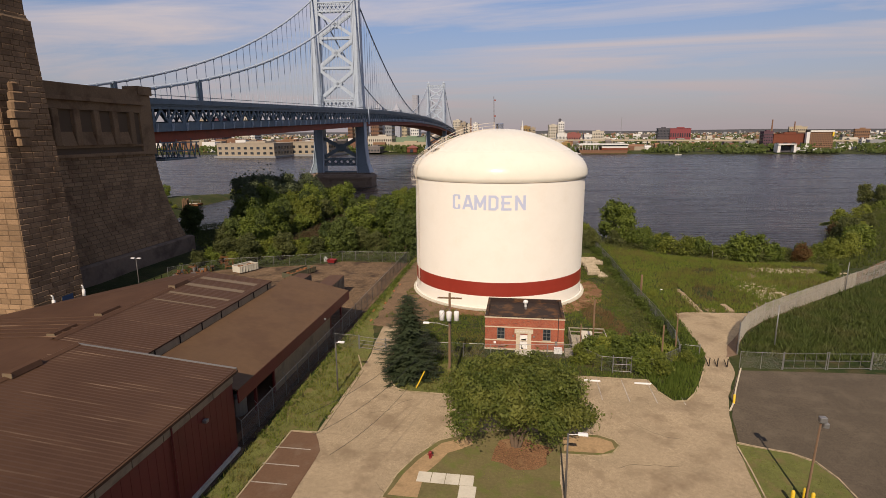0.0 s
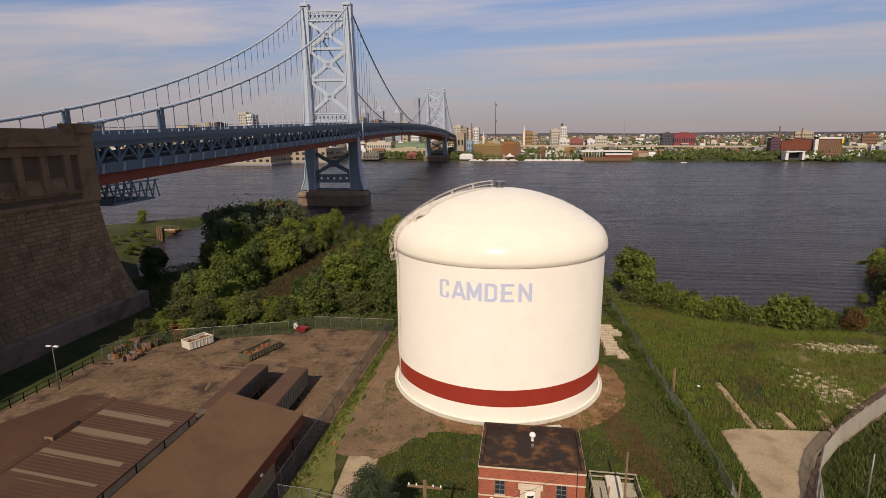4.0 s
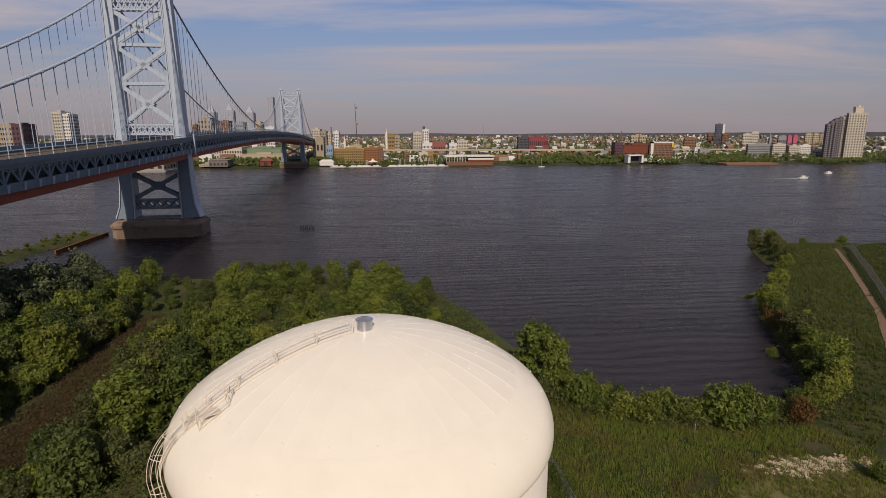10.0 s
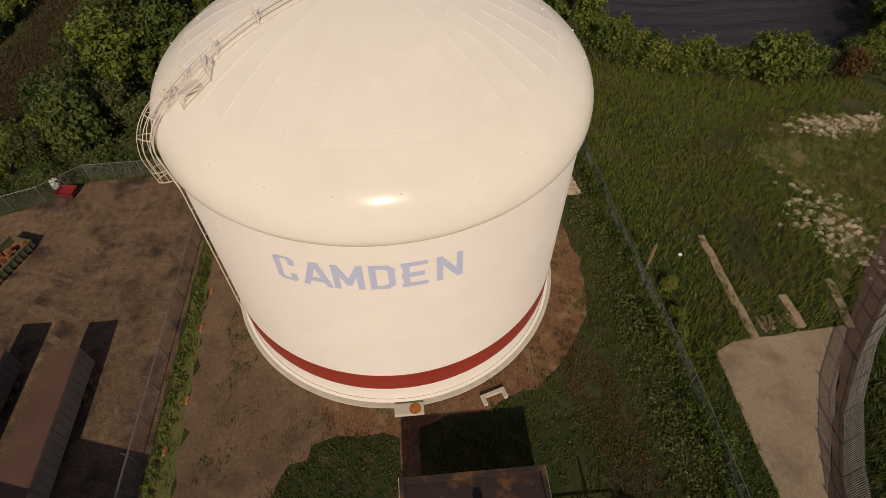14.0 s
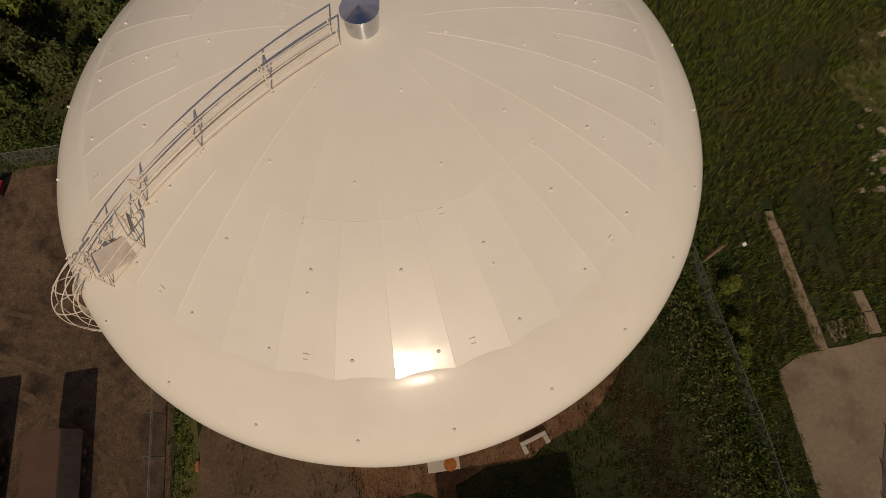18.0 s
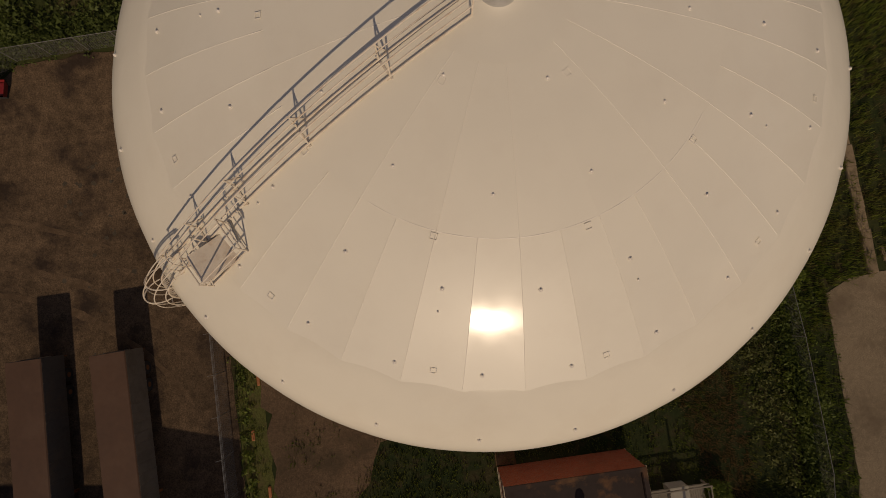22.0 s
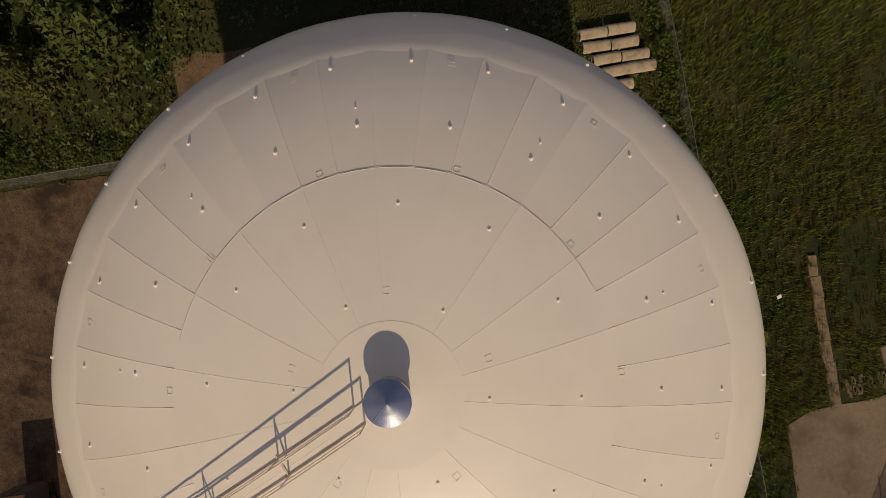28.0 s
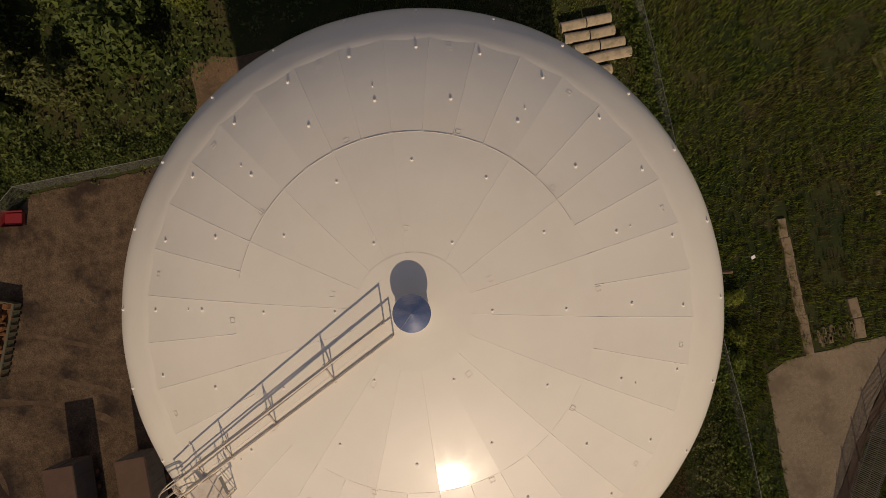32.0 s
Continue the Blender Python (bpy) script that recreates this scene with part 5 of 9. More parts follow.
for k in range(7):
    part("relief_stone", Shape().chamfer_box(PX - 0.4, PY0 + 1.2 + 0.25 * abs(k - 3), 25.5 + k * 1.25, PX + 0.45 + 0.35 * math.sin(k * 0.55), PY0 + 4.6 - 0.3 * abs(k - 2), 26.7 + k * 1.25, 0.25), M_GRANITE, anchorage, "weathered carved relief block")

# door and vent pipes at the foot of the pylon
foot_door = thing("steel_door", "faded blue steel door at the foot of the pylon", "door", at=(PX + 0.02, -21.6, 0))
part("leaf", Shape().box(0.0, -1.0, 0, 0.10, 1.0, 2.6), M_BLUE, foot_door)
part("door_frame", Shape().box(0.0, -1.16, 0, 0.07, -1.0, 2.75).box(0.0, 1.0, 0, 0.07, 1.16, 2.75).box(0.0, -1.0, 2.6, 0.07, 1.0, 2.75), M_GRANITE_J, foot_door)
part("handle", Shape().box(0.10, 0.7, 1.0, 0.16, 0.82, 1.15), M_GALV, foot_door)
for y in (-24.6, -18.9):
    vp = thing("vent_pipe", "stubby white vent pipe on the pylon wall", "pipe", "vent pipes", at=(PX + 0.5, y, 0))
    part("pipe", Shape().tube([(0, 0, 0), (0, 0, 3.2), (0, -0.25, 3.5)], 0.11, 10), M_WHITE, vp, "", True)
    part("drum", Shape().lathe([(0.0, 1.6), (0.24, 1.65), (0.24, 2.7), (0.0, 2.75)], 14), M_WHITE, vp, "", True)
    for z in (1.2, 2.9):
        part("bracket", Shape().box(-0.5, -0.06, z, 0.0, 0.06, z + 0.1), M_GALV, vp)

# ---- warehouse sheds ----
def roof_slope(shed, x0, z0, x1, z1, y0, y1, rib=0.40, material=None, rib_material=None, tan=()):
    """One roof slope from the eave (x0, z0) up to (x1, z1), with raised ribs running down it."""
    material = material or M_ROOF
    part("roof", Shape().rings([[(x0, y, z0), (x1, y, z1), (x1, y, z1 - 0.14), (x0, y, z0 - 0.14)] for y in (y0, y1)], True, True), material, shed)
    length, ang = math.hypot(x1 - x0, z1 - z0), math.degrees(math.atan2(z1 - z0, x1 - x0))
    me = Shape().rings([[(0, -0.06, 0), (0, -0.03, 0.07), (0, 0.03, 0.07), (0, 0.06, 0)], [(length, -0.06, 0), (length, -0.03, 0.07), (length, 0.03, 0.07), (length, 0.06, 0)]]).mesh("roof_rib", rib_material or M_RIB)
    y = y0 + 0.3
    while y < y1:
        shared("roof_rib", me, shed, pose(x0, y, z0 + 0.002, 0, -ang, 0))
        y += rib
    for ty, tw in tan:
        f0, f1 = 0.10, 0.93
        p = lambda f, yy: (x0 + (x1 - x0) * f, yy, z0 + (z1 - z0) * f + 0.03)
        part("faded_panel", Shape().rings([[p(f0, ty), p(f0, ty + tw)], [p(f1, ty), p(f1, ty + tw)]], closed=False), M_ROOF2, shed, "sun-faded roof panel")


def ridge_vent(shed, x, y, z, length=2.6):
    v = part("ridge_vent", Shape().rings([[(x - 0.45, yy, z), (x - 0.3, yy, z + 0.42), (x + 0.3, yy, z + 0.42), (x + 0.45, yy, z)] for yy in (y, y + length)], True, True), M_ROOF, shed, "low ridge ventilator")
    part("vent_end", Shape().box(x - 0.42, y - 0.06, z, x + 0.42, y - 0.01, z + 0.36), M_ROOF2, v)


shed1 = thing("maroon_warehouse", "long maroon metal warehouse with a brown ribbed roof", "warehouse")
tagged(shed1, "long maroon metal warehouse with a brown ribbed roof")
roof_slope(shed1, -19.9, 7.55, -34.6, 9.0, -96, -53.7)
part("ridge_cap", Shape().rings([[(-35.0, y, 9.0), (-34.6, y, 9.14), (-34.2, y, 9.0)] for y in (-96, -53.7)], closed=False), M_ROOF, shed1)
part("verge_flashing", Shape().rings([[(-19.9, y, 7.64), (-34.6, y, 9.09), (-34.6, y, 8.8), (-19.9, y, 7.35)] for y in (-53.72, -53.58)], True, True), M_GALV, shed1, "pale bent metal verge")
part("eave_gutter", Shape().box(-20.0, -96, 7.3, -19.75, -53.7, 7.5), M_ROOF, shed1)
for i in range(14):
    part("clerestory_panel", Shape().box(-20.32, -96 + i * 3.02, 6.35, -20.24, -96 + i * 3.02 + 2.94, 7.34), M_WALLGREY, shed1, "grey weathered translucent panel")
part("side_wall", Shape().box(-20.6, -96, -0.1, -20.34, -53.8, 7.4), M_WALLRED, shed1)
wrib = Shape().box(0, -0.03, 0.3, 0.015, 0.03, 6.3).mesh("wall_rib", M_WALLRED)
for i in range(52):
    shared("wall_rib", wrib, shed1, pose(-20.34, -95.6 + i * 0.8, 0))
part("downpipe", Shape().tube([(-20.2, -62, 0.2), (-20.2, -62, 7.3)], 0.07, 6), M_WALLRED, shed1)
part("base_kerb", Shape().box(-20.7, -96, -0.1, -20.1, -53.8, 0.35), M_CONC2, shed1)
part("end_wall", Shape().poly([(-20.4, -53.95, 0), (-53, -53.95, 0), (-53, -53.95, 7.5), (-34.6, -53.95, 8.9), (-20.4, -53.95, 7.45)]), M_WALLRED, shed1)
part("wall_lamp", Shape().chamfer_box(-20.3, -58.4, 5.2, -19.95, -58.0, 5.45, 0.04), M_GALV, shed1, "small wall lamp")
ridge_vent(shed1, -34.4, -60.4, 9.0)
ridge_vent(shed1, -34.4, -66.0, 9.0)
shed2 = thing("lean_to_warehouse", "", "warehouse")
tagged(shed2, "low brown-roofed lean-to with a maroon fascia and grey wall")
roof_slope(shed2, -20.0, 5.6, -28.4, 7.5, -53.6, -23.6, rib=0.36, material=M_ROOF_TAN, rib_material=M_ROOF_TAN)
part("fascia", Shape().box(-20.1, -53.6, 4.35, -19.98, -23.6, 5.55), M_WALLRED, shed2, "maroon fascia")
part("far_fascia", Shape().rings([[(-20.05, y, 5.5), (-28.4, y, 7.4), (-28.4, y, 6.4), (-20.05, y, 4.4)] for y in (-23.62, -23.5)], True, True), M_WALLRED, shed2)
part("grey_wall", Shape().box(-21.4, -44.6, 0, -21.1, -28.4, 5.4), M_WALLGREY, shed2, "stained grey wall")
part("back_wall", Shape().box(-28.3, -53.6, 0, -28.0, -23.8, 7.2), M_WALLGREY, shed2)
part("dock_floor", Shape().box(-28, -53.5, 0, -20.9, -23.8, 0.9), M_BAYASPH, shed2)
for y in (-52.8, -48.6, -44.8, -28.2, -23.9):
    part("column", Shape().box(-21.3, y - 0.12, 0, -21.05, y + 0.12, 5.4), M_WALLRED, shed2)
part("wall_lamp", Shape().chamfer_box(-19.97, -33.4, 4.7, -19.75, -33.1, 4.9, 0.03), M_GALV, shed2)
part("dock_tank", Shape().lathe([(0.0, 1.0), (0.9, 1.1), (0.9, 2.9), (0.3, 3.2)], 16, (-22.6, -49.6)), M_GALV, shed2, "grey tank in the open bay")
shed3 = thing("upper_warehouse", "", "warehouse")
tagged(shed3, "large brown metal-roofed warehouse with faded roof panels")
roof_slope(shed3, -28.2, 8.35, -37.0, 9.25, -53.6, -29.6, rib=0.42, tan=((-32.6, 0.9), (-35.6, 0.9), (-38.8, 0.6), (-41.4, 0.35)))
west = Shape().poly([(-37.0, -29.6, 9.25), (-37.0, -53.65, 9.25), (-52.0, -47.0, 8.1), (-42.8, -27.4, 8.15)]).poly([(-34.6, -53.65, 9.02), (-34.6, -96, 9.02), (-74, -96, 7.2), (-52.0, -47.0, 8.1), (-37.0, -53.65, 9.25)])
part("west_roof", west, M_ROOF, shed3)
for k in range(38):
    y = -29.8 - k * 1.1
    x1 = lerp(((-47, -51.5), (-27.4, -42.6)), y) if y > -47 else -51.5 - (-47 - y) * 0.44
    z1 = 9.25 - (-37.0 - x1) * 0.19 if y > -47 else 8.05
    xa = -37.0 if y > -53.6 else -34.7
    part("roof_rib", Shape().beam((xa, y, 9.29 if y > -53.6 else 9.05), (x1, y + 0.3, z1 + 0.04), 0.1, 0.09), M_ROOF2 if k in (1, 2, 5) else M_RIB, shed3)
part("ridge_cap", Shape().rings([[(-37.4, y, 9.24), (-37.0, y, 9.42), (-36.6, y, 9.24)] for y in (-53.6, -29.6)], closed=False), M_ROOF, shed3)
part("clerestory_wall", Shape().box(-28.42, -53.6, 7.2, -28.26, -29.7, 8.3), M_WALLGREY, shed3, "stained grey clerestory strip")
for i in range(7):
    part("clerestory_joint", Shape().box(-28.26, -52.5 + i * 3.6, 7.5, -28.18, -52.4 + i * 3.6, 8.3), M_DARK, shed3)
part("gable_wall", Shape().poly([(-28.3, -29.75, 0), (-42.6, -27.6, 0), (-42.6, -27.6, 8.1), (-37, -29.7, 9.2), (-28.3, -29.75, 8.3)]), M_WALLGREY, shed3)
part("west_wall", Shape().poly([(-42.7, -27.5, 0), (-74, -96, 0), (-74, -96, 7.2), (-52, -47, 8.0), (-42.7, -27.5, 8.1)]), M_WALLGREY, shed3)
for x, y in ((-36.9, -37.2), (-38.2, -47.0), (-38.2, -52.6)):
    ridge_vent(shed3, x, y, 9.2 if x > -37.5 else 9.0)

# ---- brick pump house ----
def brick_mat():
    m = bpy.data.materials.new("coursed_red_brick")
    m.use_nodes = True
    n, l = m.node_tree.nodes, m.node_tree.links
    b = n["Principled BSDF"]
    b.inputs["Roughness"].default_value = 0.85
    geo, sep, com, add = n.new("ShaderNodeNewGeometry"), n.new("ShaderNodeSeparateXYZ"), n.new("ShaderNodeCombineXYZ"), n.new("ShaderNodeMath")
    l.new(geo.outputs["Position"], sep.inputs[0])
    l.new(sep.outputs[0], add.inputs[0])
    l.new(sep.outputs[1], add.inputs[1])
    l.new(add.outputs[0], com.inputs[0])
    l.new(sep.outputs[2], com.inputs[1])
    br = n.new("ShaderNodeTexBrick")
    br.inputs["Scale"].default_value, br.inputs["Mortar Size"].default_value = 1.0, 0.008
    br.inputs["Brick Width"].default_value, br.inputs["Row Height"].default_value = 0.21, 0.075
    br.inputs["Color1"].default_value, br.inputs["Color2"].default_value, br.inputs["Mortar"].default_value = (0.40, 0.085, 0.035, 1), (0.27, 0.055, 0.028, 1), (0.30, 0.17, 0.11, 1)
    l.new(com.outputs[0], br.inputs["Vector"])
    no = n.new("ShaderNodeTexNoise")
    no.inputs["Scale"].default_value = 0.8
    l.new(geo.outputs["Position"], no.inputs["Vector"])
    mr = n.new("ShaderNodeMapRange")
    mr.inputs["To Min"].default_value, mr.inputs["To Max"].default_value = 0.7, 1.3
    l.new(no.outputs[0], mr.inputs["Value"])
    hs = n.new("ShaderNodeHueSaturation")
    l.new(br.outputs[0], hs.inputs["Color"])
    l.new(mr.outputs[0], hs.inputs["Value"])
    l.new(hs.outputs[0], b.inputs["Base Color"])
    bp = n.new("ShaderNodeBump")
    bp.inputs["Strength"].default_value, bp.inputs["Distance"].default_value, bp.invert = 0.6, 0.01, True
    l.new(br.outputs["Fac"], bp.inputs["Height"])
    l.new(bp.outputs[0], b.inputs["Normal"])
    return m


M_BRICKW = brick_mat()
pump = thing("pump_house", "small red brick pump house with stone bands and flat tar roof", "building")
BX0, BX1, BY0, BY1, BH = -0.7, 9.1, -28.4, -20.7, 4.3
front = Shape()
for x0, x1, z0, z1 in ((BX0, 0.82, 0, BH), (0.82, 1.78, 0, 1.36), (0.82, 1.78, 2.92, BH), (1.78, 3.67, 0, BH), (3.67, 4.62, 2.1, BH), (4.62, 6.5, 0, BH), (6.5, 7.46, 0, 1.36), (6.5, 7.46, 2.92, BH), (7.46, BX1, 0, BH)):
    front.box(x0, BY0, z0, x1, BY0 + 0.3, z1)
part("front_wall", front, M_BRICKW, pump)
part("back_wall", Shape().box(BX0, BY1 - 0.3, 0, BX1, BY1, BH), M_BRICKW, pump)
part("side_wall", Shape().box(BX0, BY0 + 0.3, 0, BX0 + 0.3, BY1 - 0.3, BH), M_BRICKW, pump)
part("side_wall", Shape().box(BX1 - 0.3, BY0 + 0.3, 0, BX1, BY1 - 0.3, BH), M_BRICKW, pump)
for z0, z1, o in ((1.22, 1.36, 0.03), (2.96, 3.10, 0.03), (4.20, 4.34, 0.06), (0.0, 0.22, 0.04)):
    part("stone_band", Shape().box(BX0 - o, BY0 - o, z0, BX1 + o, BY0 - 0.004, z1) if z1 < 2 else Shape().box(BX0 - o, BY0 - o, z0, BX1 + o, BY0 - 0.003, z1), M_STONE, pump)
    for xa, xb in ((BX0 - o, BX0 - 0.003), (BX1 + 0.003, BX1 + o)):
        part("stone_band", Shape().box(xa, BY0 - 0.002, z0, xb, BY1 + o, z1), M_STONE, pump)
part("roof", Shape().box(BX0 + 0.3, BY0 + 0.3, 3.9, BX1 - 0.3, BY1 - 0.3, 4.06), M_TAR, pump, "black tar roof with rust-brown puddle marks")
for a in ((BX0 - .02, BY0 - .02, BX1 + .02, BY0 + .3), (BX0 - .02, BY1 - .3, BX1 + .02, BY1 + .02), (BX0 - .02, BY0 + .3, BX0 + .3, BY1 - .3), (BX1 - .3, BY0 + .3, BX1 + .02, BY1 - .3)):
    part("coping", Shape().box(a[0], a[1], 4.345, a[2], a[3], 4.45), M_TAR, pump)
part("roof_upstand", Shape().box(BX0 + 0.3, BY1 - 0.325, 4.064, BX1 - 0.3, BY1 - 0.303, 4.343), M_TAR, pump, "tarred roof upstand")
part("roof_upstand", Shape().box(BX0 + 0.303, BY0 + 0.3, 4.064, BX0 + 0.325, BY1 - 0.33, 4.343), M_TAR, pump, "tarred roof upstand")
part("roof_upstand", Shape().box(BX1 - 0.325, BY0 + 0.3, 4.064, BX1 - 0.303, BY1 - 0.33, 4.343), M_TAR, pump, "tarred roof upstand")
for x in (0.82, 6.5):
    w = part("window", Shape().box(x, BY0 + 0.14, 1.36, x + 0.96, BY0 + 0.18, 2.92), M_GLASS, pump)
    for k in range(4):
        part("muntin", Shape().box(x, BY0 + 0.10, 1.40 + k * 0.49, x + 0.96, BY0 + 0.14, 1.45 + k * 0.49), M_GALV, w)
    for xx in (x, x + 0.46, x + 0.91):
        part("muntin", Shape().box(xx, BY0 + 0.095, 1.36, xx + 0.05, BY0 + 0.135, 2.92), M_GALV, w)
    part("sill", Shape().box(x - 0.06, BY0 - 0.08, 1.365, x + 1.02, BY0 + 0.1, 1.42), M_STONE, w)
for xa, xb in ((3.2, 3.66), (4.63, 5.08)):
    part("door_surround", Shape().box(xa, BY0 - 0.10, 0, xb, BY0 - 0.003, 2.28), M_STONE, pump)
part("door_lintel", Shape().chamfer_box(3.0, BY0 - 0.16, 2.3, 5.3, BY0 - 0.004, 2.86, 0.03), M_STONE, pump, "stone lintel with worn lettering")
for k in range(5):
    part("worn_letter_bar", Shape().box(3.3 + k * 0.36, BY0 - 0.172, 2.5, 3.55 + k * 0.36, BY0 - 0.162, 2.64), M_SEAM, pump)
dr = part("door", Shape().box(3.67, BY0 + 0.08, 0.02, 4.62, BY0 + 0.13, 2.1), M_WHITE, pump, "white door with peeled dark patches")
part("peeled_patch", Shape().poly([(3.82, BY0 + 0.076, 1.5), (3.95, BY0 + 0.076, 1.1), (4.4, BY0 + 0.076, 1.25), (4.5, BY0 + 0.076, 1.62), (4.1, BY0 + 0.076, 1.5)]), M_DARK, dr)
part("peeled_patch", Shape().poly([(3.8, BY0 + 0.076, 0.1), (4.05, BY0 + 0.076, 0.06), (4.2, BY0 + 0.076, 0.3), (3.9, BY0 + 0.076, 0.42)]), M_DARK, dr)
part("front_step", Shape().box(3.1, BY0 - 2.0, 0, 5.2, BY0 - 0.1, 0.14), M_CONC2, pump)
part("utility_box", Shape().chamfer_box(7.9, BY0 - 0.55, 0.0, 8.9, BY0 - 0.1, 0.75, 0.04), M_WHITE, pump)
part("meter_box", Shape().chamfer_box(8.0, BY0 - 0.18, 0.95, 8.3, BY0 - 0.02, 1.45, 0.03), M_GALV, pump)
part("notice", Shape().box(0.4, BY0 - 0.03, 0.8, 0.7, BY0 - 0.005, 1.1), M_WHITE, pump)
part("gas_pipe", Shape().tube([(1.0, BY0 - 0.25, 0.1), (1.0, BY0 - 0.25, 0.55), (1.7, BY0 - 0.25, 0.6), (1.7, BY0 - 0.25, 0.2), (2.0, BY0 - 0.2, 0.2)], 0.05, 6), M_GALV, pump)
for x in (2.85, 5.4):
    part("wall_lamp", Shape().chamfer_box(x - 0.09, BY0 - 0.16, 1.85, x + 0.09, BY0 - 0.01, 2.05, 0.02), M_GALV, pump)
part("conduit", Shape().tube([(8.35, BY0 - 0.06, 1.4), (8.35, BY0 - 0.06, 4.5), (8.35, BY0 + 0.1, 4.9)], 0.04, 6), M_BLACK, pump)
part("roof_ventilator", Shape().lathe([(0.16, 4.06), (0.16, 4.5), (0.30, 4.55), (0.33, 4.75), (0.24, 4.92), (0.0, 4.98)], 16, (4.35, -23.0)), M_WHITE, pump, "round white roof ventilator", True)
part("roof_pot", Shape().lathe([(0.14, 4.06), (0.14, 4.3), (0.0, 4.34)], 10, (4.35, -24.1)), M_GALV, pump)

# ---- loading deck beside it ----
deck = thing("timber_deck", "grey weathered timber deck with rails and concrete ramp", "deck")
for i in range(8):
    part("plank", Shape().box(10.2 + i * 0.17, -28.6, 0.62, 10.35 + i * 0.17, -23.8, 0.70), M_WOODG, deck)
    part("plank", Shape().box(13.0 + i * 0.17, -28.6, 0.62, 13.15 + i * 0.17, -23.8, 0.70), M_WOODG, deck)
part("ramp_slab", Shape().rings([[(11.6, y, 0), (13.0, y, 0), (13.0, y, z), (11.6, y, z)] for y, z in ((-28.6, 0.72), (-24.8, 1.25), (-23.6, 1.25))], True, True), M_CONC2, deck)
for x in (10.1, 14.5):
    for y in (-28.6, -27.0, -25.4, -23.8):
        part("post", Shape().box(x - 0.06, y - 0.06, 0, x + 0.06, y + 0.06, 1.65), M_WOODG, deck)
    for z in (1.1, 1.6):
        part("rail", Shape().box(x - 0.04, -28.66, z - 0.06, x + 0.04, -23.74, z + 0.06), M_WOODG, deck)
for y in (-28.7, -23.7):
    for z in (1.1, 1.6):
        part("rail", Shape().box(10.0, y - 0.04, z - 0.06, 14.6, y + 0.04, z + 0.06), M_WOODG, deck)
for k in range(4):
    part("step", Shape().box(9.2, -29.6 + k * 0.3, 0, 10.2, -29.3 + k * 0.3, 0.15 + k * 0.15), M_WOODG, deck)


def pole(name, x, y, h, r, label, material=None, lean=0.0, group=""):
    ob = thing(name, label, "pole", group, at=(x, y, 0))
    part("shaft", Shape().tube([(0, 0, -0.3), (lean * 0.5, 0, h * 0.5), (lean, 0, h)], r, 10, r * 0.7), material or M_WOODP, ob, "", True)
    return ob


up_ = pole("utility_pole", -3.6, -40.3, 10.8, 0.17, "wooden utility pole with three transformers and a street lamp")
part("crossarm", Shape().box(-1.25, -0.06, 10.2, 1.25, 0.06, 10.34), M_WOODP, up_)
for x in (-1.15, -0.6, 0.6, 1.15):
    part("insulator", Shape().lathe([(0.05, 10.34), (0.06, 10.42), (0.03, 10.52)], 8, (x, 0), cap1=True), M_WHITE, up_)
for x in (-0.75, 0.0, 0.75):
    tr = part("transformer", Shape().lathe([(0.0, 8.0), (0.26, 8.02), (0.27, 8.9), (0.24, 8.98), (0.0, 9.02)], 14, (x, -0.38 - (0.15 if x == 0 else 0))), M_WHITE, up_, "pale grey transformer can", True)
    part("bushing", Shape().lathe([(0.05, 9.0), (0.03, 9.25)], 6, (x, -0.38), cap1=True), M_GALV, tr)
part("lamp_arm", Shape().tube([(0, 0, 7.2), (-1.2, -0.15, 7.55), (-2.2, -0.25, 7.6)], 0.035, 6), M_GALV, up_)
part("lamp_head", Shape().chamfer_box(-2.75, -0.4, 7.52, -2.1, -0.12, 7.68, 0.05), M_WHITE, up_)
part("riser_conduit", Shape().tube([(0.14, -0.1, 0), (0.12, -0.1, 7.8)], 0.04, 6), M_BLACK, up_)
guy = solo("guy_guard", Shape().beam((-7.3, -40.4, 0.0), (-6.3, -40.3, 2.1), 0.11), M_YELLOW, "yellow plastic guy wire guard leaning in the grass", "guy guard")
for k, (a, b, s) in enumerate((((-3.6, -40.3, 9.6), (-9.5, -64, 9.8), 1.4), ((-3.6, -40.3, 8.4), (-9.0, -64, 8.5), 1.5), ((-3.6, -40.3, 7.4), (-8.0, -64, 7.2), 1.6), ((-3.6, -40.3, 7.6), (8.35, -28.3, 4.9), 0.7))):
    pts = [Vector(a).lerp(Vector(b), i / 14) - Vector((0, 0, s * 4 * (i / 14) * (1 - i / 14))) for i in range(15)]
    solo("overhead_wire", Shape().tube(pts, 0.014, 5), M_BLACK, "black sagging overhead service wire", "wire", "overhead wires")
tall = pole("bare_pole", 12.5, -28.9, 7.2, 0.12, "dark bare wooden pole by the timber deck")
pole("bare_pole", 10.9, -30.0, 4.4, 0.08, "short dark post by the timber deck")
pole("bare_pole", 22.4, -28.0, 5.4, 0.10, "weathered wooden pole beside the concrete lane")
pole("bare_pole", 20.0, -31.3, 5.2, 0.11, "dark wooden pole in the shrubs")
pole("bare_pole", 35.6, -23.4, 5.6, 0.09, "grey lamp pole in the weeds behind the fence", M_GALV)
pole("bare_pole", 58.5, 4.4, 5.2, 0.09, "grey lamp pole in the weeds behind the fence", M_GALV)
pole("bare_pole", 84.0, 27.0, 5.0, 0.09, "grey lamp pole in the weeds behind the fence", M_GALV)
pole("old_piling", 23.8, -1.6, 3.5, 0.20, "dark old timber piling standing in the grass", M_WOODP)
pole("thin_post", 44.0, 26.0, 2.4, 0.05, "thin pale post in the long grass", M_GALV)
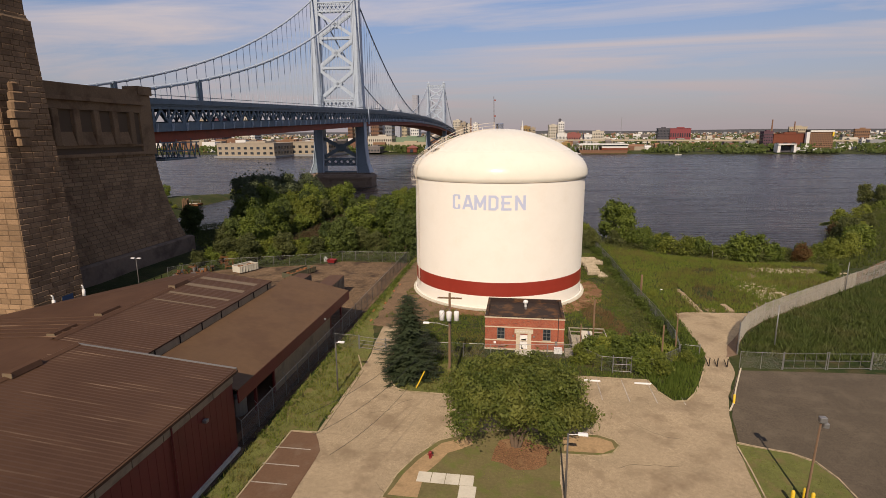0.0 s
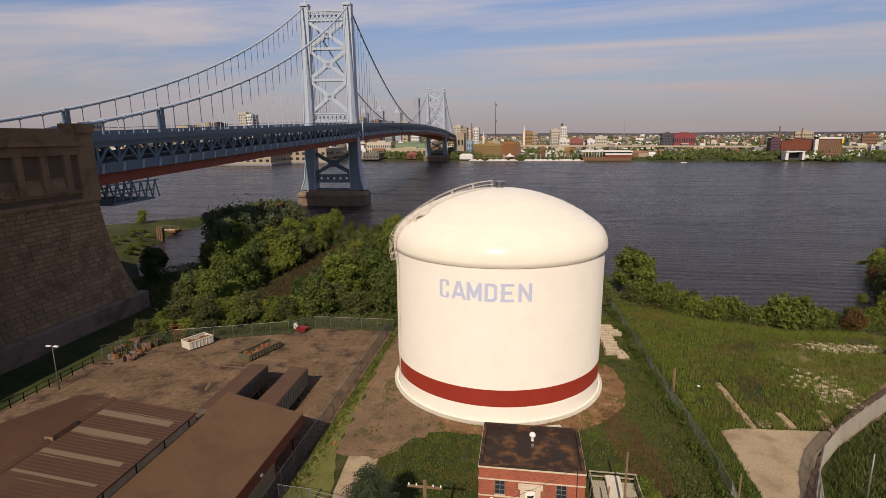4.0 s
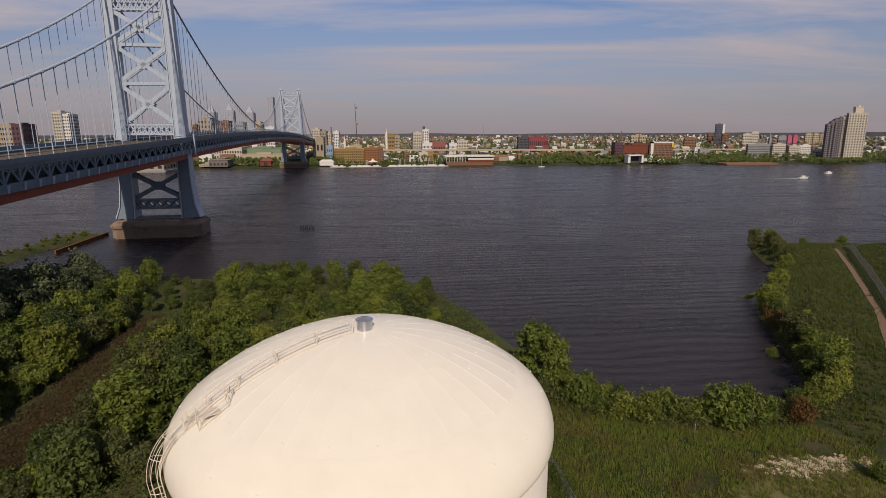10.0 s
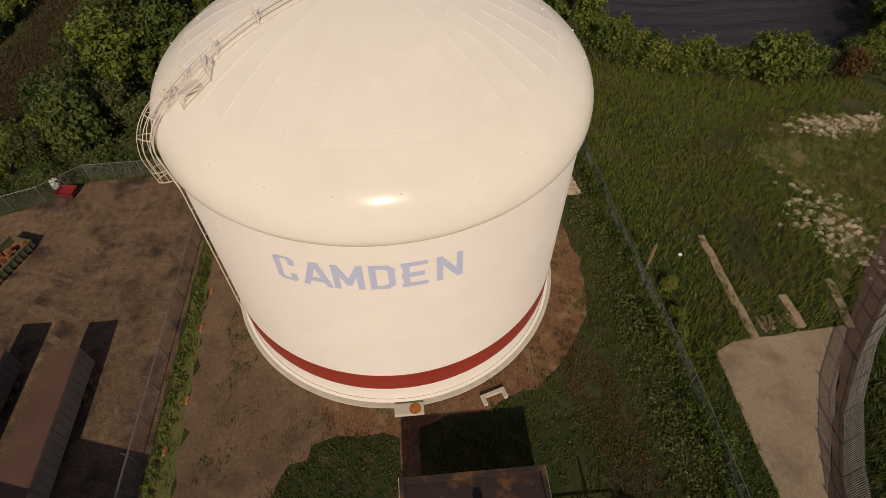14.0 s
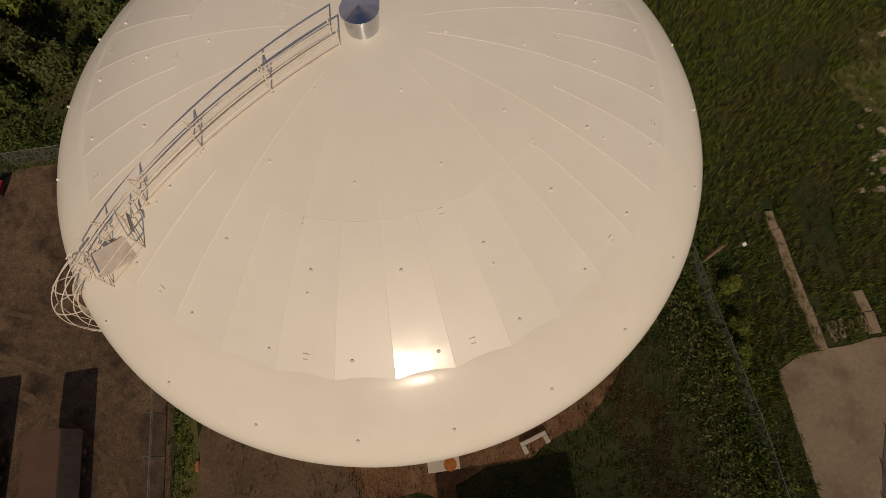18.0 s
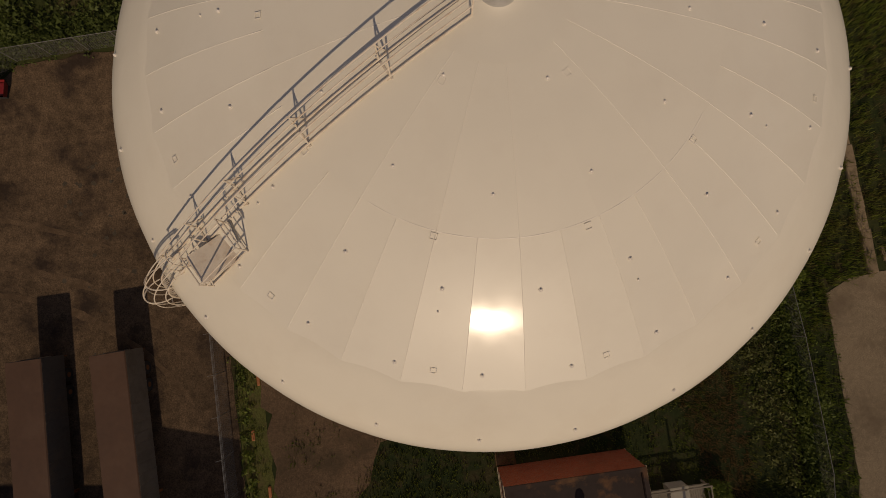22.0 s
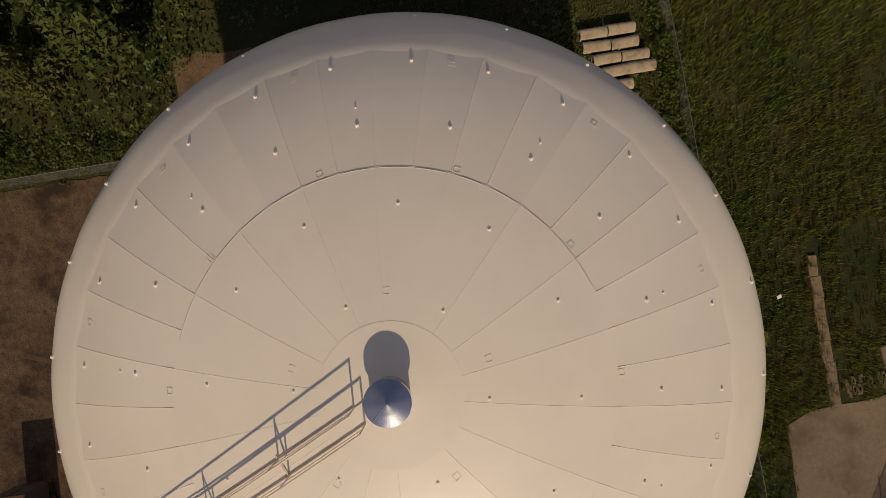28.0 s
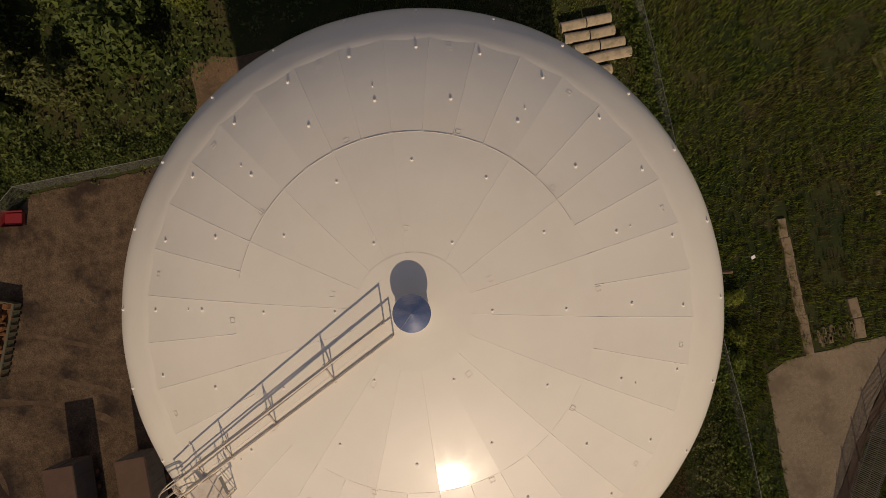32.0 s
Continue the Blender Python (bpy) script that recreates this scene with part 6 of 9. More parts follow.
for k, (x, y, h, head, label) in enumerate(((24.6, -54.6, 7.0, 0, "brown flood light pole on the grass verge"), (7.2, -56.6, 5.5, 1, "grey street lamp with a flat head on the island"), (-15.4, -42.1, 5.6, 2, "grey lamp post on the grass verge beside the fence"), (-61.0, -12.4, 6.5, 3, "grey twin flood light pole in the yard"))):
    lp_ = pole("street_lamp", x, y, h, 0.09, label, M_WOODP if k == 0 else M_TRAIL_D, 0.25 if k == 0 else 0)
    if head == 0:
        part("flood_head", Shape().chamfer_box(0.0, -0.35, h - 0.3, 0.5, 0.05, h + 0.1, 0.05), M_GALV, lp_)
        part("flood_head", Shape().chamfer_box(0.35, -0.2, h - 0.75, 0.75, 0.1, h - 0.4, 0.05), M_GALV, lp_)
    else:
        dx = 1.15 if head == 1 else 0.7
        part("lamp_arm", Shape().tube([(0, 0, h - 0.1), (dx, 0, h)], 0.035, 6), M_GALV, lp_)
        part("lamp_head", Shape().chamfer_box(dx - 0.45, -0.16, h - 0.06, dx + 0.25, 0.16, h + 0.08, 0.04), M_WHITE, lp_)
        if head == 3:
            part("lamp_head", Shape().chamfer_box(-0.9, -0.16, h - 0.06, -0.2, 0.16, h + 0.08, 0.04), M_WHITE, lp_)
for k, (x, y) in enumerate(((23.6, -54.8), (24.6, -54.4), (24.9, -54.9))):
    solo("bollard", Shape().lathe([(0.13, 0), (0.13, 1.05), (0.10, 1.14), (0.0, 1.18)], 12, (x, y)), M_YELLOW, "yellow steel bollard beside the flood light pole", "bollard", "yellow bollards", smooth=True)
solo("bollard", Shape().lathe([(0.11, 0), (0.11, 1.0), (0.0, 1.06)], 12, (25.1, -39.4)), M_YELLOW, "yellow bollard at the lane kerb", "bollard", smooth=True)
hyd = thing("fire_hydrant", "red fire hydrant on the tree island", "hydrant", at=(-3.6, -52.9, 0))
part("barrel", Shape().lathe([(0.2, 0), (0.2, 0.06), (0.12, 0.08), (0.12, 0.6), (0.17, 0.62), (0.15, 0.72), (0.06, 0.82), (0.0, 0.84)], 12), M_REDP, hyd, "", True)
part("nozzle", Shape().tube([(-0.22, 0, 0.45), (0.22, 0, 0.45)], 0.06, 8), M_REDP, hyd)

# kerbs, stops, painted bay lines
def kerb(pts, label, w=0.15, h=0.14, material=None):
    s = Shape()
    pts = [Vector((*p, 0)) for p in pts]
    rings = []
    for i, p in enumerate(pts):
        d = (pts[min(i + 1, len(pts) - 1)] - pts[max(i - 1, 0)]).normalized()
        n_ = Vector((-d.y, d.x, 0)) * w / 2
        rings.append([tuple(p - n_), tuple(p + n_), tuple(p + n_ * 0.85 + Vector((0, 0, h))), tuple(p - n_ * 0.85 + Vector((0, 0, h)))])
    return solo("kerb", s.rings(rings, True, True), material or M_KERB, label, "kerb", "kerbs", kind="structure")


kerb([(-14.3, -50.25), (-14.2, -42.95), (-14.2, -36.95), (-16, -32.72)], "pale concrete kerb along the lane verge")
kerb([(-17.2, -60.95), (-17.0, -50.3), (-14.4, -50.25)], "pale concrete kerb round the parking bays")
kerb([(-11.5, -33.71), (-10.3, -39.25), (-9.3, -40.75), (-8.0, -41.3), (2.15, -41.45)], "weedy concrete kerb along the lawn")
kerb([(2.15, -41.35), (2.15, -35.2), (18.0, -35.2)], "concrete kerb at the head of the bays")
kerb([(17.65, -35.1), (18.25, -37.9), (19.2, -39.85), (20.6, -39.55), (21.9, -37.7), (23.4, -34.6), (25.6, -29.2)], "kerb round the tongue of long grass")
kerb([(22.5, -47.55), (22.3, -50.95), (21.5, -58.95)], "kerb along the grass verge")
kerb([(22.7, -46.9), (24.2, -47.4), (26.6, -48.0), (28.0, -49.0), (28.6, -51.2), (28.7, -55), (30, -70)], "pale kerb edging the asphalt")
kerb([(24.2, -41.0), (25.2, -39.2), (26.4, -36.3), (29.0, -30.6)], "yellow-flecked kerb beside the lane", material=M_STONE)
isl = [(-6.4, -58.15), (-5.9, -55.35), (-4.9, -52.75), (-3.3, -50.15), (-0.5, -48.35), (3.0, -47.55), (8.0, -47.45), (10.8, -47.35), (12.1, -47.95), (12.4, -48.85), (11.6, -50.15), (10.2, -50.65), (7.3, -50.75), (7.0, -54.95), (6.9, -90), (0.9, -90), (0.9, -58.35)]
kerb(isl[:14], "rounded concrete kerb round the tree island")
sheet("lawn_island", isl, 0.13, M_DRY, "worn dry grass island under the shade tree", "lawn", rough=0.02)
sheet("sidewalk", [(-6.0, -57.95), (-5.4, -55.35), (-4.5, -53.15), (-3.0, -50.55), (-0.4, -48.95), (-0.2, -50.35), (-2.2, -51.95), (-3.4, -54.55), (-3.7, -54.95), (-3.7, -57.95)], 0.15, M_SAND, "tan sandy sidewalk curving round the island", "sidewalk", rough=0.05)
sheet("sidewalk_pad", [(7.6, -50.35), (7.6, -47.75), (10.7, -47.75), (11.8, -48.35), (11.9, -49.35), (10.8, -50.25)], 0.15, M_SAND, "bare tan soil in the island tip", "soil", rough=0.05)
for k in range(4):
    solo("paving_slab", Shape().chamfer_box(-4.2 + k * 1.13, -56.1, 0, -3.11 + k * 1.13, -54.8, 0.17, 0.02), M_CONC2, "pale concrete paving slab", "paving slab", "paving slabs")
for k in range(5):
    solo("paving_slab", Shape().chamfer_box(-0.75, -57.5 - k * 1.4, 0, 0.55, -56.14 - k * 1.4, 0.17, 0.02), M_CONC2, "pale concrete paving slab", "paving slab", "paving slabs")
sheet("bay_asphalt", [(-6.2, -58.25), (-0.5, -57.35), (-0.5, -90), (-6.4, -90)], 0.09, M_BAYASPH, "dark asphalt bay with a white edge line", "pavement")
sheet("parking_asphalt", [(-17.1, -50.45), (-14.6, -50.45), (-13.2, -52.95), (-13.0, -90), (-17.3, -90)], 0.09, M_BAYASPH, "dark asphalt parking bays beside the lane", "pavement", rough=0.04)
for k in range(6):
    solo("bay_line", Shape().box(-17.3, -53.05 - k * 2.4, 0.09, -14.1, -52.93 - k * 2.4, 0.096), M_LINE, "worn white parking bay line", "bay line", "bay lines")
sheet("lawn_corner", [(22.6, -47.1), (26.5, -48.1), (27.9, -49.1), (28.5, -51.3), (28.6, -70), (20.9, -70), (21.9, -52)], 0.07, M_LAWN, "olive mown grass verge under the flood light", "lawn", rough=0.05)
sheet("lawn_verge", [(-19.6, -60), (-17.4, -60), (-17.2, -50.2), (-14.8, -50.0), (-14.7, -32.5), (-15.3, -28), (-17.4, -21), (-18.4, 0), (-18.8, 20), (-19.6, 20)], 0.045, M_LAWN, "weedy olive verge beside the lane and fence", "lawn", rough=0.15)
sheet("lawn_drive", [(-11.3, -33.4), (2.0, -33.6), (2.0, -41.2), (-8.6, -41.1), (-10.2, -39.3)], 0.06, M_LAWN, "olive mown lawn between the drive and the pump house", "lawn", rough=0.1)
sheet("soil_under_tree", [(1.5, -52.45), (3.8, -53.55), (6.0, -52.55), (6.6, -50.15), (4.6, -48.75), (2.0, -49.55)], 0.145, M_SOIL, "bare red-brown soil under the shade tree", "soil", rough=0.3, seed=9)
stop = Shape().chamfer_box(-0.9, -0.09, 0, 0.9, 0.09, 0.14, 0.03).mesh("wheel_stop", M_WHITE)
for x in (5.6, 8.6, 11.6, 17.0):
    tagged(shared("wheel_stop", stop, None, pose(x, -36.15, 0.05)), "white concrete wheel stop on the lot", "wheel stop", "wheel stops")
for k in range(7):
    solo("bay_line", Shape().box(4.0 + k * 2.7, -40.4, 0.05, 4.1 + k * 2.7, -35.4, 0.056), M_LINE, "faded white parking bay line", "bay line", "bay lines")
rnd = random.Random(21)
for k in range(26):
    # tar-filled cracks wandering over the concrete
    x, y, a = rnd.uniform(-13, 22), rnd.uniform(-58, -36), rnd.uniform(0, 6.28)
    if -6 < x < 12 and y > -58 and y < -46:
        continue
    pts = [(x, y)]
    for i in range(10):
        a += rnd.uniform(-0.5, 0.5)
        pts.append((pts[-1][0] + 0.5 * math.cos(a), pts[-1][1] + 0.5 * math.sin(a)))
    if all((-13.8 < p[0] < 21 and p[1] < -41) for p in pts):
        s = Shape()
        s.rings([[(p[0], p[1] - 0.025, 0.056), (p[0], p[1] + 0.025, 0.056)] for p in pts], closed=False)
        solo("tar_crack", s, M_ASPH, "thin dark crack in the concrete lot", "crack", "cracks")

# ---- fences ----
def link_mesh(length, h, step=0.16, w=0.007):
    """Woven wire between two posts: crossing strands with thickness."""
    s = Shape()
    for sg in (1, -1):
        x = -h
        while x < length + h:
            a, b = (x, 0.05), (x + sg * h, h)
            pts = []
            for (px, pz), (qx, qz) in (((a[0], a[1]), (b[0], b[1])),):
                t0, t1 = 0.0, 1.0
                dx = qx - px
                if dx:
                    ta, tb = (0 - px) / dx, (length - px) / dx
                    t0, t1 = max(t0, min(ta, tb)), min(t1, max(ta, tb))
                if t1 - t0 > 0.02:
                    p0, p1 = (px + dx * t0, pz + (qz - pz) * t0), (px + dx * t1, pz + (qz - pz) * t1)
                    s.rings([[(p0[0] - w, 0, p0[1]), (p0[0] + w, w, p0[1]), (p0[0] + w, -w, p0[1])], [(p1[0] - w, 0, p1[1]), (p1[0] + w, w, p1[1]), (p1[0] + w, -w, p1[1])]])
            x += step
    return s


def chain_fence(pts, h, label, barbed=False, step=0.16, bay=3.0, w=0.0045):
    fence = thing("chain_link_fence", label, "fence", "chain link fences")
    post = Shape().lathe([(0.035, 0), (0.035, h + 0.05), (0.0, h + 0.09)], 8).mesh("fence_post", M_GALV)
    arm = Shape().beam((0, 0, h), (-0.3, 0, h + 0.35), 0.03).mesh("barb_arm", M_GALV)
    cache = {}
    for (ax, ay), (bx, by) in zip(pts, pts[1:]):
        L = math.hypot(bx - ax, by - ay)
        n = max(1, round(L / bay))
        d, ang = L / n, math.degrees(math.atan2(by - ay, bx - ax))
        key = round(d, 2)
        if key not in cache:
            cache[key] = (link_mesh(d, h, step, w).mesh("wire_mesh", M_LINK), Shape().tube([(0, 0, h), (d, 0, h)], 0.022, 6).mesh("top_rail", M_GALV), Shape().tube([(0, -0.3, h + 0.34), (d, -0.3, h + 0.34)], 0.012, 4).tube([(0, -0.15, h + 0.2), (d, -0.15, h + 0.2)], 0.012, 4).mesh("barbed_wire", M_GALV))
        wm, tr_, bw = cache[key]
        for i in range(n):
            x, y = ax + (bx - ax) * i / n, ay + (by - ay) * i / n
            m = pose(x, y, 0.04, 0, 0, ang)
            shared("fence_post", post, fence, m)
            shared("wire_mesh", wm, fence, m)
            shared("top_rail", tr_, fence, m)
            if barbed:
                shared("barb_arm", arm, fence, pose(x, y, 0.04, 0, 0, ang - 90))
                shared("barbed_wire", bw, fence, m)
    shared("fence_post", post, fence, pose(*pts[-1], 0.04))
    return fence


chain_fence([(-20.3, -53), (-20.4, 16.5)], 2.3, "tall weathered chain link fence with barbed wire beside the yard", True, 0.16, w=0.005)
chain_fence([(-19.9, 16.5), (-34.5, 16.1), (-38.2, 12.9), (-56, 6.2), (-63, -2)], 2.2, "chain link fence overgrown with vines behind the yard", False, 0.14)
chain_fence([(-19.9, -30.4), (-16.6, -30.6)], 1.8, "low chain link fence beside the drive gate")
chain_fence([(-12.8, -31.4), (-9.8, -31.7), (0.2, -31.4), (10.4, -30.2), (13.0, -33.4), (18.4, -33.6), (20.4, -31.6), (22.6, -29.4)], 1.8, "low chain link fence in front of the pump house")
chain_fence([(21.0, 36), (21.9, 18), (22.3, 2), (23.3, -14), (23.4, -24), (22.6, -29.4)], 1.9, "chain link fence smothered in green vines")
chain_fence([(28.9, -30.4), (33.5, -30.3)], 2.0, "chain link fence along the asphalt lot")
chain_fence([(43.5, -29.1), (70, -28.4), (110, -27.6)], 2.0, "chain link fence along the asphalt lot")


def pipe_gate(name, x0, y0, x1, y1, h, label, bars=3):
    g_ = thing(name, label, "gate")
    L, ang = math.hypot(x1 - x0, y1 - y0), math.degrees(math.atan2(y1 - y0, x1 - x0))
    m = pose(x0, y0, 0.05, 0, 0, ang)
    for x in (0, L):
        part("gate_post", Shape().lathe([(0.06, 0), (0.06, h + 0.15), (0, h + 0.2)], 8, (x, 0)).moved(m), M_GALV, g_)
    for i in range(bars):
        z = 0.2 + (h - 0.25) * i / (bars - 1)
        part("bar", Shape().tube([(0.05, 0, z), (L - 0.05, 0, z)], 0.028, 6).moved(m), M_GALV, g_)
    for i in range(1, max(2, int(L / 1.2))):
        x = L * i / max(2, int(L / 1.2))
        part("upright", Shape().tube([(x, 0, 0.2), (x, 0, h - 0.05)], 0.022, 6).moved(m), M_GALV, g_)
    return g_


pipe_gate("drive_gate", -16.5, -30.6, -12.9, -31.3, 1.7, "grey pipe gate across the gravel drive", 4)
pipe_gate("lot_gate", 33.6, -30.3, 38.4, -29.7, 2.0, "rusty mesh double gate to the weedy field", 3)
pipe_gate("lot_gate", 38.6, -29.7, 43.4, -29.1, 2.0, "rusty mesh double gate to the weedy field", 3)
pipe_gate("foot_gate", 14.2, -33.6, 16.2, -33.6, 1.9, "small mesh gate among shrubs", 3)
for x in (25.5, 26.4, 27.5):
    b = thing("path_barrier", "dark steel V-shaped barrier across the path", "barrier", "path barriers", at=(x, -30.4, 0.05))
    part("bar", Shape().beam((-0.35, 0, 0.95), (0.05, 0, 0.0), 0.07), M_DARK, b)
    part("bar", Shape().beam((0.12, 0, 1.05), (0.08, 0, 0.0), 0.09), M_DARK, b)
pipe_gate("field_rail", 22.7, -27.0, 25.4, -27.4, 1.3, "thin pale rail beside the path", 2)

# pale slatted screen fence along the riverside path
SCREEN = [(30.2, -26.4), (31.9, -22.2), (34.6, -17.6), (38.6, -13.0), (46.0, -6.2), (56, 2.6), (70, 15.0), (85, 30.0), (111, 58.5), (140, 96), (174, 142)]
screen = thing("screen_fence", "tall pale slatted privacy fence curving along the path", "fence")
SH = 2.75
slat_m = Shape().box(-0.034, -0.010, 0.12, 0.034, 0.010, SH).mesh("slat", M_WOODG_P)
spost = Shape().lathe([(0.06, 0), (0.06, SH + 0.1), (0, SH + 0.15)], 8).mesh("screen_post", M_GALV)
n_sl = 0
far_slats = Shape()
for (ax, ay), (bx, by) in zip(SCREEN, SCREEN[1:]):
    L, ang = math.hypot(bx - ax, by - ay), math.degrees(math.atan2(by - ay, bx - ax))
    n = max(1, round(L / 2.6))
    for i in range(n):
        x, y = ax + (bx - ax) * i / n, ay + (by - ay) * i / n
        shared("screen_post", spost, screen, pose(x, y, 0, 0, 0, ang) @ pose(0, 0.10, 0))
        for z in (0.35, 1.45, SH - 0.15):
            part("screen_rail", Shape().tube([(0, 0.06, z), (L / n, 0.06, z)], 0.03, 5).moved(pose(x, y, 0, 0, 0, ang)), M_GALV, screen)
    k = int(L / 0.158)
    for i in range(k):
        f_ = (i + 0.5) / k
        m = pose(ax + (bx - ax) * f_, ay + (by - ay) * f_, 0, 0, 0, ang)
        if n_sl < 296:
            shared("slat", slat_m, screen, m)
            n_sl += 1
        else:
            far_slats.v, far_slats.f = far_slats.v + [tuple(m @ Vector(p)) for p in ((-.034, -.012, .12), (.034, -.012, .12), (.034, -.012, SH), (-.034, -.012, SH))], far_slats.f + [tuple(len(far_slats.v) + q for q in (0, 1, 2, 3))]
tagged(part("far_slatting", far_slats, M_WOODG_P, screen), kind="stuff")

# riverside path, kerb blocks, rubble
sheet("path", [(28.5, -27.6), (29.8, -23.8), (32.0, -20.3), (35.8, -14.8), (40.3, -8.9), (46.2, -2.2), (52.0, 3.9), (57.2, 8.7), (70.4, 20.6), (92.3, 43.2), (119, 74.5), (150, 117), (167.5, 142), (168.6, 141.4), (151.2, 116.2), (120.4, 73.7), (94.2, 41.5), (72.0, 17.8), (57.4, 4.3), (46.5, -6.0), (38.6, -13.0), (34.6, -17.6), (31.9, -22.2), (30.2, -26.4)], 0.07, M_ROOFPATH, "narrow brown paved riverside path", "path", rough=0.12)
blk_s = [Shape().chamfer_box(-0.42, -0.88, -0.1, 0.42, 0.88, 0.30, 0.05).mesh("kerb_block", M_BLOCK), Shape().chamfer_box(-0.37, -0.86, -0.1, 0.40, 0.87, 0.27, 0.06).mesh("kerb_block", M_BLOCK)]
rnd = random.Random(31)
y = 1.1
while y > -9.6:
    tagged(shared("kerb_block", blk_s[int(y * 7) % 2], None, pose(30.75 + rnd.uniform(-.1, .1), y, -0.06, 0, 0, rnd.uniform(-3, 3))), "old stained concrete block sunk in the grass", "concrete block", "concrete blocks")
    y -= 1.72
for x, y, a in ((35.4, -6.8, 3), (35.5, -8.6, -2), (39.9, -9.0, -8), (40.3, -7.2, -6), (40.6, -5.4, -8)):
    tagged(shared("kerb_block", blk_s[0], None, pose(x, y, -0.05, 0, 0, a)), "old pale concrete block half buried in grass", "concrete block", "concrete blocks")
lies = Shape()
for i in range(30):
    x, y = 31.8 + rnd.uniform(0, 3.2), -9.4 + rnd.uniform(0, 1.2)
    lies.chamfer_box(x - 0.12, y - 0.3, 0, x + 0.12, y + 0.3, 0.16, 0.03)
tagged(solo("rubble_bricks", lies, M_BLOCK, "row of broken paving stones by the slab", "rubble"), kind="stuff")
rub = Shape()
for i in range(520):
    if i < 330:
        x, y = 56.5 + rnd.gauss(0, 3.6), 18.4 + rnd.gauss(0, 0.9)
    else:
        x, y = 45.2 + rnd.gauss(0, 1.8), 2.5 + rnd.gauss(0, 3.0)
    r = rnd.uniform(0.08, 0.40)
    rub.chamfer_box(x - r, y - r * rnd.uniform(.5, 1), 0, x + r, y + r, 0.06 + r * rnd.uniform(0.1, 0.5), r * 0.3)
tagged(solo("broken_concrete", rub, M_RUBBLE, "scattered pale broken concrete in dry grass", "rubble"), kind="stuff")
sheet("dry_ground", [(42, 14), (47, 19.5), (56, 20.6), (64, 18.5), (62, 12), (54, 5), (46, -2.5), (41.5, -7.6), (38.6, -9.4), (42.5, 0), (46, 6)], 0.03, M_DRY, "bare dry tan ground beside the path", "ground patch", rough=0.8, seed=8)

# worn tyre tracks in the yard dirt
M_TRACK = mat("pale_tyre_worn_dirt", (0.122, 0.080, 0.049), 0.95, 0, 0.5, 0.8, 0.5, (0.095, 0.060, 0.036), 0.9, 1.4, fine=0.05)
for k, (cx, cy, r, a0, a1) in enumerate(((-42, -24, 22, 95, 30), (-42, -24, 24.2, 96, 34), (-44, -30, 34, 118, 62), (-44, -30, 36.4, 117, 66), (-58, -14, 18.1, 78, 12))):
    rings = []
    for i in range(25):
        a = radians(a0 + (a1 - a0) * i / 24)
        w = 0.16 + 0.34 * abs(noise.noise(Vector((k * 3.1, i * 0.35, 0)))) if 0 < i < 24 else 0.03
        q = r + 0.25 * noise.noise(Vector((k * 1.7, i * 0.3, 4)))
        rings.append([(cx + (q - w) * math.cos(a), cy + (q - w) * math.sin(a), 0.055), (cx + (q + w) * math.cos(a), cy + (q + w) * math.sin(a), 0.055)])
    inside = [p for p in rings if -62 < p[0][0] < -21 and p[0][1] < 5 - max(0, -50 - p[0][0])]
    if len(inside) > 5:
        solo("tyre_track", Shape().rings(inside, closed=False), M_TRACK, "worn tyre track across the dirt yard", "tyre track", "tyre tracks", kind="structure")

# sign and concrete pipes
sg = thing("marker_sign", "small white marker sign on a post in the grass", "sign", at=(27.1, -0.8, 0))
part("post", Shape().tube([(0, 0, 0), (0, 0, 0.75)], 0.03, 6), M_GALV, sg)
part("plate", Shape().box(-0.2, -0.14, 0.75, 0.2, 0.14, 0.78).moved(pose(0, 0, 0.1, 12, 8, 20)), M_WHITE, sg)
pipe_m = Shape().lathe([(0.30, -1.1), (0.46, -1.1), (0.46, 1.1), (0.30, 1.1), (0.30, -1.1)], 20).moved(pose(0, 0, 0.46, 0, 90, 0)).mesh("concrete_pipe", M_RUBBLE)
for k, (x, y, z, a) in enumerate(((15.8, 22.1, 0, 2), (18.1, 22.2, 0, 1), (15.9, 21.0, 0, -1), (18.2, 21.0, 0, 3), (16.6, 19.9, 0, 2), (18.9, 19.9, 0, 0), (17.1, 18.8, 0, 4), (19.3, 18.9, 0, 1), (17.3, 17.6, 0, 2), (17.5, 16.4, 0, -2), (17.5, 15.2, 0, 3), (17.7, 14.0, 0, 1), (17.6, 12.8, 0, -3), (17.7, 11.6, 0, 2), (17.5, 10.2, 0, 5))):
    tagged(shared("concrete_pipe", pipe_m, None, pose(x, y, z + 0.05, 0, 0, a)), "pale concrete drain pipe lying on the ground", "pipe", "concrete pipes")
for k in range(5):
    solo("concrete_slab", Shape().chamfer_box(18.2 + 0.1 * k, 9.0 + k * 0.75, 0, 20.0 - 0.1 * k, 9.65 + k * 0.75, 0.3, 0.04), M_RUBBLE, "pale concrete slab stacked beside the fence", "concrete slab", "stacked slabs")

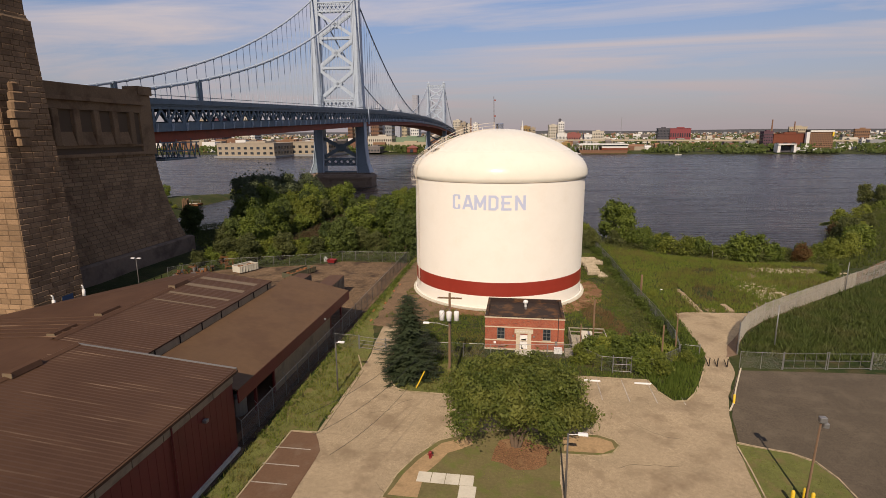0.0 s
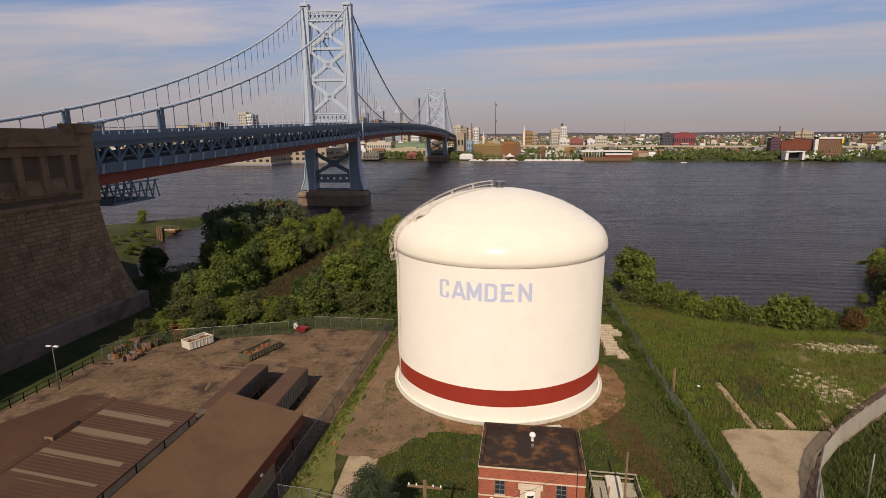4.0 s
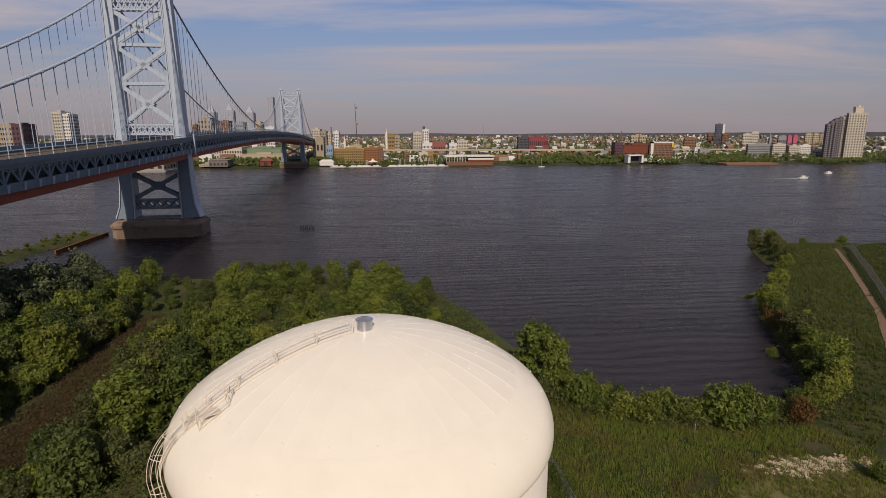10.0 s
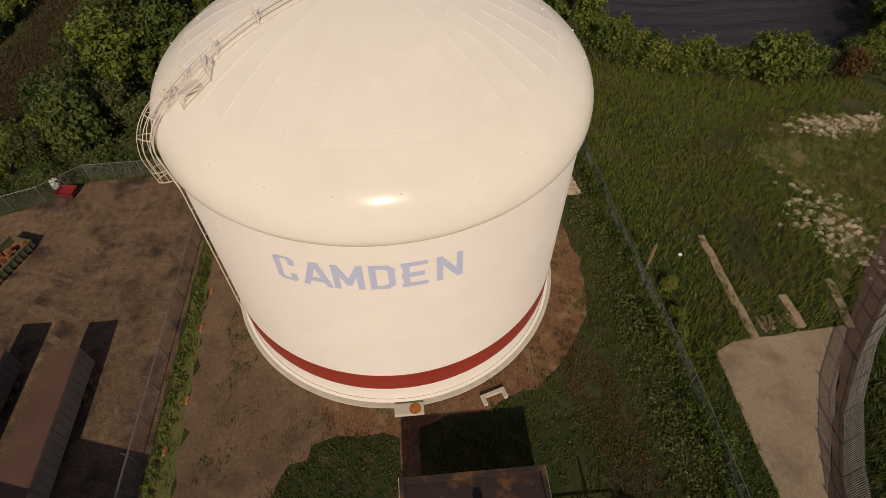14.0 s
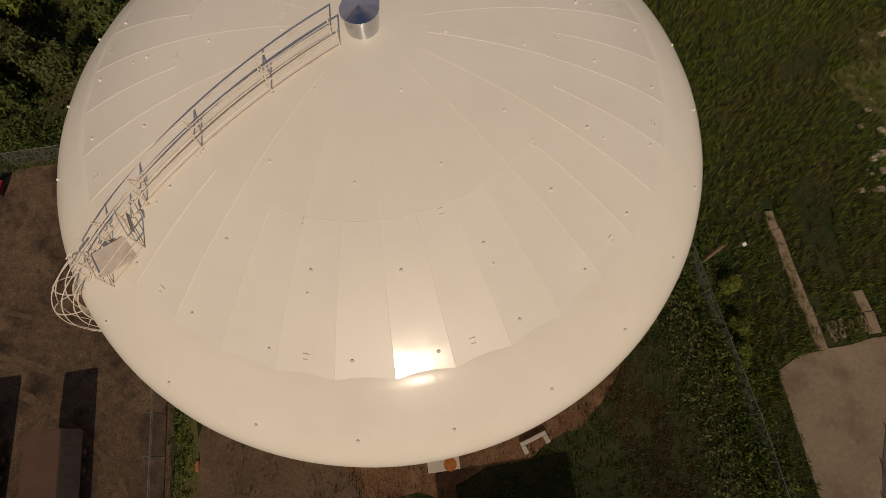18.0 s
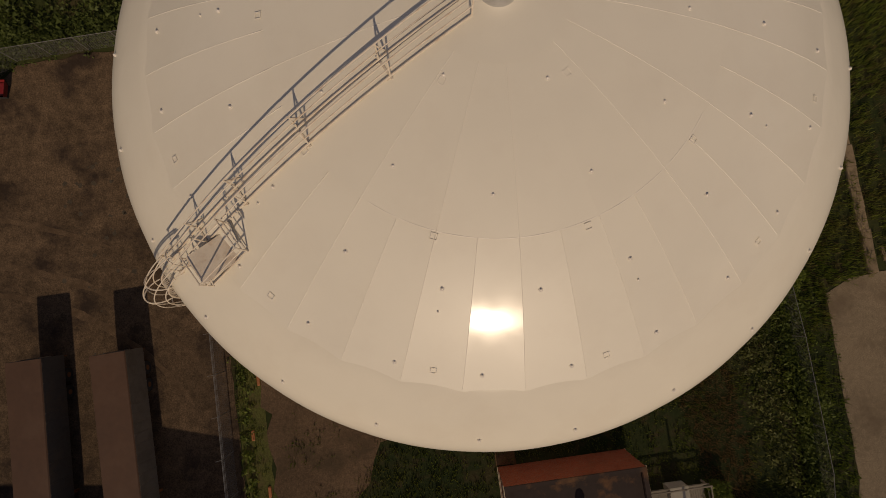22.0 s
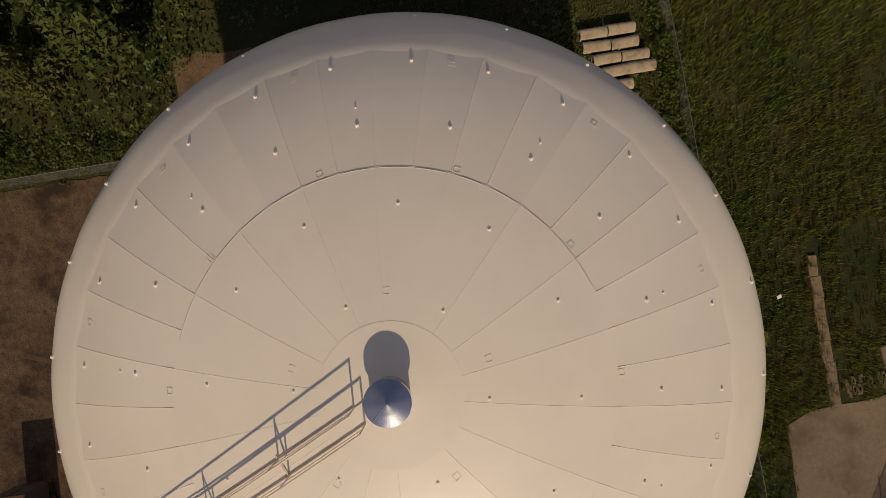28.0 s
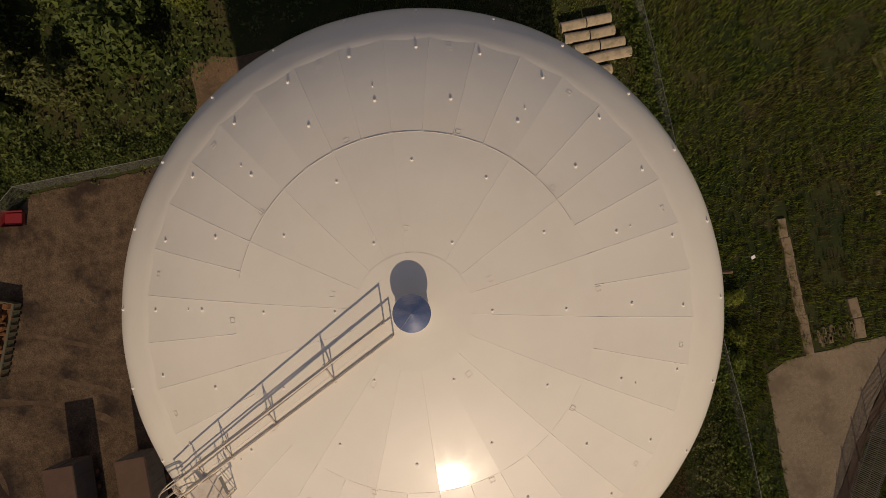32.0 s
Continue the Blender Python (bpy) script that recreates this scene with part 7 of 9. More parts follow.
# ---- yard things ----
def trailer(x, y, length, label, turn=0.0, mats=None):
    """Box trailer: body with ribbed sides, roof, doors, wheels."""
    body_m, roof_m = mats
    t = thing("box_trailer", label, "trailer", "box trailers", at=(x, y, 0), turn=turn)
    part("body", Shape().box(-1.25, -length, 1.05, 1.25, 0, 3.42), body_m, t)
    part("roof", Shape().rings([[(-1.28, yy, 3.42), (1.28, yy, 3.42), (1.22, yy, 3.50), (-1.22, yy, 3.50)] for yy in (-length - 0.02, 0.02)], True, True), roof_m, t, "rust-brown roof")
    rib = Shape().box(-0.03, -0.04, 1.1, 0.03, 0.04, 3.38).mesh("side_rib", body_m)
    for i in range(int(length / 0.7)):
        for sx in (-1.27, 1.27):
            shared("side_rib", rib, t, pose(sx, -0.35 - i * 0.7, 0))
    for sx in (-0.62, 0.62):
        d = part("rear_door", Shape().box(sx - 0.58, 0.0, 1.12, sx + 0.58, 0.05, 3.34), body_m, t)
        part("lock_rod", Shape().tube([(sx * 0.5, 0.08, 1.15), (sx * 0.5, 0.08, 3.3)], 0.02, 5), M_GALV, d)
    part("chassis", Shape().box(-0.5, -length, 0.75, 0.5, -0.1, 1.05), M_DARK, t)
    part("bumper", Shape().box(-1.1, -0.1, 0.5, 1.1, 0.0, 0.62), M_RUST, t)
    for yy in (-1.5, -2.8):
        for sx in (-1.0, 1.0):
            w_ = part("wheel", Shape().tube([(sx - 0.14, yy, 0.5), (sx + 0.14, yy, 0.5)], 0.5, 18), M_BLACK, t)
            part("hub", Shape().tube([(sx - 0.16, yy, 0.5), (sx + 0.16, yy, 0.5)], 0.2, 10), M_RUST, w_)
    for sx in (-0.9, 0.9):
        part("landing_leg", Shape().box(sx - 0.08, -length + 2.4, 0.05, sx + 0.08, -length + 2.56, 1.05), M_RUST, t)
    return t


trailer(-33.1, -7.8, 12.6, "dark-sided box trailer with a rust-brown roof in the yard", 0.0, (M_TRAIL_D, M_ROOF_T))
trailer(-27.2, -8.1, 13.2, "grey-sided box trailer with a rust-brown roof in the yard", 1.5, (M_TRAIL_G, M_ROOF_T))


def roll_off(x, y, length, h, turn, label, mat_out, mat_in):
    c_ = thing("waste_skip", label, "skip", "waste skips", at=(x, y, 0.05), turn=turn)
    part("floor", Shape().box(-1.15, 0, 0.25, 1.15, length, 0.33), mat_in, c_)
    for sx in (-1, 1):
        part("side", Shape().rings([[(sx * 1.10, yy, 0.25), (sx * 1.22, yy, 0.25), (sx * 1.26, yy, h), (sx * 1.16, yy, h)] for yy in (0, length)], True, True), mat_out, c_)
        part("side_rail", Shape().box(sx * 1.2 - 0.1, -0.03, h - 0.06, sx * 1.2 + 0.1, length + 0.03, h + 0.06), mat_out, c_)
        for i in range(int(length / 0.65)):
            part("side_rib", Shape().box(sx * 1.27 - 0.05, 0.3 + i * 0.65, 0.25, sx * 1.27 + 0.05, 0.4 + i * 0.65, h - 0.05), mat_out, c_)
    part("end_door", Shape().box(-1.2, -0.06, 0.25, 1.2, 0.04, h), mat_out, c_)
    part("front_end", Shape().box(-1.2, length - 0.05, 0.25, 1.2, length + 0.05, h), mat_out, c_)
    for sx in (-0.5, 0.5):
        part("skid", Shape().box(sx - 0.08, 0, 0, sx + 0.08, length, 0.25), M_RUST, c_)
    junk = Shape()
    for i in range(40):
        a, b, r = rnd.uniform(-0.95, 0.95), rnd.uniform(0.3, length - 0.3), rnd.uniform(0.08, 0.28)
        junk.chamfer_box(a - r, b - r, 0.3, a + r, b + r * 1.4, 0.35 + rnd.uniform(0.1, h * 0.75), r * 0.3)
    tagged(part("scrap_load", junk, M_RUST, c_, "heap of mixed scrap"), kind="stuff")
    return c_


roll_off(-51.9, 3.2, 4.2, 1.5, -26, "white ribbed roll-off skip heaped with scrap", M_CONC2, M_RUST)
roll_off(-40.0, 0.2, 6.8, 1.15, -19, "low green roll-off skip with a rusty load", M_SKIPG, M_RUST)
rb = thing("red_dump_bin", "small red steel tipping bin at the yard edge", "bin", at=(-36.0, 13.7, 0.05), turn=-8)
part("tub", Shape().rings([[(-0.7, -0.45, 0.2), (0.7, -0.45, 0.2), (0.7, 0.5, 0.2), (-0.7, 0.5, 0.2)], [(-0.95, -0.7, 0.9), (0.95, -0.7, 0.9), (0.95, 0.7, 0.9), (-0.95, 0.7, 0.9)]], True, False), M_REDP, rb)
part("inside", Shape().box(-0.75, -0.5, 0.6, 0.75, 0.5, 0.66), M_REDP, rb)
part("base_frame", Shape().box(-0.7, -0.5, 0.0, 0.7, 0.5, 0.2), M_BLACK, rb)
solo("white_tank_can", Shape().lathe([(0.0, 0.05), (0.5, 0.06), (0.5, 0.9), (0.3, 1.1), (0.0, 1.12)], 14, (-37.9, 15.3)), M_WHITE, "white plastic drum beside the red bin", "drum", smooth=True)
rnd = random.Random(77)
for k in range(16):
    x, y = -60.6 + rnd.uniform(-2.2, 3.4), 1.2 + rnd.uniform(-3.5, 3.2)
    ob = thing("scrap_pile", "rusty scrap machinery heaped in the yard", "scrap", "scrap piles", at=(x, y, 0.05), turn=rnd.uniform(0, 180))
    for j in range(5):
        a, b, c1 = rnd.uniform(-.5, .5), rnd.uniform(-.5, .5), rnd.uniform(0.1, 0.45)
        part("scrap_block", Shape().chamfer_box(a - c1, b - c1, 0.0, a + c1, b + c1 * 0.8, rnd.uniform(0.3, 1.1), 0.06), (M_RUST, M_RUST, M_DARK, M_GALV)[(k + j) % 4], ob)
    part("scrap_beam", Shape().beam((-0.8, 0, 0.4), (0.9, 0.3, rnd.uniform(0.6, 1.5)), 0.08), M_RUST, ob)
for k, (x, y) in enumerate(((-57.8, 9.0), (-55.4, 6.8), (-60.0, 10.5))):
    rk = thing("steel_rack", "rusty steel storage frame beside the fence", "rack", "steel racks", at=(x, y, 0), turn=20)
    for sx in (-0.7, 0.7):
        for sy in (-0.5, 0.5):
            part("upright", Shape().beam((sx, sy, 0), (sx, sy, 2.0), 0.09), M_RUST, rk)
        part("side_bar", Shape().beam((sx, -0.5, 1.0), (sx, 0.5, 1.0), 0.08), M_RUST, rk)
    for z in (0.6, 1.95):
        for sy in (-0.5, 0.5):
            part("cross_bar", Shape().beam((-0.7, sy, z), (0.7, sy, z), 0.08), M_RUST, rk)
wf = thing("yard_railing", "dark steel railing along the yard edge below the anchorage", "railing")
for i in range(22):
    x, y = -62.9, -46 + i * 2.0
    part("post", Shape().beam((x, y, 0), (x, y, 1.3), 0.10), M_DARK, wf)
    if i:
        for z in (0.55, 1.2):
            part("rail", Shape().beam((x, y - 2, z), (x, y, z), 0.07), M_DARK, wf)
for k in range(5):
    x, y = -18.5 + rnd.uniform(-.4, .6), -20 + k * 4.6 + rnd.uniform(-1.5, 1.5)
    solo("orange_debris", Shape().chamfer_box(x - .12, y - .4, 0, x + .12, y + .4, 0.2, 0.05), M_ORANGE, "faded orange plastic barrier piece in the weeds", "debris", "orange debris")
stains = Shape()
for k in range(46):
    x, y, r = -29 + rnd.gauss(0, 2.4), 2 + rnd.gauss(0, 4.0), rnd.uniform(0.06, 0.24)
    stains.poly([(x + r * math.cos(a) * rnd.uniform(.6, 1.2), y + r * math.sin(a) * rnd.uniform(.6, 1.2), 0.056) for a in np.linspace(0, 6.0, 8)])
tagged(solo("oil_stains", stains, M_ASPH, "dark oil spots on the dirt yard", "stain"), kind="stuff")

# ---- far bank and city ----
C_CREAM = mat("city_cream_stone", (0.48, 0.43, 0.345), 0.8, 0, 0.1, 4.0, 0.0)
C_WHITE = mat("city_white_render", (0.62, 0.60, 0.56), 0.8, 0, 0.1, 4.0, 0.0)
C_TAN = mat("city_tan_stone", (0.33, 0.27, 0.195), 0.8, 0, 0.12, 4.0, 0.0)
C_BRICK = mat("city_brown_brick", (0.22, 0.12, 0.075), 0.85, 0, 0.15, 4.0, 0.0)
C_REDB = mat("city_dark_red_brick", (0.20, 0.066, 0.040), 0.85, 0, 0.15, 4.0, 0.0)
C_RED = mat("city_red_roof", (0.26, 0.085, 0.07), 0.8, 0, 0.15, 4.0, 0.0)
C_CRIM = mat("city_crimson_panel", (0.22, 0.040, 0.045), 0.7, 0, 0.1, 4.0, 0.0)
C_PLUM = mat("city_plum_brick", (0.13, 0.07, 0.085), 0.85, 0, 0.1, 4.0, 0.0)
C_BROWN = mat("city_tawny_brick", (0.26, 0.145, 0.085), 0.85, 0, 0.15, 4.0, 0.0)
C_ORNG = mat("city_ochre_scaffold", (0.33, 0.22, 0.09), 0.85, 0, 0.2, 3.0, 0.0)
C_ORNG2 = mat("city_orange_brick", (0.32, 0.14, 0.055), 0.85, 0, 0.15, 3.0, 0.0)
C_DARK = mat("city_dark_slate", (0.065, 0.06, 0.07), 0.7, 0, 0.15, 4.0, 0.0)
C_GREY = mat("city_grey_render", (0.24, 0.24, 0.24), 0.8, 0, 0.15, 4.0, 0.0)
C_GREEN = mat("city_green_roof", (0.16, 0.22, 0.14), 0.8, 0, 0.15, 4.0, 0.0)
# mauve-grey stands for cream render turned away from the sun
C_CREAM_SHADE = mat("city_cream_shade_side", (0.15, 0.13, 0.14), 0.8, 0, 0.1, 4.0, 0.0)
C_HILL = mat("far_wooded_ridge", (0.115, 0.115, 0.125), 0.95, 0, 0.25, 60.0, 0.0)
C_SLATE = mat("city_grey_brown_roof", (0.19, 0.165, 0.15), 0.85, 0, 0.15, 4.0, 0.0)
C_SAND = mat("city_sand_stone", (0.40, 0.33, 0.225), 0.8, 0, 0.12, 4.0, 0.0)
C_BLUE = mat("city_pale_blue_glass", (0.22, 0.33, 0.44), 0.4, 0, 0.1, 4.0, 0.0)
C_PINK = mat("city_pink_paint", (0.42, 0.10, 0.16), 0.7, 0, 0.1, 4.0, 0.0)
C_DARKB = mat("city_sooty_brick", (0.10, 0.065, 0.05), 0.85, 0, 0.15, 4.0, 0.0)
C_GLASSD = mat("city_dark_glass", (0.09, 0.10, 0.13), 0.3, 0, 0.1, 6.0, 0.0)
# distance haze is mixed into both of these pale glass colours
C_GLASSW = mat("city_hazy_glass_pane", (0.25, 0.26, 0.30), 0.35, 0, 0.1, 6.0, 0.0)
C_GLASS = mat("city_hazy_blue_glass", (0.33, 0.335, 0.37), 0.45, 0, 0.1, 6.0, 0.0)
win_cache = {}


def city_block(name, x, y, w, d, h, material, floors, cols, label):
    """A far building: body, parapet, roof box, and a window for each bay of its river front."""
    d = min(d, 5 if x > 600 else 9 if x > 500 else 14 if x > 250 else d)
    b = thing(name, label, "building", at=(x, y, -1.5))
    part("wall", Shape().box(-w / 2, 0, 0, w / 2, d, h), material, b)
    part("parapet", Shape().box(-w / 2 - 0.4, -0.4, h, w / 2 + 0.4, d, h + 0.9), material, b)
    part("roof_house", Shape().box(-w * 0.15, d * 0.3, h + 0.9, w * 0.2, d * 0.7, h + 3.0), material, b)
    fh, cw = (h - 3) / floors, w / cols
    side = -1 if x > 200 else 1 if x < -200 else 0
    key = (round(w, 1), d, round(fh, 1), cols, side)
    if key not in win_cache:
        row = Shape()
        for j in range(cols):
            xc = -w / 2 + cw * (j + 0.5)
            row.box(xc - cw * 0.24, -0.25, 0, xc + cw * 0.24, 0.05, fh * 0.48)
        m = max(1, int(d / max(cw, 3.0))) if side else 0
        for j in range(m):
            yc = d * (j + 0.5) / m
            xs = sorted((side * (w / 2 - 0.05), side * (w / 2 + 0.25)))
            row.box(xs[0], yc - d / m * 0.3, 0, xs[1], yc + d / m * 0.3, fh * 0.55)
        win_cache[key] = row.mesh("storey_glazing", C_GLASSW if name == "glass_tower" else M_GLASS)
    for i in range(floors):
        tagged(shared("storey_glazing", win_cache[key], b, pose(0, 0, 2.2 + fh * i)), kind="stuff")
    return b


city_block("bridge_house", -100, 815, 11.7, 24, 39.6, C_TAN, 2, 2, "tan stone bridge approach house")
city_block("office_tower", -123, 960, 14.3, 36, 53.7, C_CREAM, 12, 5, "cream office block by the bridge")
city_block("office_tower", -111, 965, 10.7, 36, 49.7, C_TAN, 10, 4, "tan office block by the bridge")
city_block("office_tower", -103, 985, 6.9, 24, 46.4, C_CREAM, 9, 2, "cream office block in the far city")
city_block("office_tower", -90, 990, 9.7, 24, 49.1, C_WHITE, 9, 3, "pale office block in the far city")
city_block("glass_pavilion", -85, 812, 8.9, 14, 27.2, C_BLUE, 3, 3, "small blue glass pavilion on the far bank")
city_block("scaffold_block", -55, 800, 45.1, 30, 22.1, C_ORNG, 5, 14, "ochre apartment block under scaffolding")
city_block("scaffold_block", -22, 806, 20.3, 30, 23.7, C_ORNG2, 6, 8, "orange brick apartment block")
city_block("scaffold_block", -8, 812, 8.8, 30, 24.6, C_BROWN, 6, 3, "brown brick apartment block")
city_block("low_block", -52, 930, 21.4, 30, 25.4, C_SAND, 4, 8, "sand coloured low block in the far city")
city_block("hall_tower", 9, 1150, 21.2, 40, 43.9, C_ORNG, 5, 6, "ochre stone hall in the far city")
city_block("hall_tower", 25, 1160, 12.4, 40, 41.3, C_TAN, 6, 4, "tan stone block in the far city")
city_block("office_tower", 72, 1200, 19.7, 40, 47.7, C_CREAM, 7, 5, "cream block in the far city")
city_block("clock_tower", 91, 1210, 13.8, 30, 54.4, C_WHITE, 9, 3, "white clock tower block")
city_block("lantern_block", 88, 1214, 5.6, 10, 60.4, C_DARK, 1, 1, "dark lantern storey in the far city")
city_block("white_block", 79, 1000, 18.8, 30, 27.7, C_WHITE, 3, 7, "long white low block")
city_block("white_block", 102, 1010, 26.5, 30, 28.1, C_RED, 2, 8, "red-roofed block in the far city")
city_block("white_block", 129, 1005, 14.7, 30, 26.5, C_WHITE, 3, 6, "white low block in the far city")
city_block("white_block", 151, 1030, 22.7, 30, 32.3, C_CREAM, 5, 7, "cream block in the far city")
city_block("low_block", 62, 860, 14.2, 20, 14.3, C_CREAM, 2, 6, "cream low block on the far bank")
city_block("low_block", 77, 862, 15.5, 20, 12.6, C_ORNG, 2, 6, "ochre low block on the far bank")
city_block("brick_block", 34, 850, 8.7, 20, 15.8, C_BROWN, 4, 3, "brown brick block behind the marina")
city_block("power_hall", 304, 1150, 23.8, 60, 37.8, C_DARK, 6, 8, "dark grey hall in the far city")
city_block("power_hall", 339, 1152, 43.0, 60, 37.7, C_CRIM, 2, 9, "crimson panelled hall in the far city")
city_block("brick_warehouse", 376, 812, 13.6, 40, 29.2, C_PLUM, 6, 4, "plum coloured brick block with a painted flank")
city_block("brick_warehouse", 408, 814, 47.2, 40, 25.4, C_REDB, 1, 4, "long windowless red warehouse on the far bank")
city_block("brick_warehouse", 427, 846, 37.2, 20, 27.2, C_DARKB, 2, 12, "dark brick upper storey of the warehouse")
city_block("brick_warehouse", 448, 806, 33.0, 40, 28.1, C_BROWN, 9, 14, "brown brick block in a white frame")
city_block("office_tower", 617, 1250, 37.8, 30, 40.0, C_SAND, 5, 9, "ribbed sand coloured office slab")
city_block("brick_block", 694, 1150, 28.7, 30, 33.9, C_BROWN, 5, 8, "tan brick school block in the far city")
city_block("slab_tower", 1112, 1700, 23.9, 40, 73.3, C_GLASSD, 12, 5, "dark glass slab tower far inland")
city_block("slab_tower", 1127, 1698, 7.4, 40, 72.1, C_WHITE, 1, 1, "white end wall of a slab tower")
city_block("slab_tower", 960, 1500, 17.1, 40, 41.9, C_BRICK, 5, 4, "brown block in the far city")
city_block("slab_tower", 877, 1300, 18.1, 40, 42.9, C_BRICK, 7, 5, "dark brown block in the far city")
city_block("slab_tower", 969, 1480, 28.1, 40, 34.0, C_DARK, 3, 6, "dark low block in the far city")
city_block("white_block", 531, 850, 5.1, 14, 16.4, C_WHITE, 5, 1, "narrow white house on the far bank")
city_block("grey_apartments", 612, 800, 42.7, 26, 25.7, C_GREY, 6, 14, "grey riverside apartments with balconies")
city_block("cream_apartments", 641, 794, 22.5, 26, 25.6, C_CREAM, 7, 8, "cream riverside apartments with small balconies")
city_block("cream_apartments", 668, 794, 18.3, 26, 22.9, C_CREAM, 6, 7, "cream riverside apartments with small balconies")
city_block("cream_apartments", 692, 798, 22.9, 26, 23.6, C_WHITE, 6, 8, "pale riverside apartments beside the trees")
city_block("white_apartments", 724, 805, 27.1, 26, 15.4, C_WHITE, 4, 10, "white row houses behind riverside trees")
city_block("slab_tower", 1275, 1500, 23.0, 30, 41.6, C_SAND, 7, 3, "sand coloured tower block in the far city")
city_block("slab_tower", 1299, 1500, 18.7, 30, 41.5, C_SAND, 7, 3, "sand coloured tower block in the far city")
city_block("slab_tower", 1319, 1500, 16.3, 30, 39.7, C_TAN, 7, 3, "tan tower block in the far city")
city_block("slab_tower", 1006, 1400, 25.6, 30, 42.2, C_CREAM, 5, 5, "cream block in the far city")
city_block("slab_tower", 1043, 1420, 23.1, 30, 47.4, C_CREAM, 6, 4, "cream block in the far city")
city_block("painted_block", 1017, 1250, 11.4, 20, 36.9, C_PINK, 1, 2, "block with a pink painted wall")
city_block("painted_block", 1032, 1250, 11.4, 20, 38.2, C_PINK, 1, 2, "block with a pink painted wall")
city_block("painted_block", 1003, 1255, 26.0, 20, 36.1, C_GREY, 2, 5, "grey block beside pink painted walls")
# these wings have their shade painted in as a mauve-grey wall colour
city_block("apartment_tower", 704, 770, 7.5, 24, 56.7, C_CREAM_SHADE, 18, 2, "stepped shaded wing of a riverside apartment tower")
city_block("apartment_tower", 710, 770, 7.5, 24, 60.9, C_CREAM_SHADE, 20, 2, "stepped shaded wing of a riverside apartment tower")
city_block("apartment_tower", 716, 770, 7.5, 24, 64.6, C_CREAM_SHADE, 22, 2, "stepped shaded wing of a riverside apartment tower")
city_block("apartment_tower", 723, 770, 7.5, 24, 66.7, C_CREAM_SHADE, 24, 2, "stepped shaded wing of a riverside apartment tower")
city_block("apartment_tower", 732, 772, 8.3, 24, 68.3, C_CREAM, 26, 2, "pale wing of a riverside apartment tower")
city_block("apartment_tower", 748, 766, 33.1, 26, 74.2, C_CREAM, 28, 7, "tall cream riverside apartment tower with balconies")
city_block("penthouse", 752, 770, 13.8, 16, 83.8, C_CREAM, 1, 2, "cream penthouse block in the far city")
city_block("low_block", 929, 900, 45.3, 20, 9.2, C_CREAM, 2, 8, "long cream low block in the far city")
city_block("cream_shed", -237, 815, 41.4, 40, 25.5, C_CREAM, 3, 11, "cream warehouse beyond the bridge")
city_block("tan_hall", -187, 812, 62.6, 30, 14.8, C_SAND, 1, 9, "long sand coloured low hall on the far bank")
city_block("green_hall", -190, 842, 53.9, 30, 23.4, C_GREEN, 1, 8, "low green-roofed hall in the far city")
city_block("arcade_pier", -255, 765, 18.4, 24, 2.8, C_TAN, 1, 4, "tan arcaded pier house on the far bank")
city_block("cream_block", -867, 900, 56.4, 30, 65.0, C_CREAM, 6, 8, "cream office block beyond the bridge")
city_block("tan_block", -816, 1150, 33.2, 30, 62.5, C_SAND, 6, 4, "sand coloured block beyond the bridge")
city_block("tan_block", -668, 1000, 31.2, 40, 63.4, C_TAN, 7, 8, "tan office block beyond the bridge")
city_block("tan_block", -643, 1000, 18.4, 40, 64.4, C_PLUM, 7, 3, "plum flank of an office block")
city_block("cream_tower", -658, 1150, 18.7, 35, 91.7, C_CREAM, 14, 4, "pale residential tower beyond the bridge")
city_block("cream_tower", -643, 1152, 12.9, 35, 86.9, C_WHITE, 13, 3, "pale residential tower beyond the bridge")
city_block("tan_block", -484, 1500, 34.8, 40, 89.1, C_TAN, 7, 4, "tan stone block in the far city")
city_block("tan_block", -503, 1480, 13.7, 40, 71.2, C_BRICK, 7, 4, "brown stone block in the far city")
city_block("tan_block", -433, 1500, 26.6, 40, 81.9, C_BRICK, 7, 4, "brown stone block in the far city")
city_block("tan_block", -392, 1500, 21.2, 40, 77.5, C_GREY, 7, 4, "grey block in the far city")
city_block("tan_block", -365, 1600, 17.4, 40, 80.3, C_SAND, 7, 4, "sand coloured block in the far city")
city_block("tan_block", -293, 1400, 22.7, 40, 64.2, C_WHITE, 7, 4, "white low tower in the far city")
glass_a = city_block("glass_tower", -647, 2100, 28.9, 40, 128.5, C_GLASS, 18, 3, "blue glass tower in the hazy city centre")
glass_b = city_block("glass_tower", -582, 2100, 33.0, 40, 134.2, C_GLASS, 18, 3, "blue glass tower in the hazy city centre")
glass_c = city_block("glass_tower", -508, 2100, 31.3, 40, 126.3, C_GLASS, 18, 3, "blue glass tower in the hazy city centre")
city_block("glass_tower", -468, 2300, 23.6, 40, 195.9, C_GLASS, 26, 3, "tall pale glass tower in the hazy city centre")
for high_rise, h, w in ((glass_a, 128.5, 28.9), (glass_b, 134.2, 33.0), (glass_c, 126.3, 31.3)):
    part("spire", Shape().rings([[(-w * .42, 4, h), (w * .42, 4, h), (w * .42, 38, h), (-w * .42, 38, h)], [(-w * .2, 12, h + 14), (w * .2, 12, h + 14), (w * .2, 28, h + 14), (-w * .2, 28, h + 14)], [(-1, 19, h + 26), (1, 19, h + 26), (1, 21, h + 26), (-1, 21, h + 26)]], False, True), C_GLASS, high_rise)
city_block("grey_shed", -236, 760, 26, 60, 9, C_SLATE, 1, 5, "grey gabled pier shed on the far bank")
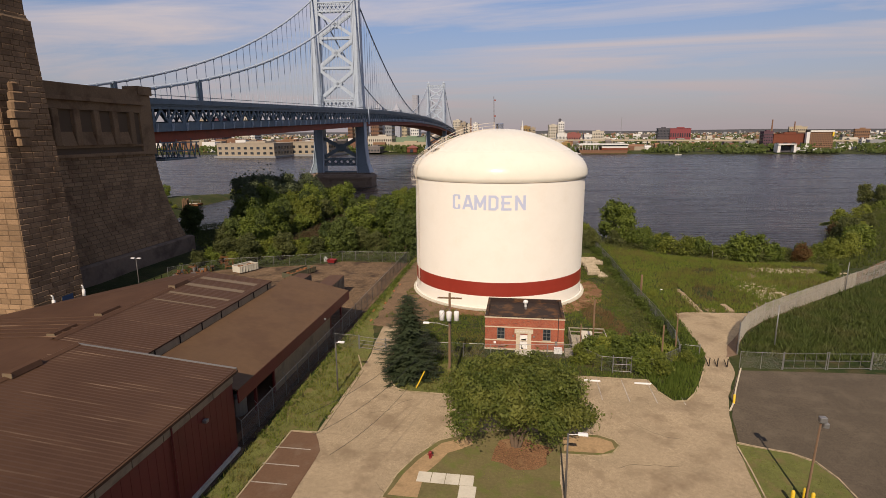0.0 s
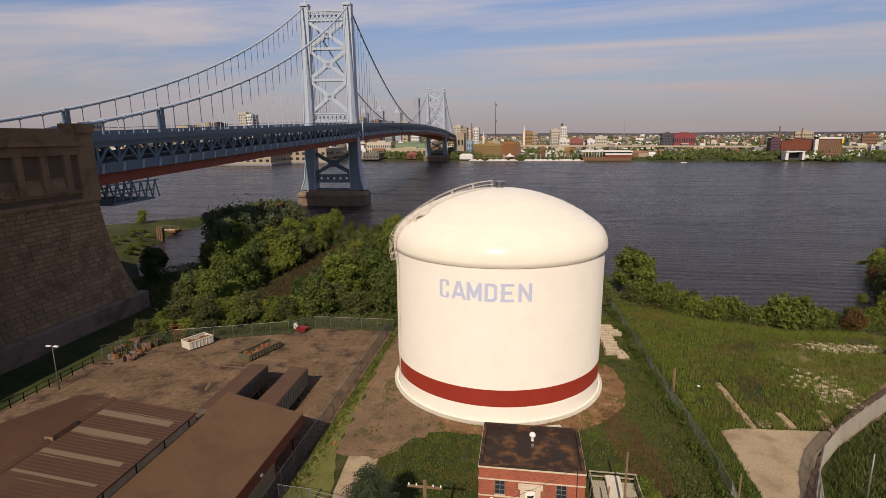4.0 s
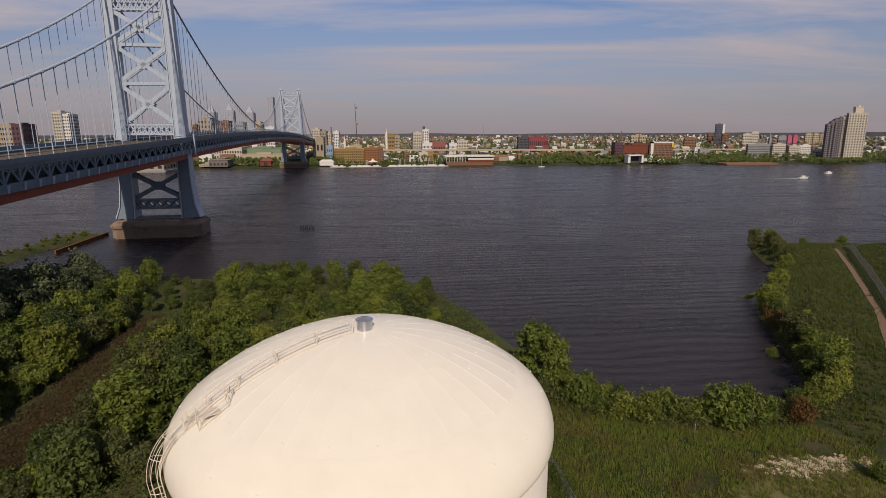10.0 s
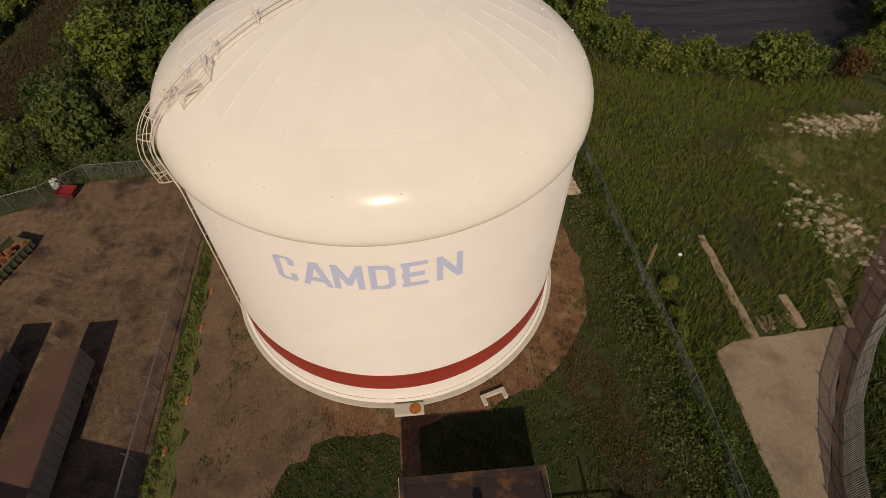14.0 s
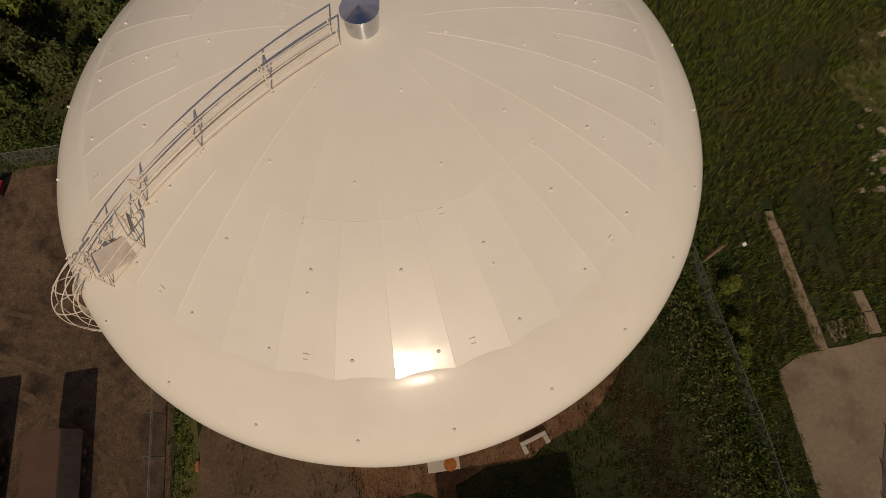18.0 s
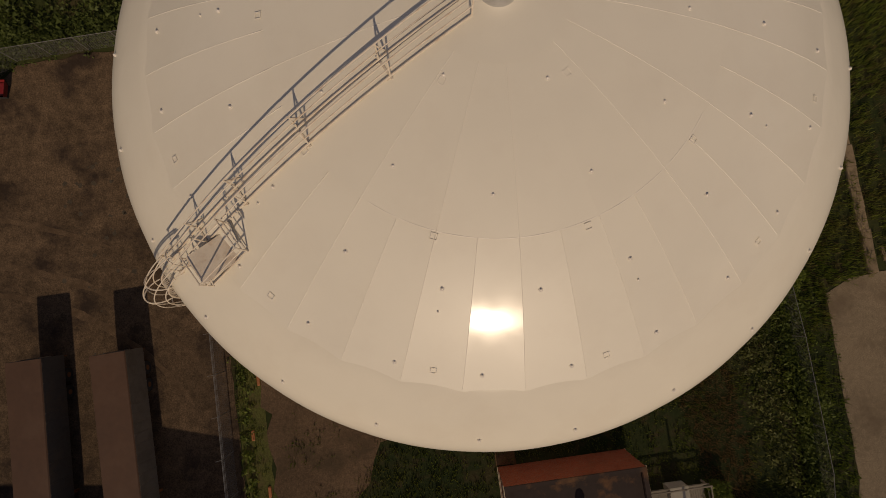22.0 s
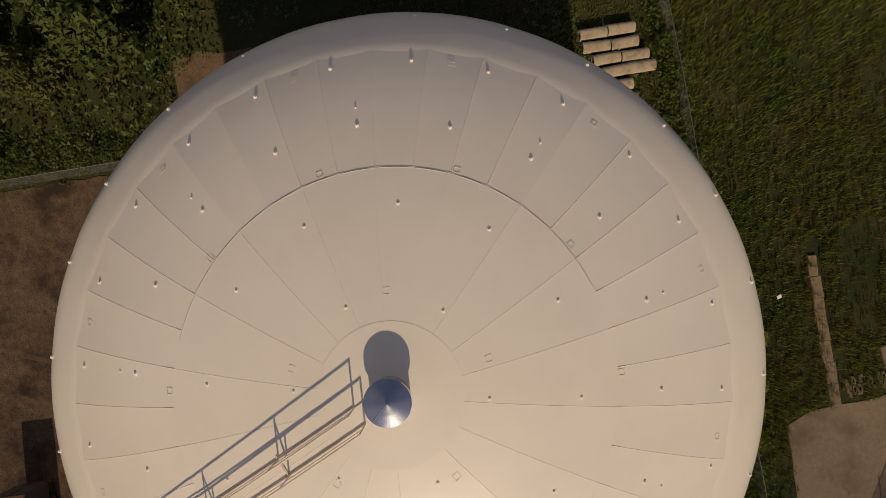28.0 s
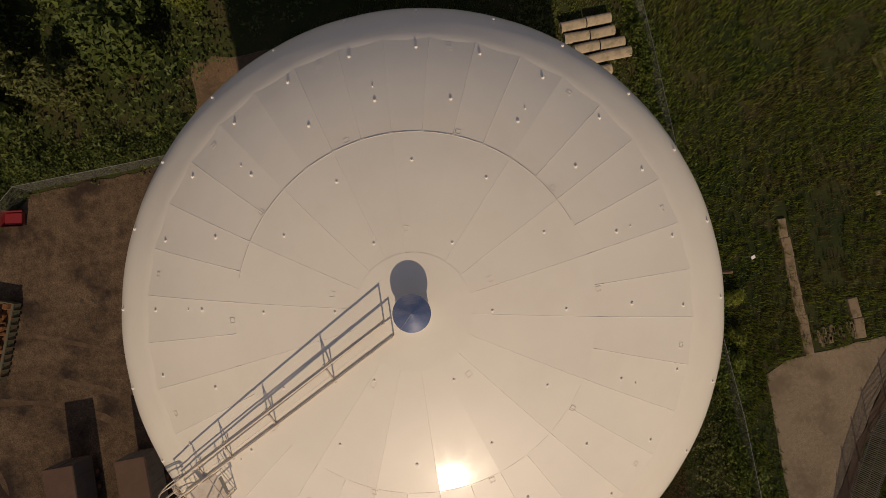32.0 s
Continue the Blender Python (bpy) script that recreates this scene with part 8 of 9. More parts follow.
for hx, hy, hw, hh in ((-383, 629, 86, 17), (-314, 693, 60, 18)):
    hall = city_block("pier_hall", hx, hy, hw, 90, hh, C_TAN, 2, int(hw / 9), "long pale pier hall standing out over the river")
    part("pier_deck", Shape().box(-hw / 2 - 3, -4, WATER_Z + 0.5, hw / 2 + 3, 92, 0.0), C_GREY, hall)
gable = thing("boat_house", "brick-red gabled house on the far pier", "building", at=(-174, 775, -1.5))
part("wall", Shape().box(-8, 0, 0, 8, 14, 7), C_REDB, gable)
part("roof", Shape().rings([[(-9, -1, 7), (0, -1, 11.5), (9, -1, 7)], [(-9, 15, 7), (0, 15, 11.5), (9, 15, 7)]], True, True), C_RED, gable)
part("door", Shape().box(-2.5, -0.3, 0, 2.5, 0.1, 5), M_GLASS, gable)
frame_ = thing("warehouse_frame", "white concrete frame round the brown brick block", "building", at=(426.5, 804.5, -1.5))
part("column", Shape().box(0, 0, 0, 4.6, 5, 31), C_WHITE, frame_)
part("top_beam", Shape().box(0, 0, 28.6, 38, 5, 31), C_WHITE, frame_)
part("yellow_panel", Shape().box(35.4, -0.4, 22, 37.8, 0.2, 28.4), M_YELLOW, frame_)
stage = thing("open_air_stage", "white open-air stage with a long tent on the far bank", "stage", at=(374, 768, -2))
part("back_wall", Shape().box(2, 10, 0, 20, 12, 10), C_DARK, stage)
part("roof", Shape().rings([[(-2, -2, 10.5), (23, -2, 11.5), (23, 13, 11.5), (-2, 13, 10.5)], [(-2, -2, 12.5), (23, -2, 12.5), (23, 13, 12.5), (-2, 13, 12.5)]], True, True), C_WHITE, stage)
part("side_wall", Shape().box(-2, -1, 0, 2, 12, 10.5), C_WHITE, stage)
part("side_wall", Shape().box(20, -1, 0, 23, 12, 11.5), C_WHITE, stage)
for k in range(5):
    part("tent_bay", Shape().rings([[(23 + k * 7.6, -2, 2), (26.8 + k * 7.6, -2, 7.4 - 0.5 * k), (30.6 + k * 7.6, -2, 2)], [(23 + k * 7.6, 12, 2), (26.8 + k * 7.6, 12, 7.4 - 0.5 * k), (30.6 + k * 7.6, 12, 2)]], True, True), C_WHITE, stage)
marq = thing("marquee", "white riverside marquee beside the bridge", "tent", at=(-86, 768, -1.5))
part("tent_wall", Shape().box(-10, 0, 0, 10, 14, 5.5), C_WHITE, marq)
part("tent_roof", Shape().rings([[(-10.5, -0.5, 5.5), (10.5, -0.5, 5.5), (10.5, 14.5, 5.5), (-10.5, 14.5, 5.5)], [(-7, 6, 8.5), (7, 6, 8.5), (7, 8, 8.5), (-7, 8, 8.5)]], False, True), C_WHITE, marq)
pav = thing("marquee", "white peaked party tent behind the marina", "tent", at=(-19, 775, -1.5))
part("tent_roof", Shape().rings([[(-8, 0, 4), (8, 0, 4), (8, 12, 4), (-8, 12, 4)], [(-3, 5, 6), (3, 5, 6), (3, 7, 6), (-3, 7, 6)], [(-0.4, 5.8, 9), (0.4, 5.8, 9), (0.4, 6.2, 9), (-0.4, 6.2, 9)]], False, True), C_WHITE, pav)
for px, py, ph, pr_, plab, pm in ((2, 1145, 58, 2.2, "white church steeple in the far city", C_WHITE), (-76, 1000, 43, 2.0, "white church steeple in the far city", C_WHITE), (851, 1100, 46, 2.6, "dark church spire in the far city", C_GREY)):
    st = thing("church_steeple", plab, "steeple", at=(px, py, -1.5))
    part("belfry", Shape().box(-pr_, -pr_, 0, pr_, pr_, ph * 0.72), pm, st)
    part("spire", Shape().lathe([(pr_ * 1.05, ph * 0.72), (pr_ * 0.5, ph * 0.86), (0.15, ph)], 8), pm, st)
for px, py, ph, plab in ((-88, 880, 56, "tall thin brick chimney stack in the far city"), (387, 830, 47, "dark chimney stack beside the red warehouse"), (451, 900, 45, "dark chimney stack behind the red warehouse")):
    st = thing("chimney_stack", plab, "chimney", at=(px, py, -1.5))
    part("shaft", Shape().lathe([(1.6, 0), (0.9, ph), (1.1, ph), (1.1, ph + 0.8)], 10, cap1=True), C_BRICK, st)
# pier building like a moored ship, marina, viaduct, masts
ship = thing("pier_building", "long white and red pier building on the far bank", "building", at=(131, 772, -4))
ship.scale = (0.92, 1, 1)
part("hull", Shape().rings([[(-42, 0, 0), (33, 0, 0), (33, 40, 0), (-42, 40, 0)], [(-45, -1, 6), (34, -1, 6), (34, 41, 6), (-45, 41, 6)]], True, True), C_BRICK, ship)
part("red_stripe", Shape().box(-8, -1.6, 6, 34, 41, 9), C_REDB, ship)
part("white_storey", Shape().box(-8, -1.2, 9, 34, 41, 11.5), C_WHITE, ship)
part("window_band", Shape().box(-7, -1.4, 11.5, 33, 40, 13.5), M_GLASS, ship)
part("roof", Shape().box(-10, -2.4, 13.5, 35, 42, 15), C_WHITE, ship)
part("canopy", Shape().rings([[(-46, -2, 13), (-10, -2, 14), (-10, 40, 14), (-46, 40, 13)], [(-46, -2, 15), (-10, -2, 15.5), (-10, 40, 15.5), (-46, 40, 15)]], True, True), C_WHITE, ship)
for i in range(8):
    part("column", Shape().box(-44 + i * 4.4, -1, 6, -43.4 + i * 4.4, -0.4, 13.2), C_WHITE, ship)
via = thing("motorway_viaduct", "long pale concrete viaduct across the far city", "viaduct")
part("deck", Shape().rings([[(-40, 935, 14.5), (-40, 945, 14.5), (-40, 945, 17), (-40, 935, 17)], [(380, 955, 11.5), (380, 965, 11.5), (380, 965, 14.5), (380, 955, 14.5)], [(760, 985, 9.5), (760, 995, 9.5), (760, 995, 12), (760, 985, 12)]], True, True), C_SAND, via)
for i in range(40):
    part("pier", Shape().box(-30 + i * 20 - 1, 940 + i * 1.2, 0, -30 + i * 20 + 1, 943 + i * 1.2, 14.4 - i * 0.12), C_GREY, via)
mast = thing("radio_mast", "tall thin lattice radio mast above the city", "mast", at=(-52, 1000, 0))
part("shaft", Shape().tube([(0, 0, 0), (-2.5, 0, 99)], 1.0, 5, 0.45), C_DARKB, mast)
for z in (30, 60, 90):
    part("collar", Shape().box(-1.6, -1.6, z, 1.6, 1.6, z + 3), C_RED, mast)
mast2 = thing("radio_mast", "thin radio mast above the city", "mast", at=(232, 1250, 0))
part("shaft", Shape().tube([(0, 0, 0), (0, 0, 64)], 0.8, 5, 0.4), C_GREY, mast2)
rnd = random.Random(3)
for k in range(44):
    # white boats in the marina
    x, y = rnd.uniform(-78, 90), 750 + rnd.uniform(0, 13)
    L = rnd.uniform(7, 14)
    bt = thing("moored_boat", "white motor boat moored at the far marina", "boat", "marina boats", at=(x, y, WATER_Z), turn=rnd.uniform(-20, 20))
    part("hull", Shape().rings([[(-L / 2, -1.3, 0.0), (L * 0.3, -1.3, 0), (L / 2, 0, 0.1), (L * 0.3, 1.3, 0), (-L / 2, 1.3, 0)], [(-L / 2, -1.6, 1.5), (L * 0.32, -1.6, 1.6), (L / 2 + 0.8, 0, 2.0), (L * 0.32, 1.6, 1.6), (-L / 2, 1.6, 1.5)]], True, True), C_WHITE, bt)
    part("cabin", Shape().box(-L * 0.25, -1.1, 1.5, L * 0.15, 1.1, 3.2), C_WHITE, bt)
    if k % 3 == 0:
        part("boat_mast", Shape().tube([(0, 0, 1.5), (0, 0, 11)], 0.12, 5), C_WHITE, bt)
quay = thing("marina_quay", "low grey quay and pontoons of the far marina", "quay")
part("pontoon", Shape().box(-95, 746, WATER_Z, 92, 748, WATER_Z + 0.9), C_SLATE, quay)
part("wall", Shape().box(505, 722, WATER_Z, 588, 750, WATER_Z + 2.5), C_BRICK, quay)


def speed_boat(x, y, turn, label, wake):
    b = thing("motor_boat", label, "boat", at=(x, y, WATER_Z), turn=turn)
    part("hull", Shape().rings([[(-5, -1.3, -0.2), (3, -1.3, -0.2), (5.5, 0, 0), (3, 1.3, -0.2), (-5, 1.3, -0.2)], [(-5, -1.6, 1.3), (3.4, -1.6, 1.5), (6.2, 0, 1.9), (3.4, 1.6, 1.5), (-5, 1.6, 1.3)]], True, True), C_WHITE, b)
    part("cabin", Shape().box(-2, -1.1, 1.3, 1.6, 1.1, 3.0), C_WHITE, b)
    if wake:
        w_ = Shape()
        for i in range(60):
            f_ = i / 60
            xx = -5 - 34 * f_
            for sy in (-1, 1):
                r = rnd.uniform(0.3, 0.9) * (1 - f_ * 0.6)
                yy = sy * (0.6 + 4.5 * f_) + rnd.uniform(-.6, .6)
                w_.poly([(xx + r * 2.4 * math.cos(a), yy + r * math.sin(a), 0.06 + 0.002 * i) for a in (0, 1.05, 2.1, 3.14, 4.2, 5.2)])
        tagged(part("foam_wake", w_, C_WHITE, b, "white foam wake"), kind="stuff")


speed_boat(434, 484, 0, "white motor boat running with a foam wake", True)
speed_boat(512, 541, 10, "white motor boat on the river", False)
sail = thing("sail_boat", "small white sailing boat on the river", "boat", at=(222, 721, WATER_Z))
part("hull", Shape().rings([[(-4, -1, 0), (3, -1, 0), (4.5, 0, 0), (3, 1, 0), (-4, 1, 0)], [(-4.2, -1.2, 1.1), (3.2, -1.2, 1.1), (5, 0, 1.3), (3.2, 1.2, 1.1), (-4.2, 1.2, 1.1)]], True, True), C_WHITE, sail)
part("boat_mast", Shape().tube([(0, 0, 1), (0, 0, 13)], 0.1, 5), C_WHITE, sail)
part("sail", Shape().rings([[(0.1, -0.03, 2), (0.1, 0.03, 2)], [(-3.6, 0.25, 2), (-3.6, 0.31, 2)], [(0.0, -0.03, 12.6), (0.0, 0.03, 12.6)]], closed=False), C_WHITE, sail)

# the mass of low roofs behind, and the woods along the far bank
low = {}
mats_low = [C_BRICK, C_TAN, C_WHITE, C_GREY, C_CREAM, C_BROWN, C_SLATE, C_SLATE]
for i in range(5200):
    D = 850 + 3000 * rnd.random() ** 1.45
    x = rnd.uniform(-0.75 * D - 150, 1.15 * D + 100)
    w, d, h = rnd.uniform(5, 17) * (1.8 if rnd.random() < 0.08 else 1), rnd.uniform(7, 14), rnd.choice((4, 5, 6, 6, 7, 8, 9, 14)) * rnd.uniform(0.8, 1.15)
    z = land_z(x, D)
    s = low.setdefault(rnd.randrange(8), Shape())
    s.box(x - w / 2, D, z - 1, x + w / 2, D + d, z + h)
    if rnd.random() < 0.5:
        k = len(s.v)
        s.v += [(x - w / 2, D, z + h), (x + w / 2, D, z + h), (x + w / 2, D + d, z + h), (x - w / 2, D + d, z + h), (x - w / 2, D + d / 2, z + h + d * 0.25), (x + w / 2, D + d / 2, z + h + d * 0.25)]
        s.f += [(k, k + 1, k + 5, k + 4), (k + 2, k + 3, k + 4, k + 5), (k + 1, k + 2, k + 5), (k + 3, k, k + 4)]
for i in range(260):
    # closer blocks of the quarter beyond the bridge
    x, y = rnd.uniform(-760, -225), rnd.uniform(800, 960)
    w, d, h = rnd.uniform(8, 26), rnd.uniform(9, 18), rnd.uniform(9, 22)
    low[rnd.choice((0, 0, 1, 2, 4, 5, 7))].box(x - w / 2, y, land_z(x, y) - 1, x + w / 2, y + d, land_z(x, y) + h)
for key, s in low.items():
    tagged(solo("city_roofs", s, mats_low[key], "crowded low city houses beyond the river", "city houses"), kind="stuff")
woods = []
for i in range(42000):
    D = 785 + 2200 * rnd.random() ** 1.9
    x = rnd.uniform(-0.7 * D - 100, 1.1 * D + 60)
    if D < 835 and -60 < x < 210:
        continue
    if noise.noise(Vector((x * 0.012, D * 0.02, 3))) < -0.12:
        continue
    z = land_z(x, D)
    woods.append((x, D, z + rnd.uniform(2, 11)))
wd = Shape()
for x, y, z in woods:
    r = rnd.uniform(1.2, 3.2)
    a = rnd.uniform(0, 6.28)
    wd.poly([(x + r * math.cos(a + k * 1.57) * rnd.uniform(.6, 1.2), y + rnd.uniform(-1, 1), z + r * math.sin(a + k * 1.57) * rnd.uniform(.6, 1.1)) for k in range(4)])
for i in range(6500):
    x = rnd.uniform(-330, 980)
    if -75 < x < 185 and rnd.random() < 0.75 or noise.noise(Vector((x * 0.02, 7, 0))) < -0.12:
        continue
    y, r, a = far_shore(x) + 6 + rnd.uniform(0, 26), rnd.uniform(1.0, 2.6), rnd.uniform(0, 6.28)
    z = land_z(x, y) + rnd.uniform(0, 9) * (0.6 + 0.5 * noise.noise(Vector((x * 0.05, 1, 0))))
    wd.poly([(x + r * math.cos(a + k * 1.57) * rnd.uniform(.6, 1.2), y + rnd.uniform(-1, 1), z + r * math.sin(a + k * 1.57) * rnd.uniform(.6, 1.1)) for k in range(4)])
tagged(solo("far_woods", wd, M_LEAF[1], "dark green tree belts among the far city", "woods"), kind="stuff")
ridge = Shape()
pts = [(4300 * math.sin(radians(a)), 4300 * math.cos(radians(a))) for a in np.arange(-72, 72.1, 1.0)]
ridge.rings([[(x, y, -5) for x, y in pts], [(x, y, 47 + 9 * noise.noise(Vector((x * 0.0016, 1, 0))) + 3 * noise.noise(Vector((x * 0.02, 2, 0)))) for x, y in pts], [(x * 1.07, y * 1.07, 20) for x, y in pts]], closed=False)
solo("backdrop_ridge", ridge, C_HILL, "low wooded ridge on the horizon", "hills", kind="structure")

# ---- trees and undergrowth ----
NP = np.random.RandomState(7)


def leaf_cloud(lobes, n, size, seed, flat=0.05, squash=0.75):
    """Leaves scattered through the shells of several lobes, facing outwards and up; returns a Shape."""
    n = int(n * 1.75)
    rs = np.random.RandomState(seed)
    lobes = np.array(lobes, float)
    wgt = (lobes[:, 3] * lobes[:, 4] * lobes[:, 5]) ** (2 / 3)
    pick = rs.choice(len(lobes), n, p=wgt / wgt.sum())
    d = rs.normal(size=(n, 3))
    d[:, 2] = np.where(rs.rand(n) < 0.3, np.abs(d[:, 2]), d[:, 2])
    d /= np.linalg.norm(d, axis=1)[:, None]
    bump = 1 + 0.24 * np.sin(d[:, 0] * 7 + pick) * np.sin(d[:, 1] * 6 + 2 * pick) + 0.12 * np.sin(d[:, 2] * 9 + pick * 3)
    rad = (0.50 + 0.58 * rs.rand(n) ** 0.6) * bump
    rad *= np.where(rs.rand(n) < 0.16, 1 + 0.38 * rs.rand(n), 1.0)
    c = lobes[pick, :3] + d * lobes[pick, 3:] * rad[:, None]
    nrm = d * 0.8 + rs.normal(size=(n, 3)) * 0.55 + np.array([0, 0, flat])
    nrm /= np.linalg.norm(nrm, axis=1)[:, None]
    u = np.cross(nrm, rs.normal(size=(n, 3)))
    u /= np.linalg.norm(u, axis=1)[:, None] + 1e-9
    v = np.cross(nrm, u)
    sz = size * (0.48 + 0.70 * rs.rand(n))[:, None]
    u, v = u * sz, v * sz * squash
    quad = np.stack([c - u * 0.5 - v * 0.5, c - u * 0.35 + v * 0.55, c + u * 0.75], 1).reshape(-1, 3)
    s = Shape()
    s.v = [tuple(p) for p in quad.tolist()]
    s.f = [(3 * i, 3 * i + 1, 3 * i + 2) for i in range(n)]
    return s


def random_lobes(rs, h, r, base, n):
    """Lobes of an egg-shaped crown that reaches low; wider below the middle, uneven above."""
    out = [(0, 0, base + (h - base) * 0.48, r * 0.60, r * 0.60, (h - base) * 0.44)]
    for i in range(n):
        a, f = rs.rand() * 6.28, rs.rand()
        wide = math.sqrt(max(0.05, 1 - ((f - 0.32) / 0.70) ** 2))
        q = r * wide * (0.45 + 0.38 * rs.rand())
        k = r * (0.22 + 0.20 * rs.rand()) * (0.7 + 0.3 * wide)
        out.append((q * math.cos(a), q * math.sin(a), base + (h - base) * (0.08 + 0.82 * f), k, k, k * 0.9))
    return out


def make_tree(name, label, h, r, base, n, size, material, seed, group="", at=(0, 0, 0), lobes=None, limbs=2):
    """Tapered trunk, limbs reaching into the crown, and an uneven crown of many leaves."""
    rs = np.random.RandomState(seed)
    t = thing(name, label, "tree" if h > 4.5 else "shrub", group, at=at)
    part("trunk", Shape().tube([(0, 0, -1.2), (0.05, 0.04, base * 0.6), (0.02, 0.1, base + (h - base) * 0.45)], 0.035 * h, 8, 0.012 * h), M_BARK, t, "", True)
    lob = lobes or random_lobes(rs, h, r, base, 17)
    for i in range(limbs):
        l = lob[1 + i % (len(lob) - 1)]
        part("limb", Shape().tube([(0.02, 0.05, base * 0.7), (l[0] * 0.45, l[1] * 0.45, (base + l[2]) * 0.52), (l[0] * 0.9, l[1] * 0.9, l[2])], 0.016 * h, 6, 0.004 * h), M_BARK, t)
    part("crown", leaf_cloud(lob, n, size, seed), material, t)
    return t


# four kinds, built out of sight of one another and then copied about
kinds = []
for i, (h, r, base, n, size, m, lab) in enumerate(((9.0, 3.8, 0.6, 2350, 0.53, 0, "bushy mid-green riverside tree"), (13.0, 4.6, 1.0, 3000, 0.60, 5, "tall dark green riverside tree"),
                                                    (7.5, 3.5, 0.4, 2100, 0.51, 2, "spreading yellow-green riverside tree"), (6.0, 3.0, 0.5, 2000, 0.42, 3, "olive green riverside shrub"),
                                                    (4.0, 2.4, 0.2, 1350, 0.36, 0, "low green shrub on the bank"), (3.6, 2.2, 0.2, 1150, 0.34, 2, "low yellow-green shrub on the bank"),
                                                    (3.4, 2.0, 0.3, 1300, 0.28, 4, "russet-leaved shrub on the bank"), (8.0, 3.2, 0.8, 2100, 0.51, 1, "dense dark green tree"))):
    kinds.append((h, r, n, size, m, base, lab))
protos, counts = {}, {}


def plant(kind, x, y, s=1.0, turn=None, label=None, sz=1.0):
    h, r, n, size, m, base, lab = kinds[kind]
    z = land_z(x, y)
    a = NP.uniform(0, 360) if turn is None else turn
    v = (kind, NP.randint(0, 2))
    if v not in protos:
        protos[v] = make_tree("tree" if h > 4.5 else "shrub", lab, h, r, base, n, size, M_LEAF[m], 100 + kind * 7 + v[1], "riverside trees" if h > 4.5 else "bank shrubs")
        ob = protos[v]
        ob.matrix_basis = Matrix.Translation((x, y, z)) @ Matrix.Rotation(radians(a), 4, "Z") @ Matrix.Diagonal((s, s, s * sz, 1))
        return ob
    proto = protos[v]
    keep = proto.matrix_basis.copy()
    proto.matrix_basis = Matrix()
    ob = copy_thing(proto, Matrix.Translation((x, y, z)) @ Matrix.Rotation(radians(a), 4, "Z") @ Matrix.Diagonal((s, s, s * sz, 1)))
    proto.matrix_basis = keep
    return ob


def in_poly(x, y, poly):
    hit = False
    for (ax, ay), (bx, by) in zip(poly, poly[1:] + poly[:1]):
        if (ay > y) != (by > y) and x < ax + (y - ay) / (by - ay) * (bx - ax):
            hit = not hit
    return hit


def scatter(poly, gap, seed, tries=4000):
    rs, out = np.random.RandomState(seed), []
    xs, ys = [p[0] for p in poly], [p[1] for p in poly]
    for _ in range(tries):
        x, y = rs.uniform(min(xs), max(xs)), rs.uniform(min(ys), max(ys))
        if in_poly(x, y, poly) and all((x - a) ** 2 + (y - b) ** 2 > gap * gap for a, b in out):
            out.append((x, y))
    return out


CLEAR = [(-58, 17), (-44, 17), (-41.5, 33), (-45, 48), (-50.5, 68), (-46, 132), (-63, 132), (-58.5, 88), (-58.5, 60), (-59, 40)]
W_MID = [(-64, 22), (-51, 19), (-51, 50), (-54, 88), (-60, 126), (-78, 122), (-88, 92), (-89, 70), (-70, 45)]
W_EAST = [(-42, 22), (-21.5, 21), (-18, 30), (-4, 34), (10, 32), (24, 34), (23, 62), (13, 84), (13, 108), (-2, 114), (-30, 126), (-56, 130), (-46, 90), (-41, 62), (-40, 40)]
for x, y, s in ((-80, 108, 1.15), (-84, 100, 1.15), (-86, 90, 1.25), (-87, 80, 1.3), (-84, 84, 1.2), (-76, 106, 0.95), (-84, 109, 1.05), (-81, 92, 1.15), (-86, 70, 1.2), (-80, 74, 1.05), (-77, 98, 0.9), (-78, 62, 1.0)):
    plant(1, x, y, s)
for x, y in scatter(W_MID, 4.6, 2):
    if not in_poly(x, y, CLEAR):
        plant(int(NP.choice([0, 7, 2, 7, 3, 0])), x, y, NP.uniform(0.75, 1.2) * (1.0 if y < 80 else 0.8), sz=NP.uniform(0.85, 1.25))
for x, y in scatter(W_EAST, 5.2, 3):
    edge = y < 34 and x > -22
    edge = edge or (x > 7 and y < 84)
    if not in_poly(x, y, CLEAR):
        plant(int(NP.choice([4, 3, 5])) if edge else int(NP.choice([7, 3, 7, 0])) if y < 48 and x < -15 else int(NP.choice([0, 2, 0, 3, 7, 0])), x, y, NP.uniform(0.75, 1.0) * (0.8 if edge else 1.15 if y < 70 else 0.85))
for x, y in scatter([(-66, 20), (-58.5, 19), (-58.5, 88), (-66, 88)], 2.9, 21) + scatter([(-44, 22), (-36, 22), (-40, 50), (-46, 72), (-50, 70), (-44.5, 48), (-41, 33)], 2.9, 22):
    plant(int(NP.choice([4, 4, 5, 3])), x, y, NP.uniform(0.8, 1.2))
for x, y, s in ((-88.5, 45, 1.0), (-84, 39, 0.8), (-92, 52, 0.9)):
    plant(7, x, y, s)
